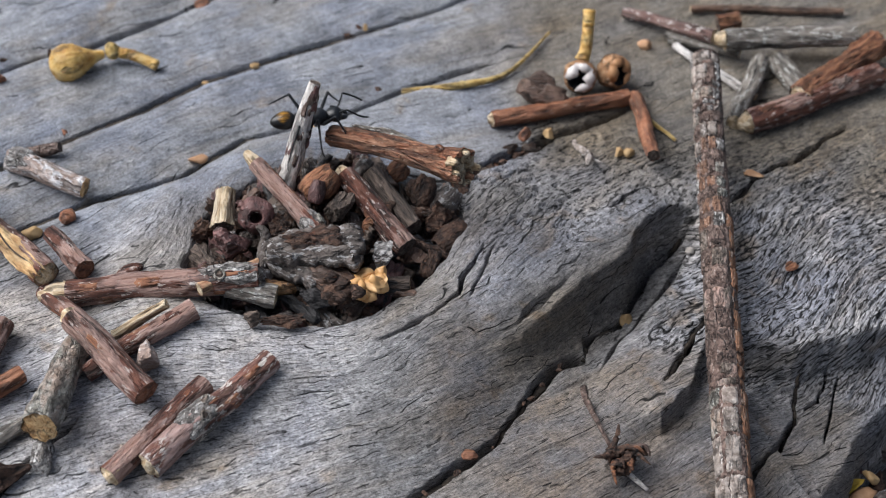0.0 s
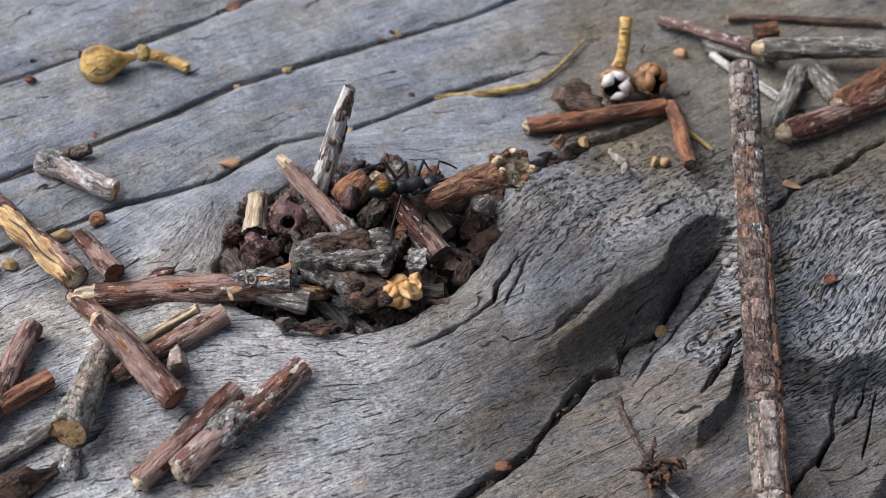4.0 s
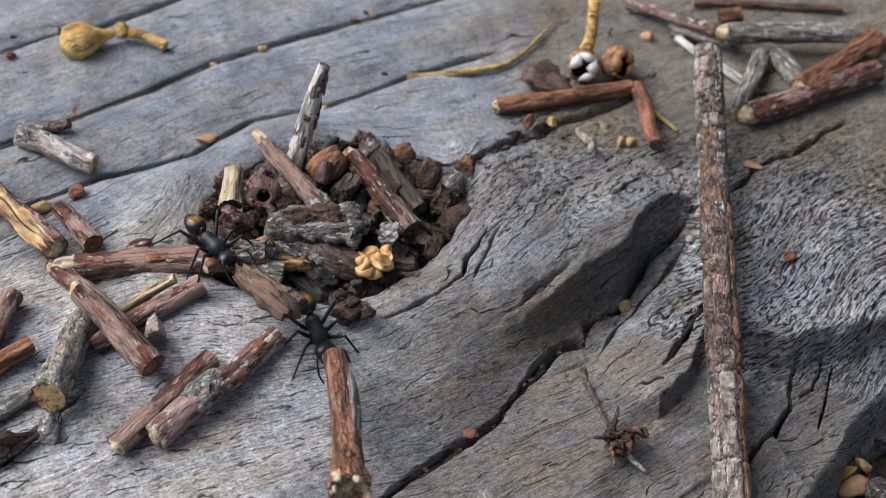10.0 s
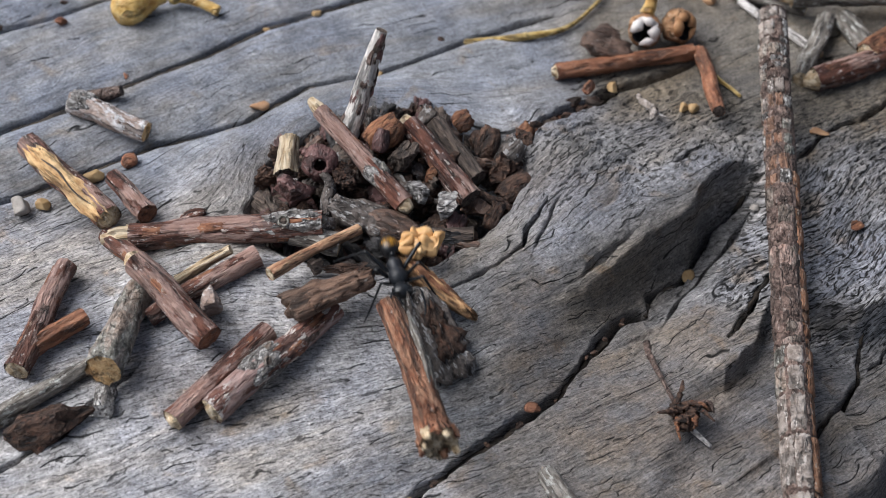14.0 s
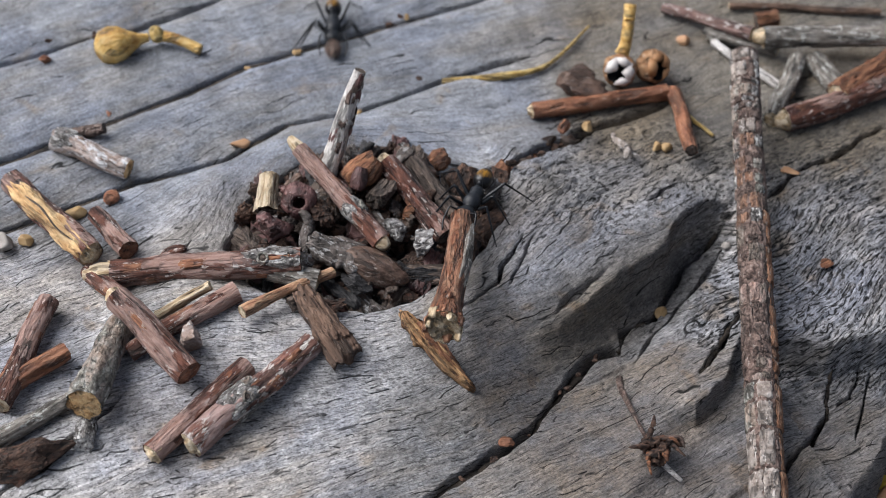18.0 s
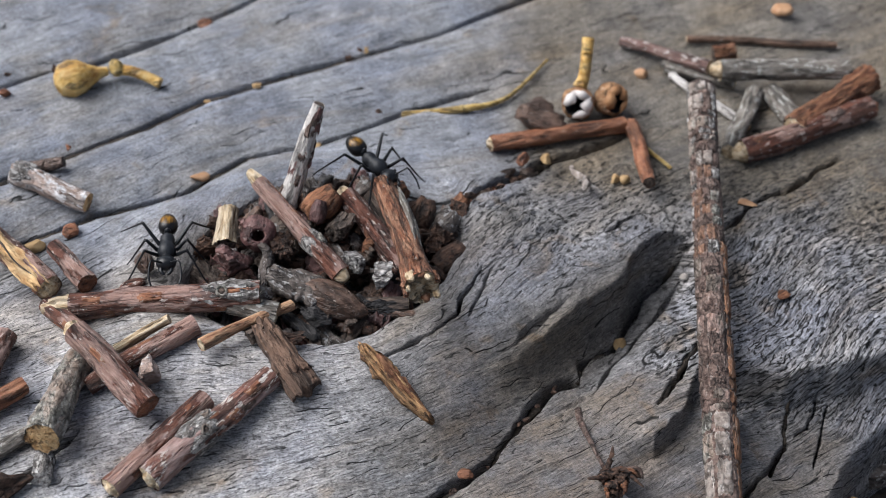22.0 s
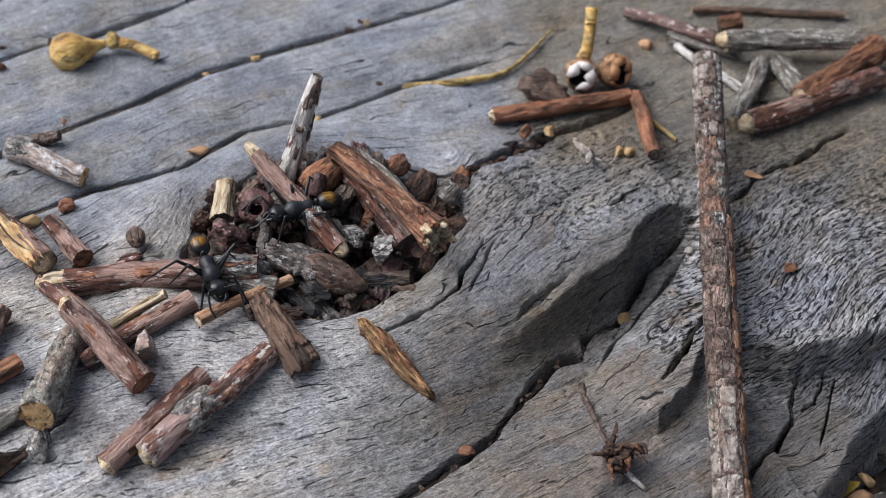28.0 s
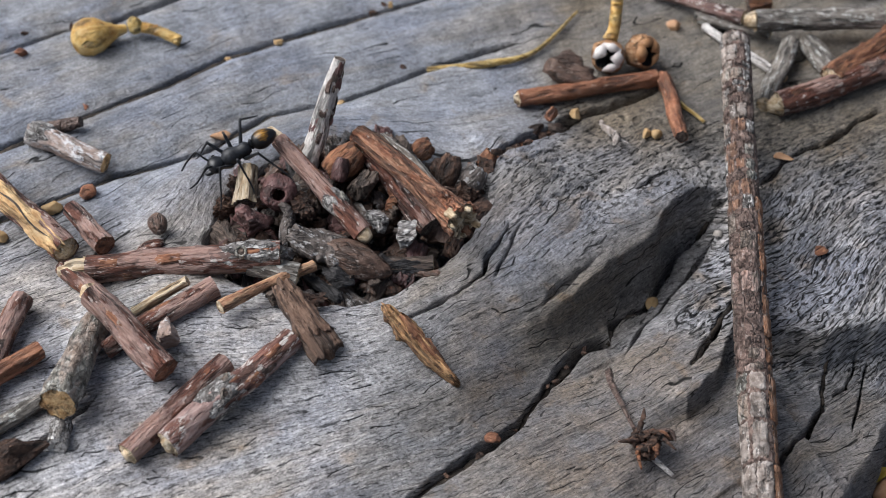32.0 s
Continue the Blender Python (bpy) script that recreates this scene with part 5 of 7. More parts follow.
    named = [
        ((-2.73, -1.20, 0.52), (0.27, 0.24, 0.25), PLUM, "angular dark plum-brown nutshell lump", "nutshell", 231, (20, -15, 30)),
        ((-1.57, -0.41, 0.55), (0.20, 0.19, 0.27), DARKWOOD, "dark pyramid-shaped chunk of old wood", "wood chip", 202, (10, 5, 70)),
        ((-2.20, -0.86, 0.50), (0.17, 0.22, 0.24), CLOD, "crumbly brown lump of rotten bark", "bark", 203, (0, 30, 20)),
        ((-1.31, -0.95, 0.50), (0.18, 0.16, 0.19), CHALKY, "knobbly grey fragment with white ridges", "bark chip", 232, (0, 20, 40)),
        ((-0.95, -1.12, 0.45), (0.22, 0.19, 0.2), CHALKY, "cracked white-grey cone fragment", "bark chip", 233, (30, 0, 10)),
        ((-0.93, -1.43, 0.24), (0.24, 0.13, 0.14), BLACKISH, "blackish slab of old wood under the rim", "wood chip", 234, (0, 0, 5)),
        ((-1.69, -1.71, 0.32), (0.22, 0.15, 0.17), BLACKISH, "black crumbly chip of charred wood", "wood chip", 235, (0, 10, 0)),
        ((-2.44, -1.63, 0.46), (0.26, 0.16, 0.15), HUSK, "pale grey flat bark chip", "bark chip", 236, (-20, 0, 5)),
        ((-2.95, -1.58, 0.35), (0.2, 0.16, 0.14), PLUM, "dark brown flat bark chip", "bark chip", 237, (-10, 0, 5)),
        ((-2.10, -1.29, 0.36), (0.19, 0.14, 0.15), CLOD, "dark brown shred of rotten bark", "bark", 238, (0, 0, 20)),
        ((-1.49, -1.56, 0.34), (0.2, 0.12, 0.12), DARKWOOD, "dark brown wood chip", "wood chip", 239, (0, 0, 60)),
        ((-0.40, -0.19, 0.24), (0.24, 0.2, 0.2), CLOD, "dark grey-brown rotten wood chunk", "wood chip", 207, (10, 10, 0)),
        ((-0.61, 0.06, 0.36), (0.18, 0.18, 0.2), CLOD, "dark red-brown bark crumb", "bark", 206, (0, 0, 40)),
        ((-0.21, -0.32, 0.14), (0.14, 0.16, 0.14), PLUM, "small dark bark crumb by the rim", "bark", 208, (0, 0, 10)),
        ((-0.58, -0.82, 0.20), (0.2, 0.24, 0.18), NUT, "orange-brown rounded bark lump", "bark", 209, (0, 0, 70)),
        ((-2.81, -1.47, 0.40), (0.15, 0.14, 0.13), CLOD, "crumbly dark brown bark crumb", "bark", 210, (0, 0, 0)),
        ((-3.16, -0.85, 0.35), (0.17, 0.16, 0.17), CLOD, "crumbly dark bark in the hollow", "bark", 240, (0, 0, 50)),
        ((-3.06, -0.44, 0.35), (0.12, 0.13, 0.15), CLOD, "dark crumb by the hollow's rim", "bark", 241, (0, 0, 20)),
        ((-1.97, -2.18, 0.36), (0.30, 0.13, 0.10), CLOD, "crumbly dark bark spilled on the rim", "bark", 213, (10, 0, 10)),
        ((-2.33, -2.18, 0.40), (0.16, 0.12, 0.11), DARKWOOD, "dark crumbly chip on the rim", "wood chip", 242, (0, 0, 40)),
        ((-2.02, -0.46, 0.42), (0.16, 0.16, 0.18), DARKWOOD, "dark chip behind a twig", "wood chip", 216, (0, 0, 20)),
        ((-1.18, -0.52, 0.40), (0.17, 0.14, 0.13), RUST, "rusty brown broken bark piece", "bark", 243, (0, 0, 20)),
        ((-1.78, -0.93, 0.34), (0.2, 0.15, 0.14), PLUM, "dark chip deep in the heap", "wood chip", 217, (30, 0, 20)),
        ((-0.85, -0.65, 0.28), (0.16, 0.14, 0.12), HUSK, "grey-brown flake of old bark", "bark flake", 244, (0, 20, 80)),
    ]
    for p, size, mat, label, cat, seed, turn in named:
        lump(cat.replace(" ", "_"), p, size, mat, label, cat, seed, turn, 0.38 if mat is CLOD else 0.2, 10, 4, heap, 1.3)
    rng = random.Random(5)
    kinds = [(DARKWOOD, "dark brown chip of old wood", "wood chip"), (CLOD, "crumbly dark brown bark crumb", "bark"), (DARKWOOD, "angular dark brown bark chip", "bark"),
             (CLOD, "rusty dark brown bark crumb", "bark"), (NUT, "broken brown piece of nutshell", "nutshell"), (BLACKISH, "blackish chip of old wood", "wood chip"),
             (HUSK, "greyish chip of weathered bark", "bark chip"), (CLOD, "red-brown flake of bark", "bark flake"), (PLUM, "plum-brown fragment of shell", "nutshell")]
    for k in range(300):
        a, q = rng.uniform(0, 6.283), math.sqrt(rng.random()) * 0.98
        far = float(reach(math.cos(a), math.sin(a)))
        x, y = KNOT[0] + q * far * math.cos(a), KNOT[1] + q * far * math.sin(a)
        z = 0.13 + 0.15 * (1 - q ** 2) + 0.08 * max(0.0, math.sin(a)) + rng.uniform(-0.2, 0.07)
        mat, label, cat = kinds[rng.randrange(9)]
        turn = (rng.uniform(-50, 50), rng.uniform(-35, 35), rng.uniform(0, 360))
        if k % 2:
            n, w = rng.uniform(0.28, 0.62), rng.uniform(0.12, 0.26)
            verts, faces = slab(n, w, w * rng.uniform(0.4, 0.75), 300 + k, 0.5, (rng.uniform(0.2, 1.2), 1.21 - rng.uniform(0.0, 0.4) if k % 4 == 1 else 1.1), 18, 8)
            ob = new(cat.replace(" ", "_"), mesh_of("shard", np.array([tuple(v) for v in verts]) * CM, faces, mat))
            ob.matrix_world = Matrix.Translation(Vector((x, y, z)) * CM) @ pose(0, 0, 0, *turn) @ pose(-n / 2 * CM, 0, 0)
            tagged(ob, label, cat, heap)
        else:
            s = rng.uniform(0.08, 0.2)
            size = (s * rng.uniform(0.9, 1.5), s * rng.uniform(0.6, 1.0), s * rng.uniform(0.45, 0.8))
            lump(cat.replace(" ", "_"), (x, y, z), size, mat, label, cat, 300 + k, turn, 0.28, 8, 3, heap)


def small_things():
    """Seeds, chips, fruits and litter lying on the log."""
    def chip(p, size, mat, label, cat, seed, turn=(0, 0, 0), rough=0.12, name=""):
        lump(name or cat.replace(" ", "_"), p, size, mat, label, cat, seed, turn, rough, 6, 3)

    chip((2.01, -0.78, -0.67), (0.10, 0.075, 0.075), SEED, "small pale tan seed lying on the log", "seed", 401, (0, 0, 60))
    chip((1.82, 1.49, 0.02), (0.07, 0.08, 0.07), SEED, "pale round seed by a twig", "seed", 402)
    chip((1.96, 1.50, 0.02), (0.08, 0.075, 0.07), SEED, "tan seed lying beside another", "seed", 403)
    chip((3.58, 1.29, 0.01), (0.14, 0.08, 0.05), ORANGE, "thin orange-brown bark chip", "bark chip", 404, (0, 0, -10))
    chip((-3.56, 0.87, -0.09), (0.17, 0.09, 0.06), ORANGE, "orange chip lodged in a crack", "bark chip", 405, (0, 0, 25))
    chip((-5.28, -0.76, 0.02), (0.14, 0.10, 0.09), SEED, "smooth tan pebble in a crack", "pebble", 406, (0, 0, 20))
    chip((-6.01, -1.45, 0.07), (0.14, 0.16, 0.12), PEBBLE, "dull grey pebble in a crack", "pebble", 407)
    chip((-5.75, -1.34, 0.03), (0.10, 0.09, 0.08), SEED, "small pale pebble in a crack", "pebble", 408)
    chip((-4.91, -0.45, 0.02), (0.10, 0.12, 0.08), CHESTNUT, "brown bark crumb in a crack", "bark", 409)
    chip((-3.90, -1.55, 0.35), (0.18, 0.10, 0.07), RED, "dark red-brown bark flake", "bark flake", 410, (0, 0, 25))
    chip((2.15, 3.73, 0.03), (0.11, 0.09, 0.07), ORANGE, "small orange seed lying on the log", "seed", 411)
    # Flat orange stain of the right lobe, modelled as a thin piece.
    chip((3.96, -0.20, -0.08), (0.12, 0.09, 0.02), RUST, "thin rusty piece that stands for an orange stain on the log", "bark flake", 412, (0, 0, 40))
    chip((0.26, -3.38, -0.28), (0.10, 0.08, 0.06), CHESTNUT, "small brown crumb in a crack", "bark", 413)
    chip((-1.14, -4.95, -0.28), (0.09, 0.10, 0.08), CHESTNUT, "brown crumb deep in a crack", "bark", 414)
    chip((-1.00, -4.70, -0.40), (0.06, 0.06, 0.05), SEED, "tiny pale crumb in a crack", "seed", 415)
    chip((2.75, 0.03, -0.21), (0.07, 0.06, 0.06), PEBBLE, "tiny pale grey pebble by the twig", "pebble", 416)
    chip((-6.38, 1.95, 0.09), (0.13, 0.08, 0.07), CHESTNUT, "brown bark crumb in a long crack", "bark", 417)
    chip((-3.07, 2.70, -0.00), (0.09, 0.06, 0.05), SEED, "tan crumb in a long crack", "seed", 418)
    chip((0.93, 1.81, -0.02), (0.09, 0.09, 0.06), SEED, "pale brown crumb in a crack", "seed", 419)
    chip((-0.15, 0.40, 0.29), (0.10, 0.22, 0.12), CLOD, "dark bark shred by the knot hole", "bark", 420, (0, 30, 20), 0.25)
    chip((0.41, 1.40, 0.01), (0.16, 0.07, 0.06), CLOD, "dark red bark crumb in a crack", "bark", 421, (0, 0, 35))
    chip((4.20, 5.39, 0.14), (0.16, 0.13, 0.1), ORANGE, "orange-brown bark lump on the log", "bark", 422)
    chip((-4.07, 4.02, -0.06), (0.14, 0.08, 0.06), CHESTNUT, "brown crumb in a long crack", "bark", 423, (0, 0, 30))
    chip((-4.83, -4.63, 0.06), (0.50, 0.26, 0.2), CLOD, "crumbling dark red-brown bark lump", "bark", 424, (0, 0, 35), 0.3)
    chip((-3.41, -2.85, 0.30), (0.12, 0.17, 0.30), MOTTLED, "pale pinkish bark scrap", "bark scrap", 425, (20, 8, 10), 0.3)
    chip((-2.13, -3.03, 0.12), (0.06, 0.05, 0.04), BLACKISH, "tiny dark crumb on the log", "bark crumb", 426)
    chip((0.82, 2.33, 0.18), (0.34, 0.27, 0.30), NUT, "brown papery seed cup", "seed cup", 427, (0, 0, 0), 0.3)
    chip((-0.95, -4.79, -0.30), (0.05, 0.05, 0.05), SEED, "tiny tan crumb in a crack", "seed", 428)
    # Crumbs along the main crack.
    rng = random.Random(9)
    for k in range(14):
        s = rng.uniform(0.12, 0.9) * (len(MAIN_CRACK) - 1)
        j, f = int(s), s - int(s)
        x = MAIN_CRACK[j][0] * (1 - f) + MAIN_CRACK[j + 1][0] * f + rng.uniform(-0.03, 0.03)
        y = MAIN_CRACK[j][1] * (1 - f) + MAIN_CRACK[j + 1][1] * f + rng.uniform(-0.03, 0.03)
        r = rng.uniform(0.02, 0.042)
        chip((x, y, min(ground_z(x - 0.14, y + 0.1), ground_z(x + 0.14, y - 0.1)) - 0.03), (r * 1.4, r, r), rng.choice([CLOD, CLOD, UMBER, NUT]), "tiny crumb caught in the long crack", "bark crumb", 500 + k, (0, 0, rng.uniform(0, 180)))
    for pts, lo, hi, count, where in ((KNOT_CRACK, 0.03, 0.7, 34, "crack by the knot hole"), (BACK_CRACK, 0.2, 0.9, 22, "crack behind the knot hole"), (BACK_CRACK_2, 0.15, 0.75, 22, "long crack of the log"), (BACK_CRACK_3, 0.1, 0.6, 12, "outer crack of the log")):
        for k in range(count):
            s = rng.uniform(lo, hi) * (len(pts) - 1)
            j, f = int(s), s - int(s)
            x = pts[j][0] * (1 - f) + pts[j + 1][0] * f + rng.uniform(-0.03, 0.03)
            y = pts[j][1] * (1 - f) + pts[j + 1][1] * f + rng.uniform(-0.03, 0.03)
            r = rng.uniform(0.025, 0.06) * (1.5 if pts is KNOT_CRACK else 1.0)
            chip((x, y, ground_z(x, y) + (0.27 if pts is KNOT_CRACK else 0.26)), (r * 1.5, r, r), rng.choice([CLOD, CLOD, CHESTNUT, SEED]) if pts is not KNOT_CRACK else rng.choice([CLOD, CLOD, DARKWOOD, CHESTNUT]), "small crumb caught in the " + where, "bark crumb", 700 + count * 3 + k, (0, 0, rng.uniform(0, 180)), 0.2)
    # Yellow fruit with its stalk.
    p = Vector((-5.47, 2.25, 0.20))
    fruit = thing("fruit", aim(tuple(p), (-4.90, 2.61, 0.16)), "dry yellow fruit with a short stalk", "fruit")
    part("body", lathe([(-0.29, 0.01), (-0.27, 0.10), (-0.2, 0.2), (-0.06, 0.255), (0.08, 0.23), (0.2, 0.15), (0.34, 0.08), (0.46, 0.055)], 22, 0.12, 2, (6, 0.03)), FRUIT, fruit)
    part("joint", egg(0.10, 0.12, 0.12, (0.58, 0, 0.02), rough=0.2, seed=4), STRAW, fruit)
    part("stalk", tube([(0.6, 0, 0), (0.8, -0.16, 0.0), (1.05, -0.42, -0.06)], [0.075, 0.07, 0.075], 12, 0.12, 5, closed=True), FRUIT, fruit)
    # Two open seed capsules on one stalk.
    a, b = Vector((1.27, 2.70, 0.25)), Vector((1.72, 2.86, 0.24))
    caps = thing("seed_capsules", Matrix.Translation(a * CM), "pair of dry brown seed capsules on a yellow stalk", "seed capsule")
    for k, (c, lining) in enumerate(((Vector((0, 0, 0)), CAPWHITE), (b - a, CAPBROWN))):
        turn = Vector((0.05, -0.8, 0.42) if k == 0 else (0.62, -0.62, 0.40)).to_track_quat("X", "Z").to_matrix().to_4x4()
        cup = part("capsule", lathe([(-0.24, 0.03), (-0.2, 0.13), (-0.08, 0.215), (0.04, 0.225), (0.12, 0.20), (0.15, 0.17)], 26, 0.2, 3 + k, (5, 0.03)), FUZZY, caps)
        cup.matrix_local = Matrix.Translation(c * CM) @ turn
        part("bowl", lathe([(0.15, 0.17), (0.06, 0.15), (-0.05, 0.10), (-0.1, 0.01)], 20, 0.1, 6), BLACKISH, cup, "dark hollow inside")
        for i in range(5):
            a0 = i * 1.2566 + 0.3 * k
            if i == 3:
                continue
            tri = []
            wide = (0.72, 0.6, 0.74, 0.5, 0.7)[i]
            deep = (0.03, 0.09, 0.05, 0.10, 0.08)[i]
            for r, w, x in ((0.205, 0.66, 0.125), (0.15, wide, 0.185), (deep, 0.2, 0.165)):
                tri += [Vector((x, r * math.cos(a0 - w), r * math.sin(a0 - w))), Vector((x + 0.012, r * math.cos(a0), r * math.sin(a0))), Vector((x, r * math.cos(a0 + w), r * math.sin(a0 + w)))]
            tri += [v - Vector((0.02, 0, 0)) for v in tri]
            fs = [(0, 1, 4, 3), (1, 2, 5, 4), (3, 4, 7, 6), (4, 5, 8, 7), (9, 12, 13, 10), (10, 13, 14, 11), (12, 15, 16, 13), (13, 16, 17, 14), (0, 3, 12, 9), (3, 6, 15, 12), (2, 11, 14, 5), (5, 14, 17, 8), (6, 7, 16, 15), (7, 8, 17, 16), (0, 9, 10, 1), (1, 10, 11, 2)]
            part("valve", (tri, fs), lining, cup, "pale pointed valve" if k == 0 else "")
    top = Vector((1.33, 3.24, 0.94)) - a
    part("stalk", tube([(0.02, 0.18, 0.12), (0.06, 0.3, 0.25), tuple(top)], [0.10, 0.075, 0.085], 12, 0.1, 8, closed=True), FRUIT, caps, "yellow-orange stalk")
    # Thin bent straw.
    s0, s1, s2, s3 = (Vector(v) for v in ((-1.08, 2.59, -0.17), (-0.27, 2.54, 0.08), (0.32, 2.87, 0.08), (0.84, 3.81, 0.06)))
    straw = thing("straw", Matrix.Translation(s0 * CM), "thin bent yellow straw stem", "straw")
    part("stem", tube([(0, 0, 0), s1 - s0, s2 - s0, s3 - s0], [0.04, 0.05, 0.035, 0.018], 8, 0.15, 3, closed=True), STRAW, straw)
    part("node", egg(0.06, 0.055, 0.055, tuple(s1 - s0), 12, 8), STRAW, straw)
    # Crumpled pale scrap.
    c = Vector((1.24, 1.60, 0.06))
    scrap = thing("dry_scrap", Matrix.Translation(c * CM), "crumpled pale grey scrap of dry leaf", "leaf scrap")
    q = Vector((1.43, 1.10, 0.13)) - c
    part("blade", tube([(0, 0, 0.02), q * 0.4 + Vector((-0.04, 0, 0.06)), q * 0.75 + Vector((0.05, 0.02, 0.05)), q], [0.014, 0.035, 0.055, 0.02], 10, 0.7, 9, ring=0.03, closed=True), ASH, scrap)
    part("vein", tube([q * 0.6 + Vector((0, 0, 0.04)), q + Vector((0.18, 0.05, 0.0))], [0.025, 0.012], 6, 0.2, 10, closed=True), SILVER, scrap)
    # Tuft of litter on the lower lobe.
    c = Vector((1.94, -3.30, -0.17))
    tuft = thing("litter_tuft", Matrix.Translation(c * CM), "tangled tuft of rusty dry litter with stems", "litter")
    for k, (o, s) in enumerate((((-0.12, 0.05, 0.02), 0.15), ((0.05, -0.05, 0.03), 0.17), ((0.2, 0.08, 0.02), 0.12), ((-0.02, -0.2, 0.0), 0.12))):
        vs, fs = blob((s * 0.7, s * 0.6, s * 0.5), 610 + k, 0.6, 4, 4)
        part("crumb", ([v + Vector(o) for v in vs], fs), CLOD, tuft)
    rng = random.Random(77)
    for k in range(16):
        a = rng.uniform(0, 6.283)
        o = Vector((rng.uniform(-0.12, 0.16), rng.uniform(-0.16, 0.12), 0.03))
        e = o + Vector((math.cos(a), math.sin(a), rng.uniform(-0.1, 0.5))) * rng.uniform(0.12, 0.3)
        part("shred", tube([tuple(o), tuple(o.lerp(e, 0.5) + Vector((rng.uniform(-0.05, 0.05), rng.uniform(-0.05, 0.05), 0.05))), tuple(e)], [0.03, 0.028, 0.008], 6, 0.5, k, ring=0.03, closed=True), rng.choice([CLOD, CLOD, UMBER, RUST]), tuft)
    st = [Vector((x, y, ground_z(x, y) + 0.05)) - c for x, y in ((1.80, -3.16), (1.70, -2.92), (1.58, -2.62), (1.52, -2.40), (1.50, -2.18))]
    part("stem", tube(st, [0.022, 0.026, 0.034, 0.042, 0.04], 10, 0.25, 12, ring=0.03, closed=True), UMBER, tuft, "dry brown stem")
    st = [Vector(v) - c for v in ((1.94, -3.45, -0.18), (2.24, -3.59, -0.36))]
    part("stem", tube(st, [0.035, 0.022], 8, 0.2, 13, closed=True), SILVER, tuft, "pale straw stem")
    # Litter on the soil beneath the log's edge.
    def leaf(p0, p1, width, roll, mat, label, seed):
        length = dist(p0, p1)
        vs, fs = [], []
        for i in range(15):
            f = i / 14
            w = width * math.sin(math.pi * min(1, 0.05 + f * 0.95)) ** 0.7 * (1 + 0.2 * noise.noise(Vector((f * 5, seed, 1))))
            for j in range(7):
                k = j / 3 - 1
                vs.append(Vector((length * f, w * k + 0.05 * math.sin(f * 4), 0.06 * length * math.sin(f * 5 + seed) + 0.7 * w * k * k + 0.03 * noise.noise(Vector((f * 5, k * 2, seed))))))
        top = len(vs)
        vs += [v - Vector((0, 0, 0.015)) for v in vs]
        for i in range(14):
            for j in range(6):
                a = i * 7 + j
                fs += [(a, a + 7, a + 8, a + 1), (top + a, top + a + 1, top + a + 8, top + a + 7)]
        ob = thing("leaf", aim(p0, p1, roll), label, "leaf")
        part("blade", (vs, fs), mat, ob)
        part("midrib", tube([tuple(vs[3 + 7 * i] - Vector((0, 0, 0.004))) for i in (0, 4, 7, 10, 14)], [0.02, 0.018, 0.016, 0.012, 0.008], 6, 0.1, seed, closed=True), mat, ob)

    leaf((4.20, -2.91, -1.45), (4.90, -2.41, -1.30), 0.11, 20, LEAF, "narrow folded yellow leaf in the litter", 1)
    leaf((4.61, -2.02, -1.50), (4.95, -2.23, -1.45), 0.09, -10, PLUM, "small dark red leaf in the litter", 2)
    leaf((4.29, -3.49, -1.50), (4.99, -2.90, -1.45), 0.10, 10, CHESTNUT, "narrow brown leaf in the litter", 3)
    chip((5.00, -2.35, -1.35), (0.13, 0.12, 0.11), SEED, "pale tan husk lying in the litter", "husk", 620, (0, 20, 30), 0.15)
    chip((4.91, -2.62, -1.50), (0.24, 0.17, 0.14), ORANGE, "orange-brown husk in the litter", "husk", 621, (0, 0, 30), 0.2)
    chip((5.18, -2.69, -1.40), (0.20, 0.25, 0.14), HUSK, "grey piece of old wood in the litter", "wood chip", 623, (0, 0, 30), 0.15)
    chip((5.23, -1.72, -1.60), (0.45, 0.2, 0.16), HUSK, "grey weathered wood piece on the soil", "wood chip", 622, (0, 0, 20), 0.15)
    rng = random.Random(31)
    for k in range(70):
        x, y = rng.uniform(3.6, 9.0), rng.uniform(-8.0, -2.0)
        if line(EDGE, np.array([x]), np.array([y]))[0][0] < 0.35:
            continue
        mat, label = rng.choice([(CLOD, "dark bark crumb on the soil"), (CHESTNUT, "brown bark piece on the soil"), (DARKWOOD, "dark wood piece on the soil"), (STRAW, "dry straw-coloured scrap on the soil")])
        chip((x, y, soil_z + 0.05), (rng.uniform(0.2, 0.5), rng.uniform(0.08, 0.2), rng.uniform(0.06, 0.14)), mat, label, "litter", 640 + k, (0, rng.uniform(-15, 15), rng.uniform(0, 180)), 0.25)


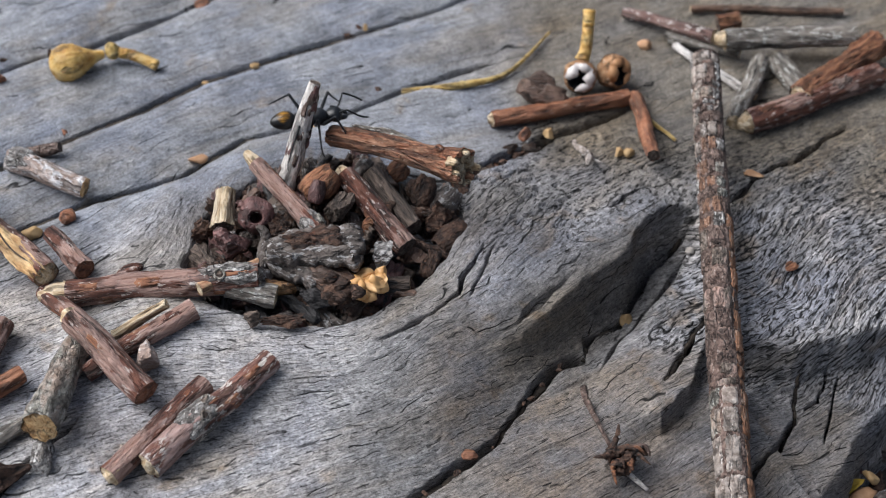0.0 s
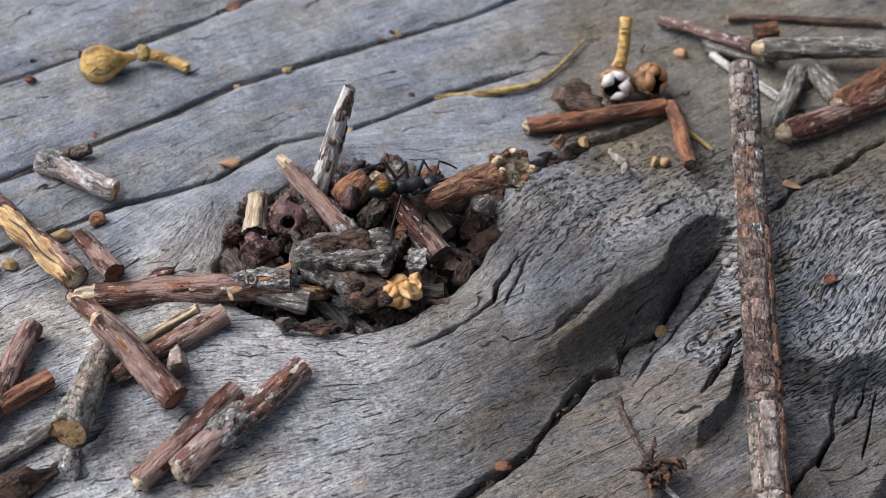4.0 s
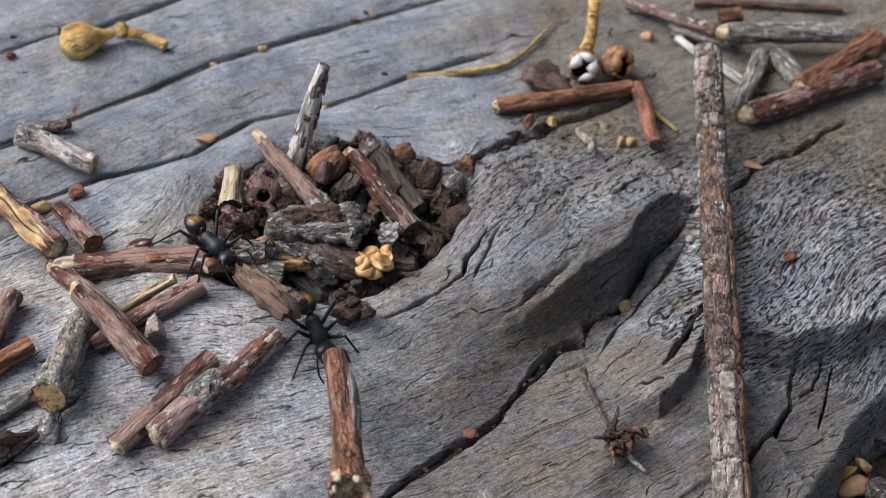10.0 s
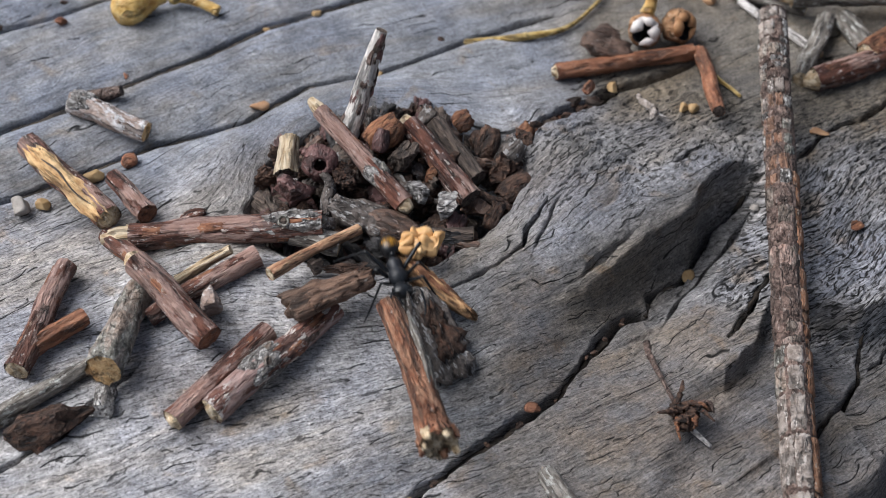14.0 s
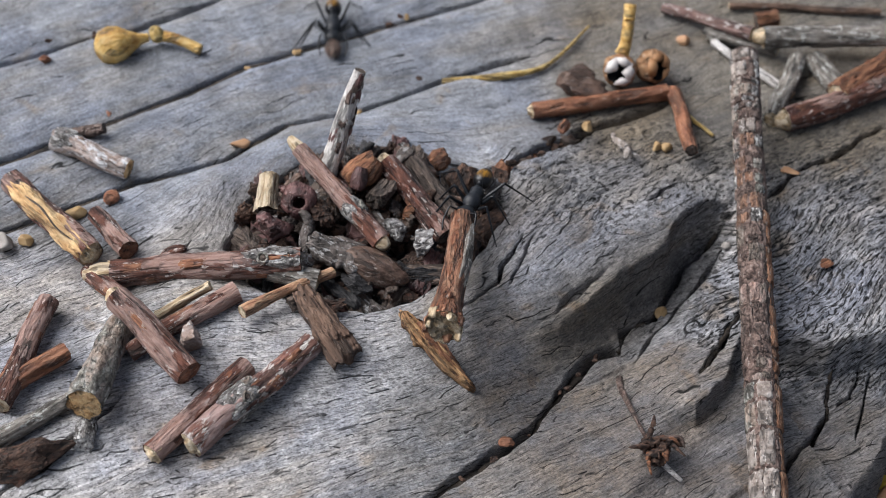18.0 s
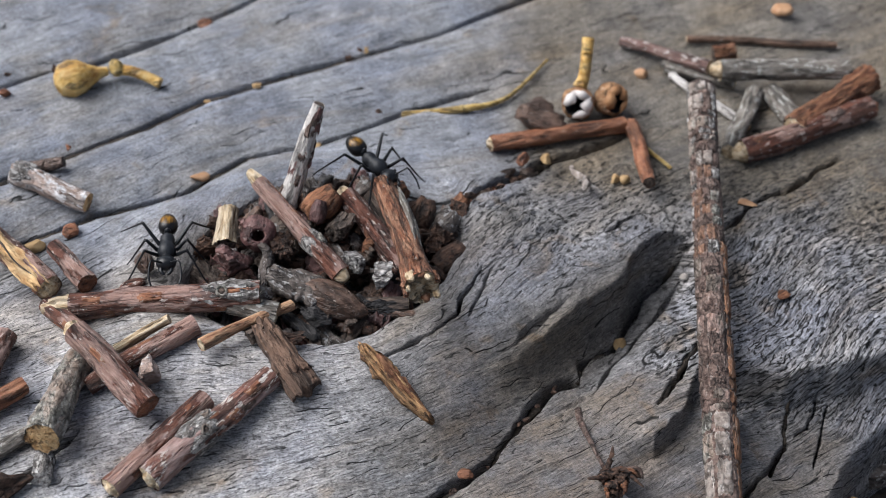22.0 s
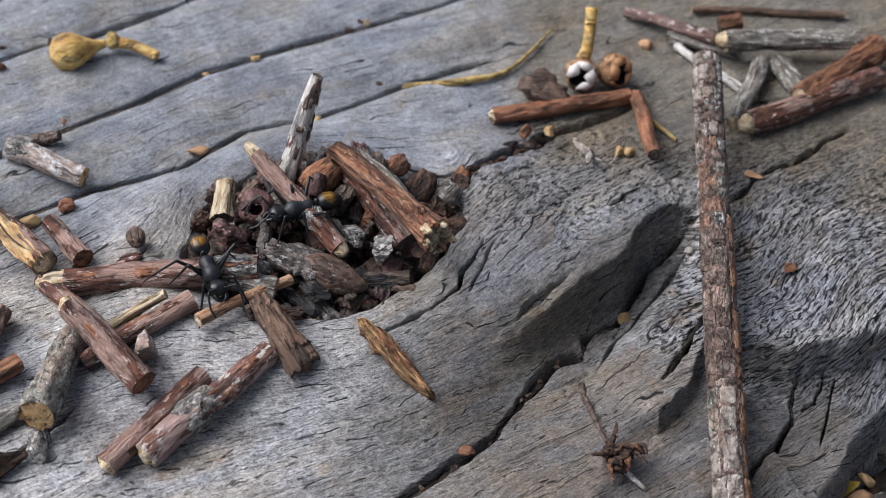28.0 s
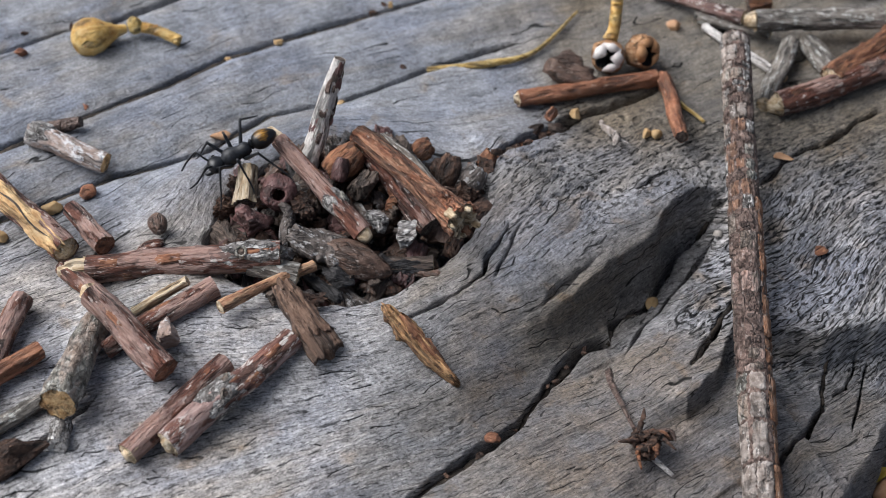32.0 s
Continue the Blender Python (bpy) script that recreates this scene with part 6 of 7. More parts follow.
# ---- things that move ----
def ant():
    """A black ant with a golden gaster: its parts, and its legs hung at their hips."""
    ob = thing("ant", Matrix(), "black ant with golden-haired rear body", "ant", "ants")
    skull = egg(0.112, 0.118, 0.085, (0.30, 0, 0.0), 24, 16, lean=-0.22)
    head = part("head", ([Vector((v.x + (0.05 * abs(v.y) if v.x < 0.26 else 0.0), v.y, v.z)) for v in skull[0]], skull[1]), BLACK, ob)
    for s in (-1, 1):
        part("mandible", tube([(0.38, 0.06 * s, -0.02), (0.44, 0.052 * s, -0.03), (0.475, 0.012 * s, -0.035)], [0.032, 0.026, 0.010], 8, 0.05, 2, ring=0.02, closed=True), BLACK, head)
        part("eye", egg(0.024, 0.014, 0.024, (0.30, 0.104 * s, 0.035), 10, 6), BLACK, head)
        part("antenna", tube([(0.36, 0.045 * s, 0.05), (0.44, 0.14 * s, 0.16), (0.46, 0.17 * s, 0.165), (0.60, 0.19 * s, 0.07), (0.70, 0.16 * s, 0.01)], [0.013, 0.012, 0.012, 0.013, 0.011], 6, 0.05, 3, ring=0.03, closed=True), BLACK, head)
    part("thorax", lathe([(-0.15, 0.015), (-0.14, 0.06), (-0.10, 0.086), (-0.05, 0.088), (-0.01, 0.074), (0.04, 0.092), (0.10, 0.112), (0.16, 0.106), (0.20, 0.07), (0.235, 0.035), (0.26, 0.03)], 22, 0.06, 4), VELVET, ob, "dull blackish hump of the middle body")
    part("waist", egg(0.035, 0.045, 0.085, (-0.17, 0, 0.02), 12, 8), BLACK, ob)
    part("gaster", egg(0.16, 0.116, 0.110, (-0.33, 0, 0.015), 28, 18, lean=-0.2), GASTER, ob, "black rear body with golden hair")
    legs = []
    for k, (hx, sweep) in enumerate(((0.13, 0.30), (0.06, 0.0), (-0.02, -0.34))):
        for s in (-1, 1):
            span = (0.36, 0.38, 0.50)[k]
            knee = Vector((sweep * 0.5, s * span * 0.52, 0.20))
            ankle = Vector((sweep * 1.05, s * span, -0.11))
            leg = part("leg", tube([(0, 0, 0), (sweep * 0.08, s * 0.06, 0.01), tuple(knee * 0.93), tuple(knee), tuple(knee.lerp(ankle, 0.08)), tuple(ankle), (ankle.x * 1.12 + 0.02, ankle.y * 1.16, -0.18)],
                                   [0.028, 0.026, 0.018, 0.019, 0.016, 0.010, 0.006], 8, 0.05, k, ring=0.025, closed=True), BLACK, ob)
            leg.location = Vector((hx, s * 0.05, -0.045)) * CM
            legs.append((leg, hx, s, (k + (s > 0)) % 2))
    return ob, legs


def posed(rows):
    """Rows of seconds, rear and head (centimetres) as rows of seconds and pose, with rows between where a turn is wide."""
    out = []
    for t, rear, front in rows:
        a, b = Vector(rear), Vector(front)
        m = aim(tuple(a), tuple(b))
        m.translation = (a * 0.5 + b * 0.5) * CM
        out.append((t, m))
    return eased(out)


def eased(out):
    full = [out[0]]
    for (t0, m0), (t1, m1) in zip(out, out[1:]):
        q0, q1 = m0.to_quaternion(), m1.to_quaternion()
        angle = q0.rotation_difference(q1).angle
        angle = min(angle, 2 * math.pi - angle)
        steps = 1 + int(angle / 1.2)
        for k in range(1, steps + 1):
            f = k / steps
            m = q0.slerp(q1, f).to_matrix().to_4x4()
            m.translation = m0.translation.lerp(m1.translation, f)
            full.append((t0 + (t1 - t0) * f, m))
    return full


def stride(legs, rows, phase=0.0):
    """Swing the legs in two threes while the ant is under way."""
    for leg, hx, s, group in legs:
        keys = []
        n = 128
        for k in range(n + 1):
            t = 32.0 * k / n
            i = max(j for j, r in enumerate(rows) if r[0] <= t + 1e-6)
            j = min(i + 1, len(rows) - 1)
            dt = max(rows[j][0] - rows[i][0], 0.05)
            pace = (rows[j][1].translation - rows[i][1].translation).length / CM / dt
            swing = (4 + min(pace, 2.0) * 9) * math.sin(t * 11 + phase + (math.pi if group else 0))
            keys.append((t, pose(hx * CM, s * 0.05 * CM, -0.045 * CM, 0, 0, swing)))
        walk(leg, keys)


def between(rows, roll=0.0):
    """Rows of seconds and a thing's two ends as rows of seconds and pose."""
    return eased([(t, aim(a, b, roll)) for t, a, b in rows])


def dragged_twig():
    ob = thing("dragged_twig", Matrix(), "orange-brown twig with a splintered flared end", "twig", "things the ants carry")
    data = tube([(0, 0, 0), (0.7, 0.03, 0.02), (1.4, 0.02, 0.0), (1.8, 0, 0), (2.05, 0, 0)], [0.13, 0.15, 0.155, 0.18, 0.22], 20, 0.14, 71, ring=0.04)
    part("bark", data, TAN, ob)
    part("cut_end", cap(data, 20, 0, 3, 0.3), PALE, ob, "pale broken end")
    part("cut_end", cap(data, 20, 1, 5, 0.22, -0.06), PALE, ob, "pale splintered end")
    for k in range(11):
        turn = Matrix.Rotation(k * 0.571 + 0.15 * (k % 3), 3, "X")
        vs, fs = slab(0.13 + 0.025 * (k % 4), 0.11, 0.06, 140 + k, 0.3, nx=10, ny=4, outline=((0, 1.0), (0.6, 0.95), (0.85, 0.75), (1, 0.3)), ragged=0.5)
        part("splinter", ([turn @ (v + Vector((1.95, 0, 0.17 + 0.03 * (k % 2)))) for v in vs], fs), (TAN, PALE, PALE)[k % 3], ob)
    strip = blob((0.72, 0.08, 0.13), 72, 0.16, 3, 4)
    part("peeling_bark", ([v + Vector((0.95, 0.12, 0.07)) for v in strip[0]], strip[1]), GREY, ob, "grey peeling bark strip")
    part("knot", tube([(1.72, 0, 0.12), (1.76, 0, 0.21)], [0.07, 0.05], 10, 0.2, 8, closed=True), TAN, ob)
    return ob


def carried(name, label, category, length, width, depth, mat, seed, rough, outline, ragged, layer):
    """A flat piece along x from its own origin, with a second layer of bark on it."""
    ob = thing(name, Matrix(), label, category, "things the ants carry")
    part("body", slab(length, width, depth, seed, rough, nx=48, outline=outline, ragged=ragged), mat, ob)
    vs, fs = slab(length * 0.62, width * 0.7, depth * 0.8, seed + 3, rough, nx=30, outline=outline, ragged=ragged + 0.15)
    part("bark_layer", ([v + Vector((length * 0.16, width * 0.1, depth * 0.22)) for v in vs], fs), layer, ob, "rough dark bark layer")
    return ob


def crack_dirt_shade(points, radius, label, seed, deep=0.2):
    """Black strips low in a crack, in broken stretches, for its shade and dirt."""
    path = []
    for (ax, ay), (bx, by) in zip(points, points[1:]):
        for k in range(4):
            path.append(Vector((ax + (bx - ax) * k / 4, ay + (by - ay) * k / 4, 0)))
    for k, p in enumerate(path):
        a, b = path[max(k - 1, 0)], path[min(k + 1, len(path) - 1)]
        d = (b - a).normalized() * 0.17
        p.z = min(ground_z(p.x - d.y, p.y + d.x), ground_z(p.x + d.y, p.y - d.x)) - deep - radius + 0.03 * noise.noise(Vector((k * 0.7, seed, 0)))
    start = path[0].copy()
    ob = thing("crack_dirt_shade", Matrix.Translation(start * CM), label, "dirt")
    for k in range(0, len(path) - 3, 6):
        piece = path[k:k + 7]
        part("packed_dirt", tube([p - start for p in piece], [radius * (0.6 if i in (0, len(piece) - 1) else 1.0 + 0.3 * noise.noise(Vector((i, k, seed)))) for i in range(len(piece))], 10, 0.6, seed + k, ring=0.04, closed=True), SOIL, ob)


still_twigs()
pile()
small_things()
# Dark strips paint the cracks' shade; long and knot cracks hold dirt too.
crack_dirt_shade(MAIN_CRACK[1:], 0.062, "black strip for dirt and shade deep in the long crack", 1, 0.10)
crack_dirt_shade(GULLY_CRACK, 0.035, "black strip for shade in the gully's crooked crack", 5, 0.02)
crack_dirt_shade(TOE_CRACK, 0.034, "black strip for shade in a crack of the lower lobe", 6, 0.03)
crack_dirt_shade(LOBE_SPLIT[1:], 0.04, "black strip for shade in the split of a lobe", 7, 0.03)
crack_dirt_shade(KNOT_CRACK[:-1], 0.075, "dark strip for dirt and shade in a crack by the knot hole", 2, 0.2)
crack_dirt_shade(BACK_CRACK[1:-1], 0.045, "dark strip for shade in a narrow crack", 3, 0.06)
crack_dirt_shade(BACK_CRACK_2[1:-2], 0.045, "dark strip lining a narrow crack for shade", 4, 0.06)


def motions():
    a, a_legs = ant()
    b, b_legs = ant()
    rows = posed([
        (0.0, (-2.31, 0.51, 1.00), (-1.78, 0.70, 1.00)), (0.5, (-2.05, 0.54, 1.00), (-1.51, 0.70, 1.00)), (1.0, (-1.90, 0.55, 0.95), (-1.33, 0.57, 0.95)),
        (1.5, (-1.65, 0.06, 0.85), (-1.12, 0.13, 0.80)), (2.0, (-1.34, -0.41, 0.80), (-0.82, -0.11, 0.75)), (3.0, (-1.26, -0.39, 0.80), (-0.83, -0.03, 0.75)),
        (3.5, (-1.37, -0.27, 0.80), (-0.86, -0.04, 0.75)), (5.5, (-1.45, -0.63, 0.80), (-1.02, -0.27, 0.75)), (6.0, (-1.49, -0.79, 0.80), (-1.04, -0.34, 0.75)),
        (7.0, (-1.68, -1.06, 0.80), (-1.26, -0.58, 0.80)), (7.5, (-1.67, -1.49, 0.80), (-1.33, -1.01, 0.80)), (8.0, (-1.54, -2.02, 0.70), (-1.32, -1.46, 0.75)),
        (8.5, (-1.63, -2.60, 0.65), (-1.40, -2.18, 0.70)), (9.0, (-1.64, -2.88, 0.35), (-1.13, -2.71, 0.42)), (9.5, (-1.59, -2.45, 0.49), (-1.22, -2.79, 0.35)),
        (10.0, (-1.77, -2.38, 0.50), (-1.48, -2.89, 0.34)), (10.5, (-1.80, -1.96, 0.60), (-1.63, -2.51, 0.55)), (11.0, (-1.37, -2.40, 0.55), (-1.38, -3.06, 0.27)),
        (11.5, (-1.62, -2.37, 0.60), (-1.34, -3.00, 0.50)), (12.0, (-1.82, -2.08, 0.60), (-1.58, -2.72, 0.50)), (12.5, (-1.79, -1.87, 0.60), (-1.64, -2.45, 0.50)),
        (13.0, (-1.92, -1.65, 0.70), (-1.77, -2.30, 0.60)), (13.5, (-1.86, -1.52, 0.70), (-1.64, -2.16, 0.60)), (14.0, (-1.52, -2.01, 0.60), (-1.31, -2.58, 0.55)),
        (14.5, (-1.33, -2.57, 0.60), (-1.12, -3.14, 0.22)), (16.5, (-1.18, -1.00, 0.60), (-0.89, -1.51, 0.55)), (17.0, (-0.84, -0.64, 0.65), (-0.83, -1.18, 0.55)),
        (18.0, (-0.34, -0.06, 0.60), (-0.50, -0.68, 0.60)), (19.0, (-0.19, 0.14, 0.60), (-0.33, -0.38, 0.60)), (20.0, (-0.67, 0.34, 0.75), (-0.71, -0.18, 0.75)),
        (21.0, (-1.20, 0.64, 0.85), (-0.91, 0.15, 0.80)), (22.0, (-1.49, 0.68, 0.85), (-1.05, 0.27, 0.80)), (23.0, (-2.04, 0.64, 1.00), (-1.46, 0.25, 0.90)),
        (24.0, (-2.26, 0.06, 0.85), (-1.63, 0.20, 0.85)), (24.5, (-2.19, 0.29, 0.80), (-1.84, -0.22, 0.75)), (25.0, (-2.00, -0.00, 0.80), (-1.69, -0.75, 0.70)), (25.5, (-1.87, -0.11, 0.80), (-1.77, -0.89, 0.70)),
        (27.5, (-1.86, -0.88, 0.70), (-2.01, -1.58, 0.65)), (28.0, (-1.67, -0.65, 0.70), (-2.23, -0.92, 0.70)), (28.5, (-1.64, -0.77, 0.70), (-2.09, -0.88, 0.70)),
        (29.0, (-1.60, -0.73, 0.70), (-2.13, -0.55, 0.80)), (30.0, (-1.90, -0.49, 0.85), (-2.43, -0.54, 0.90)), (30.5, (-2.01, -0.65, 0.95), (-2.29, -0.31, 1.05)), (31.0, (-2.19, -0.20, 1.00), (-2.72, -0.26, 1.10)),
        (31.5, (-2.45, -0.21, 1.00), (-2.95, -0.46, 0.90)), (32.0, (-2.75, -0.29, 1.00), (-3.28, -0.59, 0.80))])
    walk(a, rows)
    stride(a_legs, rows)
    rows = posed([
        (0.0, (-2.79, 7.87, 0.16), (-2.82, 6.79, 0.15)), (5.0, (-2.59, 6.34, 0.17), (-2.62, 5.31, 0.18)), (5.5, (-2.61, 4.33, 0.16), (-2.62, 3.61, 0.17)),
        (6.0, (-3.15, 2.17, 0.19), (-3.12, 1.49, 0.13)), (6.5, (-3.20, 0.76, 0.44), (-3.57, 0.20, 0.51)), (7.0, (-3.23, 0.40, 0.45), (-2.79, 0.84, 0.46)),
        (7.5, (-3.33, 0.32, 0.47), (-2.87, 0.58, 0.34)), (8.0, (-3.00, 0.10, 0.85), (-2.42, -0.11, 0.95)), (8.5, (-3.46, 0.17, 0.49), (-3.04, 0.36, 0.17)),
        (9.0, (-3.68, 0.02, 0.52), (-3.35, 0.38, 0.49)), (9.5, (-3.75, -0.16, 0.52), (-3.41, -0.17, 0.38)), (10.0, (-3.24, -1.45, 0.70), (-2.70, -1.97, 0.65)),
        (10.5, (-3.52, -1.34, 0.52), (-3.09, -1.52, 0.48)), (11.0, (-3.73, -1.07, 0.53), (-4.07, -1.30, 0.46)), (11.5, (-3.51, -0.98, 0.49), (-3.23, -0.49, -0.07)),
        (12.0, (-3.09, -1.49, 0.75), (-2.44, -1.59, 0.70)), (12.5, (-3.26, -0.25, -0.04), (-3.41, -0.09, 0.36)), (13.0, (-2.64, 0.87, 0.39), (-2.50, 1.65, 0.07)),
        (13.5, (-2.22, 2.92, 0.20), (-2.16, 3.58, 0.16)), (16.0, (-2.69, 6.32, 0.17), (-2.65, 5.44, 0.19)), (17.4, (-2.80, 5.28, 0.19), (-2.73, 4.50, 0.16)), (18.0, (-2.71, 3.51, 0.17), (-2.62, 2.87, 0.17)),
        (18.5, (-4.04, 0.96, 0.26), (-4.08, 0.41, 0.21)), (19.0, (-3.50, 0.16, 0.48), (-3.13, 0.39, 0.32)), (19.5, (-3.50, 0.11, 0.47), (-3.51, -0.58, 0.44)),
        (20.0, (-3.57, -0.27, 0.49), (-3.42, -0.90, 0.41)), (21.0, (-3.73, -0.46, 0.52), (-3.53, -1.12, 0.49)), (22.0, (-3.63, -0.60, 0.50), (-3.51, -1.37, 0.50)),
        (23.0, (-3.64, -0.75, 0.51), (-3.47, -1.48, 0.50)), (24.0, (-3.63, -0.70, 0.51), (-3.50, -1.43, 0.50)), (25.0, (-3.64, -0.64, 0.51), (-3.29, -1.37, 0.51)), (25.5, (-3.52, -0.76, 0.48), (-2.95, -1.05, 0.60)),
        (27.5, (-3.17, -1.21, 0.75), (-2.77, -1.87, 0.65)), (28.0, (-3.05, -1.54, 0.70), (-2.70, -2.15, 0.60)), (28.5, (-3.30, -1.24, 0.70), (-2.96, -0.87, 0.80)), (29.0, (-3.39, 0.00, 0.41), (-2.74, -0.46, 0.90)),
        (29.2, (-3.38, -0.02, 0.38), (-2.80, -0.25, 0.80)), (29.4, (-3.16, 0.39, 0.38), (-2.72, 0.69, 0.30)), (29.6, (-1.69, 1.38, 0.32), (-1.20, 1.62, 0.27)), (29.8, (-0.17, 2.72, 0.22), (0.34, 2.95, 0.22)),
        (30.0, (-0.15, 3.15, -0.01), (-0.30, 3.40, 0.16)), (30.2, (-0.35, 3.37, 0.15), (-0.49, 3.84, 0.21)), (30.5, (0.05, 3.44, 0.11), (0.42, 3.64, 0.18)), (30.8, (0.37, 4.25, 0.21), (0.53, 4.95, 0.19)), (32.0, (0.56, 6.00, 0.18), (0.69, 6.89, 0.18))])
    walk(b, rows)
    stride(b_legs, rows, 1.7)
    # The twig that one ant drags across the hole and back.
    q = dragged_twig()
    walk(q, between([
        (0.0, (-1.77, 0.59, 0.75), (-0.06, -0.46, 1.36)), (0.5, (-1.51, 0.69, 0.72), (0.15, -0.44, 1.35)), (1.0, (-1.37, 0.52, 0.70), (0.27, -0.58, 1.44)), (1.5, (-1.13, 0.24, 0.65), (0.25, -0.81, 1.84)), (2.0, (-0.77, -0.18, 0.60), (0.31, -1.09, 2.16)),
        (3.0, (-0.78, -0.21, 0.60), (0.28, -1.07, 2.20)), (3.5, (-0.81, -0.13, 0.60), (0.19, -1.10, 2.17)), (5.5, (-0.94, -0.40, 0.65), (-0.04, -1.48, 2.21)), (6.0, (-0.96, -0.37, 0.65), (-0.04, -1.52, 2.15)), (6.5, (-1.06, -0.55, 0.65), (-0.12, -1.65, 2.18)),
        (7.0, (-1.20, -0.82, 0.70), (-0.15, -1.84, 2.21)), (7.5, (-1.05, -1.06, 0.65), (-0.40, -1.95, 2.44)), (8.0, (-1.13, -1.47, 0.70), (-0.31, -2.08, 2.53)), (8.5, (-1.22, -2.02, 0.70), (-0.93, -0.13, -0.16)),
        (8.8, (-1.14, -2.72, 0.75), (-0.11, -3.87, 2.17)), (9.0, (-0.99, -2.96, 0.60), (0.38, -4.36, 1.37)), (9.5, (-1.17, -3.09, 0.55), (-0.46, -5.02, 0.98)), (10.0, (-1.33, -3.19, 0.60), (-0.90, -5.22, 0.90)), (10.5, (-1.63, -2.64, 0.60), (-1.08, -4.65, 0.90)), (11.0, (-1.34, -3.39, 0.60), (-1.12, -5.45, 0.94)),
        (11.5, (-1.29, -3.13, 0.60), (-0.70, -5.10, 0.99)), (12.0, (-1.59, -2.89, 0.60), (-1.00, -4.89, 0.85)), (12.5, (-1.66, -2.50, 0.60), (-1.54, -4.59, 0.77)), (13.0, (-1.86, -2.31, 0.65), (-1.00, -4.23, 0.77)), (13.5, (-1.72, -2.30, 0.60), (-0.97, -4.26, 0.70)), (14.0, (-1.44, -2.81, 0.55), (-0.66, -4.75, 0.68)),
        (14.5, (-1.33, -3.33, 0.50), (-0.46, -5.20, 0.91)), (16.5, (-1.05, -1.64, 0.60), (-0.05, -3.48, 0.75)), (17.0, (-0.93, -1.36, 0.60), (-0.21, -3.33, 0.82)), (17.5, (-0.73, -1.17, 0.60), (-0.18, -3.18, 0.84)), (18.0, (-0.54, -0.75, 0.60), (-0.57, -2.83, 0.91)),
        (18.5, (-0.61, -0.66, 0.60), (-0.65, -2.74, 0.90)), (19.0, (-0.48, -0.58, 0.60), (-0.37, -2.64, 1.03)), (20.0, (-0.73, -0.20, 0.70), (-0.50, -2.24, 1.11)), (21.0, (-0.96, 0.10, 0.75), (-0.44, -1.90, 1.13)), (22.0, (-1.13, 0.18, 0.75), (-0.44, -1.79, 1.00)),
        (23.0, (-1.61, 0.20, 0.75), (-0.32, -1.45, 0.95)), (24.0, (-1.68, 0.09, 0.72), (-0.29, -1.46, 1.02)), (25.0, (-1.69, 0.23, 0.72), (-0.29, -1.31, 0.94)), (32.0, (-1.69, 0.23, 0.72), (-0.29, -1.31, 0.94))]))
    # The dark flake that the other ant brings, and leaves by the hole.
    v = carried("bark_wedge", "grey-brown wedge of old bark", "bark", 1.0, 0.38, 0.18, SHIM, 81, 0.2, ((0, 0.6), (0.3, 0.8), (0.8, 1.1), (1, 1.0)), 0.26, SHIM)
    walk(v, between([
        (0.0, (-2.81, 6.71, 0.20), (-2.84, 5.72, 0.27)), (5.0, (-2.62, 5.29, 0.20), (-2.64, 4.30, 0.32)), (5.5, (-2.64, 4.01, 0.15), (-2.54, 3.05, 0.41)), (6.0, (-3.09, 1.32, 0.30), (-2.96, 0.36, 0.54)), (6.5, (-3.63, 0.16, 0.50), (-3.82, -0.81, 0.67)), (7.0, (-2.64, 0.45, 0.75), (-1.95, 0.80, 0.12)),
        (7.5, (-2.84, 0.18, 0.70), (-1.92, 0.47, 0.42)), (8.0, (-2.37, -0.09, 0.75), (-1.72, 0.19, 0.05)), (8.5, (-2.35, -0.15, 0.75), (-1.72, 0.15, 0.03)), (8.7, (-2.85, -0.10, 0.70), (-2.36, 0.36, -0.04)), (9.0, (-3.30, 0.12, 0.60), (-2.66, -0.61, 0.86)), (9.5, (-3.31, -0.44, 0.60), (-2.84, -0.08, -0.21)), (10.0, (-2.55, -2.16, 0.70), (-1.83, -2.84, 0.87)),
        (10.5, (-3.01, -1.73, 0.70), (-2.54, -1.28, -0.06)), (11.0, (-4.07, -1.32, 0.45), (-4.00, -2.32, 0.47)), (11.5, (-3.01, -1.27, 0.70), (-2.45, -0.78, 0.03)), (12.0, (-2.64, -1.84, 0.75), (-1.75, -1.53, 0.41)), (13.0, (-2.10, -1.66, 0.65), (-2.74, -2.42, 0.55)), (13.5, (-2.12, -1.92, 0.65), (-2.68, -2.71, 0.90)),
        (14.0, (-1.68, -2.48, 0.60), (-2.53, -3.02, 0.57)), (14.5, (-2.35, -2.62, 0.60), (-1.50, -3.14, 0.57)), (16.5, (-2.22, -2.13, 0.60), (-1.65, -2.92, 0.36)), (17.0, (-2.25, -2.19, 0.60), (-1.67, -2.86, 0.33)), (32.0, (-2.25, -2.19, 0.60), (-1.67, -2.86, 0.33))]))
    # The splinter pulled from the heap.
    w = carried("rusty_splinter", "ragged rusty orange splinter of wood", "splinter", 1.14, 0.23, 0.15, SPLINTER, 83, 0.3, ((0, 0.25), (0.07, 0.7), (0.2, 0.85), (0.33, 1.0), (0.45, 1.15), (0.55, 0.95), (0.7, 0.75), (0.85, 0.5), (1, 0.12)), 0.55, RUST)
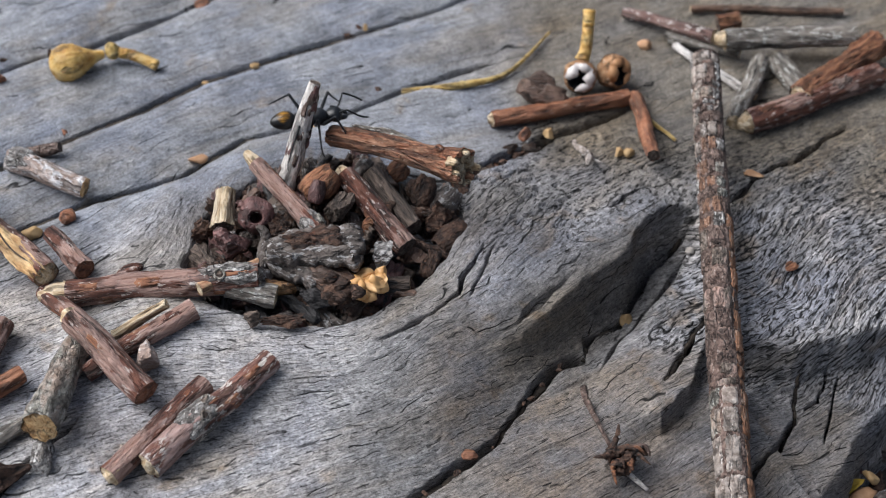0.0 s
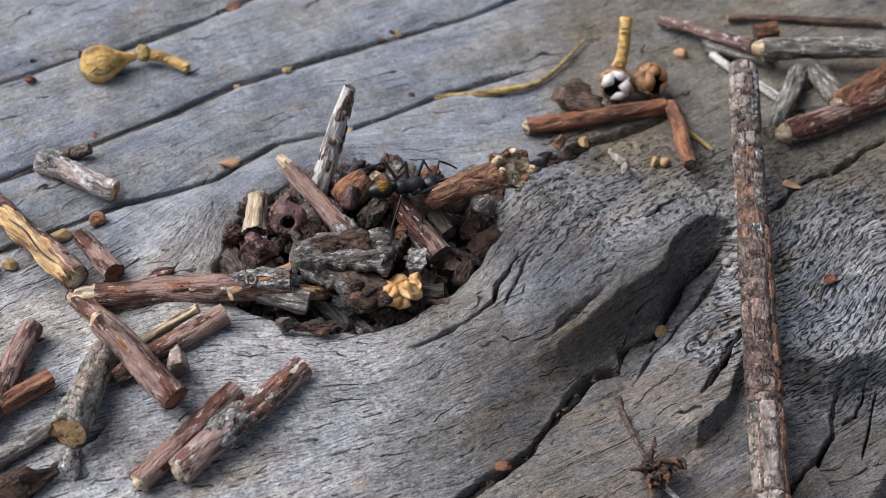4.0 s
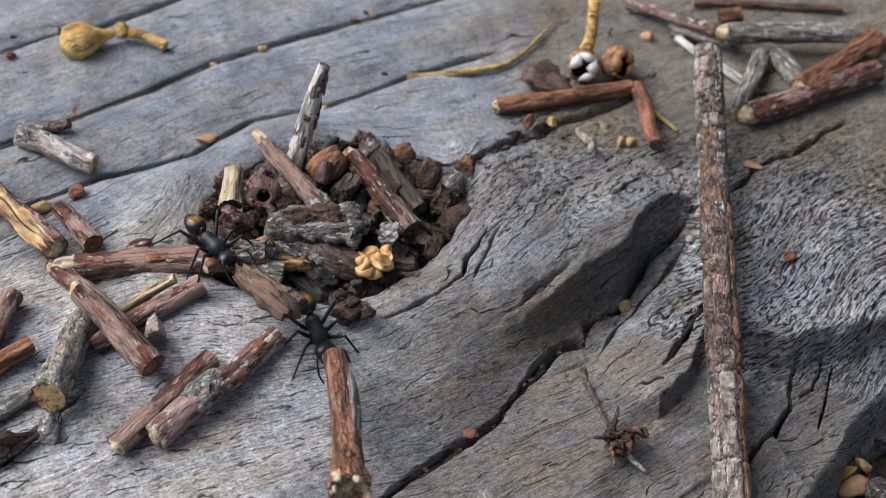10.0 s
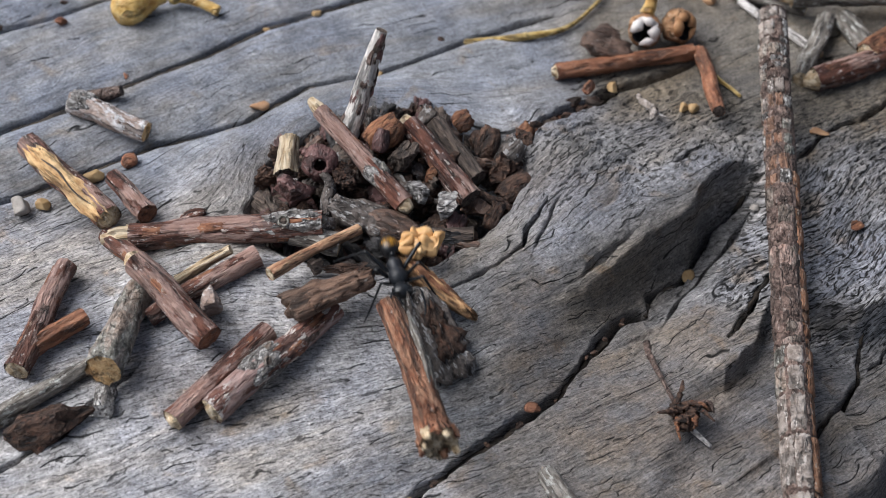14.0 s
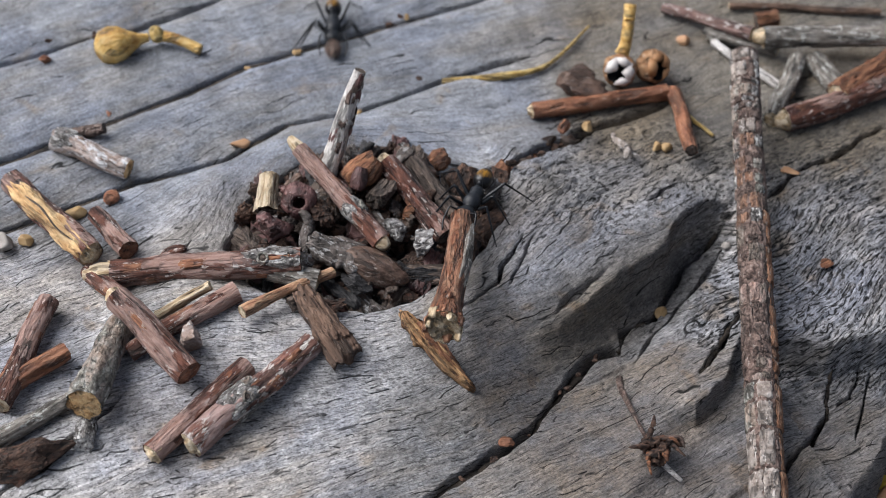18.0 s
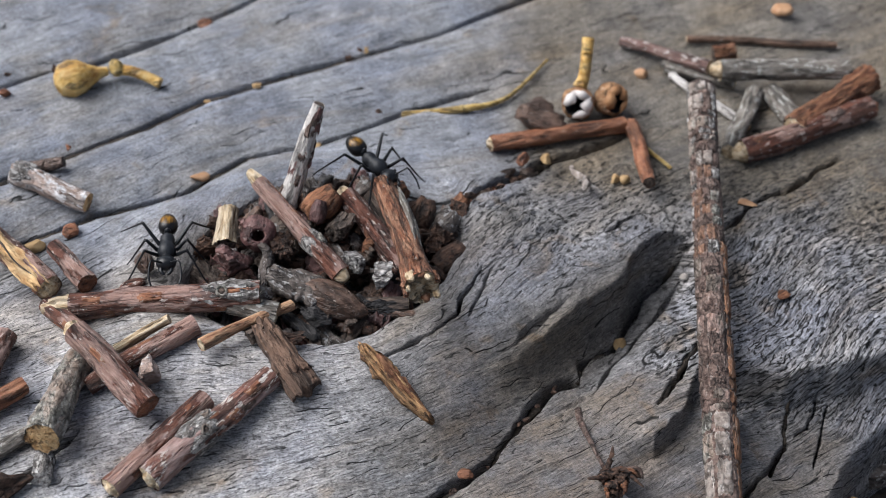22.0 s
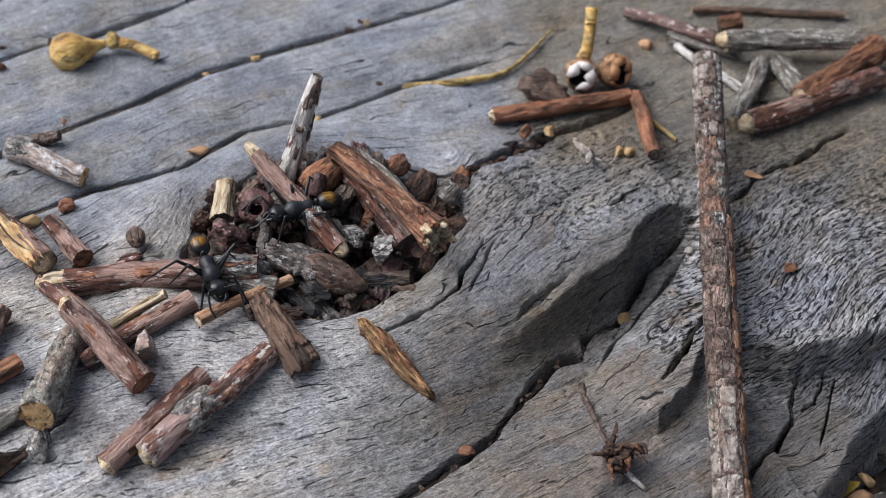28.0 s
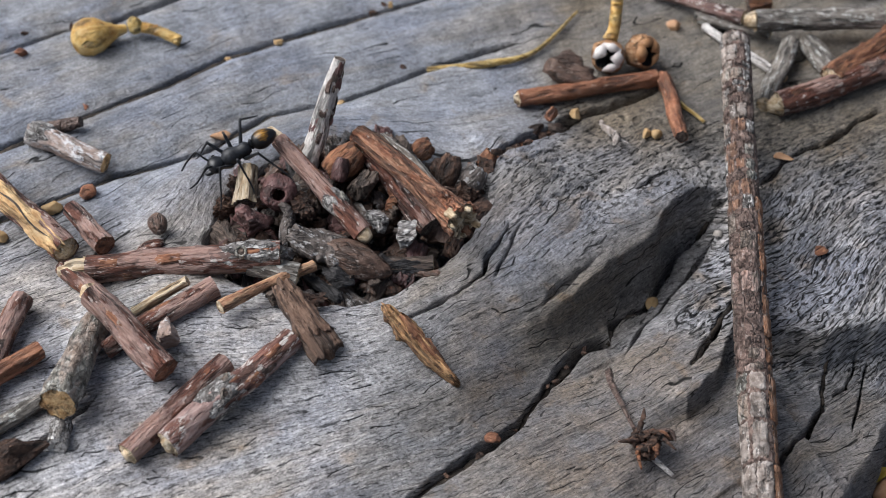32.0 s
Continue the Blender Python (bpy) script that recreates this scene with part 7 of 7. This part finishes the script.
    walk(w, between([
        (0.0, (-3.09, -1.55, 0.22), (-1.71, -1.75, 0.46)), (11.0, (-2.86, -1.49, 0.22), (-1.55, -1.72, 0.46)), (11.5, (-2.14, -1.86, 0.50), (-1.38, -1.71, 0.45)), (12.0, (-1.65, -1.79, 0.60), (-0.81, -1.83, 0.50)), (13.0, (-1.59, -1.84, 0.60), (-0.52, -1.99, 0.45)),
        (13.5, (-1.62, -1.84, 0.60), (-0.61, -2.18, 0.45)), (14.0, (-1.45, -2.04, 0.50), (-0.63, -2.61, 0.40)), (14.5, (-0.98, -2.51, 0.47), (-0.36, -3.10, 0.12)), (16.5, (-1.07, -2.27, 0.47), (-0.13, -3.01, 0.06)), (32.0, (-1.07, -2.27, 0.47), (-0.13, -3.01, 0.06))]))
    # The grey bark slab that is pulled out and slides off the log.
    x = carried("bark_slab", "dark grey bark slab with crumbly edge", "bark", 1.05, 0.52, 0.22, HUSK, 85, 0.28, ((0, 0.55), (0.2, 0.8), (0.5, 0.95), (0.75, 1.15), (0.92, 1.1), (1, 0.7)), 0.4, CLOD)
    walk(x, between([
        (0.0, (-2.24, -1.34, 0.62), (-1.50, -1.17, 0.62)), (10.0, (-2.33, -1.29, 0.62), (-1.55, -1.13, 0.62)), (10.5, (-1.86, -1.83, 0.60), (-1.19, -1.91, 0.50)), (11.0, (-1.34, -2.21, 0.55), (-0.93, -2.66, 0.40)), (12.0, (-1.46, -2.23, 0.50), (-0.93, -2.84, 0.19)), (13.0, (-1.45, -2.29, 0.50), (-0.91, -2.92, 0.16)),
        (14.0, (-1.16, -2.56, 0.50), (-0.73, -3.15, 0.09)), (14.5, (-0.82, -2.80, 0.20), (-0.57, -3.32, -0.02)), (15.3, (-0.55, -4.63, -0.21), (-0.25, -5.20, -0.16)), (16.0, (-0.41, -5.92, -0.13), (-0.09, -6.35, -0.11)), (32.0, (-0.41, -5.92, -0.13), (-0.09, -6.35, -0.11))]))
    # Amber resin lump.
    resin = thing("resin_lump", Matrix(), "knobbly amber lump of dried resin", "resin", "things the ants carry")
    for k in range(16):
        rng = random.Random(90 + k)
        c = Vector((rng.uniform(-0.16, 0.16), rng.uniform(-0.16, 0.16), rng.uniform(-0.06, 0.09)))
        vs, fs = blob((0.14, 0.12, 0.085), 90 + k, 0.10, 6, 3)
        turn = pose(0, 0, 0, rng.uniform(-50, 50), rng.uniform(-50, 50), rng.uniform(0, 180)).to_3x3()
        part("bead", ([turn @ p + c for p in vs], fs), RESIN, resin)
    walk(resin, between([
        (0.0, (-1.08, -1.55, 0.40), (-0.75, -1.51, 0.40)), (13.0, (-1.09, -1.52, 0.42), (-0.77, -1.48, 0.42)), (13.5, (-1.16, -1.60, 0.50), (-0.86, -1.74, 0.50)), (14.0, (-1.18, -1.89, 0.60), (-0.88, -2.01, 0.60)),
        (14.2, (-0.70, -3.11, 0.12), (-0.49, -3.25, 0.01)), (14.4, (-0.23, -4.79, -0.17), (-0.08, -5.15, -0.12)), (15.5, (0.14, -5.71, -0.06), (0.34, -6.02, -0.06)), (32.0, (0.14, -5.71, -0.06), (0.34, -6.02, -0.06))]))
    # Pink-brown straw that is shoved to the front.
    u = thing("pale_stick", Matrix(), "short pinkish stick with pale wooden core", "stick", "things the ants carry")
    data = tube([(0, 0, 0), (0.6, 0.02, 0.01), (1.28, 0, 0)], [0.08, 0.065, 0.07], 12, 0.12, 91, ring=0.04)
    part("bark", data, bark("pink_stick", (0.30, 0.13, 0.07), (0.46, 0.25, 0.14), (0.62, 0.42, 0.26), (0.40, 0.16, 0.10), 0.2), u)
    part("cut_end", cap(data, 12, 0, 2, 0.2), PALE, u)
    part("cut_end", cap(data, 12, 1, 3, 0.2), PALE, u)
    walk(u, between([
        (0.0, (-2.99, -1.92, 0.50), (-2.06, -1.06, 0.35)), (13.0, (-3.01, -2.00, 0.50), (-2.10, -1.10, 0.37)), (13.5, (-2.90, -2.28, 0.60), (-2.05, -1.36, 0.33)), (14.0, (-2.80, -2.54, 0.55), (-1.93, -1.61, 0.44)), (14.5, (-2.83, -2.54, 0.50), (-1.94, -1.64, 0.32)), (16.5, (-2.87, -2.56, 0.50), (-1.96, -1.67, 0.41)), (17.0, (-2.88, -2.53, 0.50), (-1.97, -1.64, 0.36)), (32.0, (-2.88, -2.53, 0.50), (-1.97, -1.64, 0.36))]))
    # A crumbly lump that is pushed about in front of the hole.
    k = thing("bark_clod", Matrix(), "crumbly rusty brown clod of bark", "bark", "things the ants carry")
    part("core", blob((0.24, 0.18, 0.15), 95, 0.3, 4, 4), CLOD, k)
    for i in range(3):
        vs, fs = blob((0.09, 0.08, 0.07), 96 + i, 0.3, 3, 3)
        part("crumb", ([p + Vector((0.18 - 0.16 * i, 0.12 * (i - 1), 0.1)) for p in vs], fs), CLOD, k)
    walk(k, between([
        (0.0, (-1.37, -1.72, 0.45), (-1.08, -1.69, 0.45)), (8.0, (-1.48, -1.86, 0.45), (-1.18, -1.82, 0.45)), (9.0, (-1.32, -2.31, 0.50), (-1.03, -2.32, 0.50)), (10.0, (-1.25, -2.34, 0.46), (-0.95, -2.31, 0.44)), (11.0, (-1.08, -2.48, 0.41), (-0.80, -2.42, 0.39)),
        (11.6, (-1.16, -1.98, 0.40), (-0.89, -2.04, 0.40)), (12.2, (-1.47, -1.16, 0.10), (-1.19, -1.22, 0.10)), (32.0, (-1.47, -1.16, 0.10), (-1.19, -1.22, 0.10))]))
    # The round dark seed that is carried in and left.
    s = thing("brown_seed", Matrix(), "round dark brown seed lying on the log", "seed", "things the ants carry")
    part("shell", egg(0.15, 0.115, 0.11, rough=0.15, seed=7), NUT, s)
    part("scar", egg(0.03, 0.04, 0.04, (0.14, 0, 0), 10, 6), DARKWOOD, s)
    walk(s, between([
        (0.0, (-2.66, 5.52, 0.13), (-2.53, 5.14, 0.12)), (17.4, (-2.70, 4.32, 0.10), (-2.61, 3.94, 0.10)), (18.0, (-2.59, 2.69, 0.12), (-2.52, 2.35, 0.11)), (18.5, (-4.03, 0.08, 0.38), (-3.97, -0.21, 0.42)), (19.0, (-3.18, 0.25, 0.14), (-3.05, 0.29, -0.02)),
        (19.5, (-3.52, -0.73, 0.40), (-3.43, -1.01, 0.39)), (20.0, (-3.35, -0.92, 0.25), (-3.25, -1.14, 0.28)), (21.0, (-3.40, -1.23, 0.41), (-3.35, -1.45, 0.43)), (21.7, (-3.78, -1.26, 0.43), (-3.68, -1.48, 0.43)), (28.0, (-3.85, -1.26, 0.42), (-3.76, -1.48, 0.42)), (32.0, (-3.85, -1.26, 0.42), (-3.76, -1.48, 0.42))]))


motions()
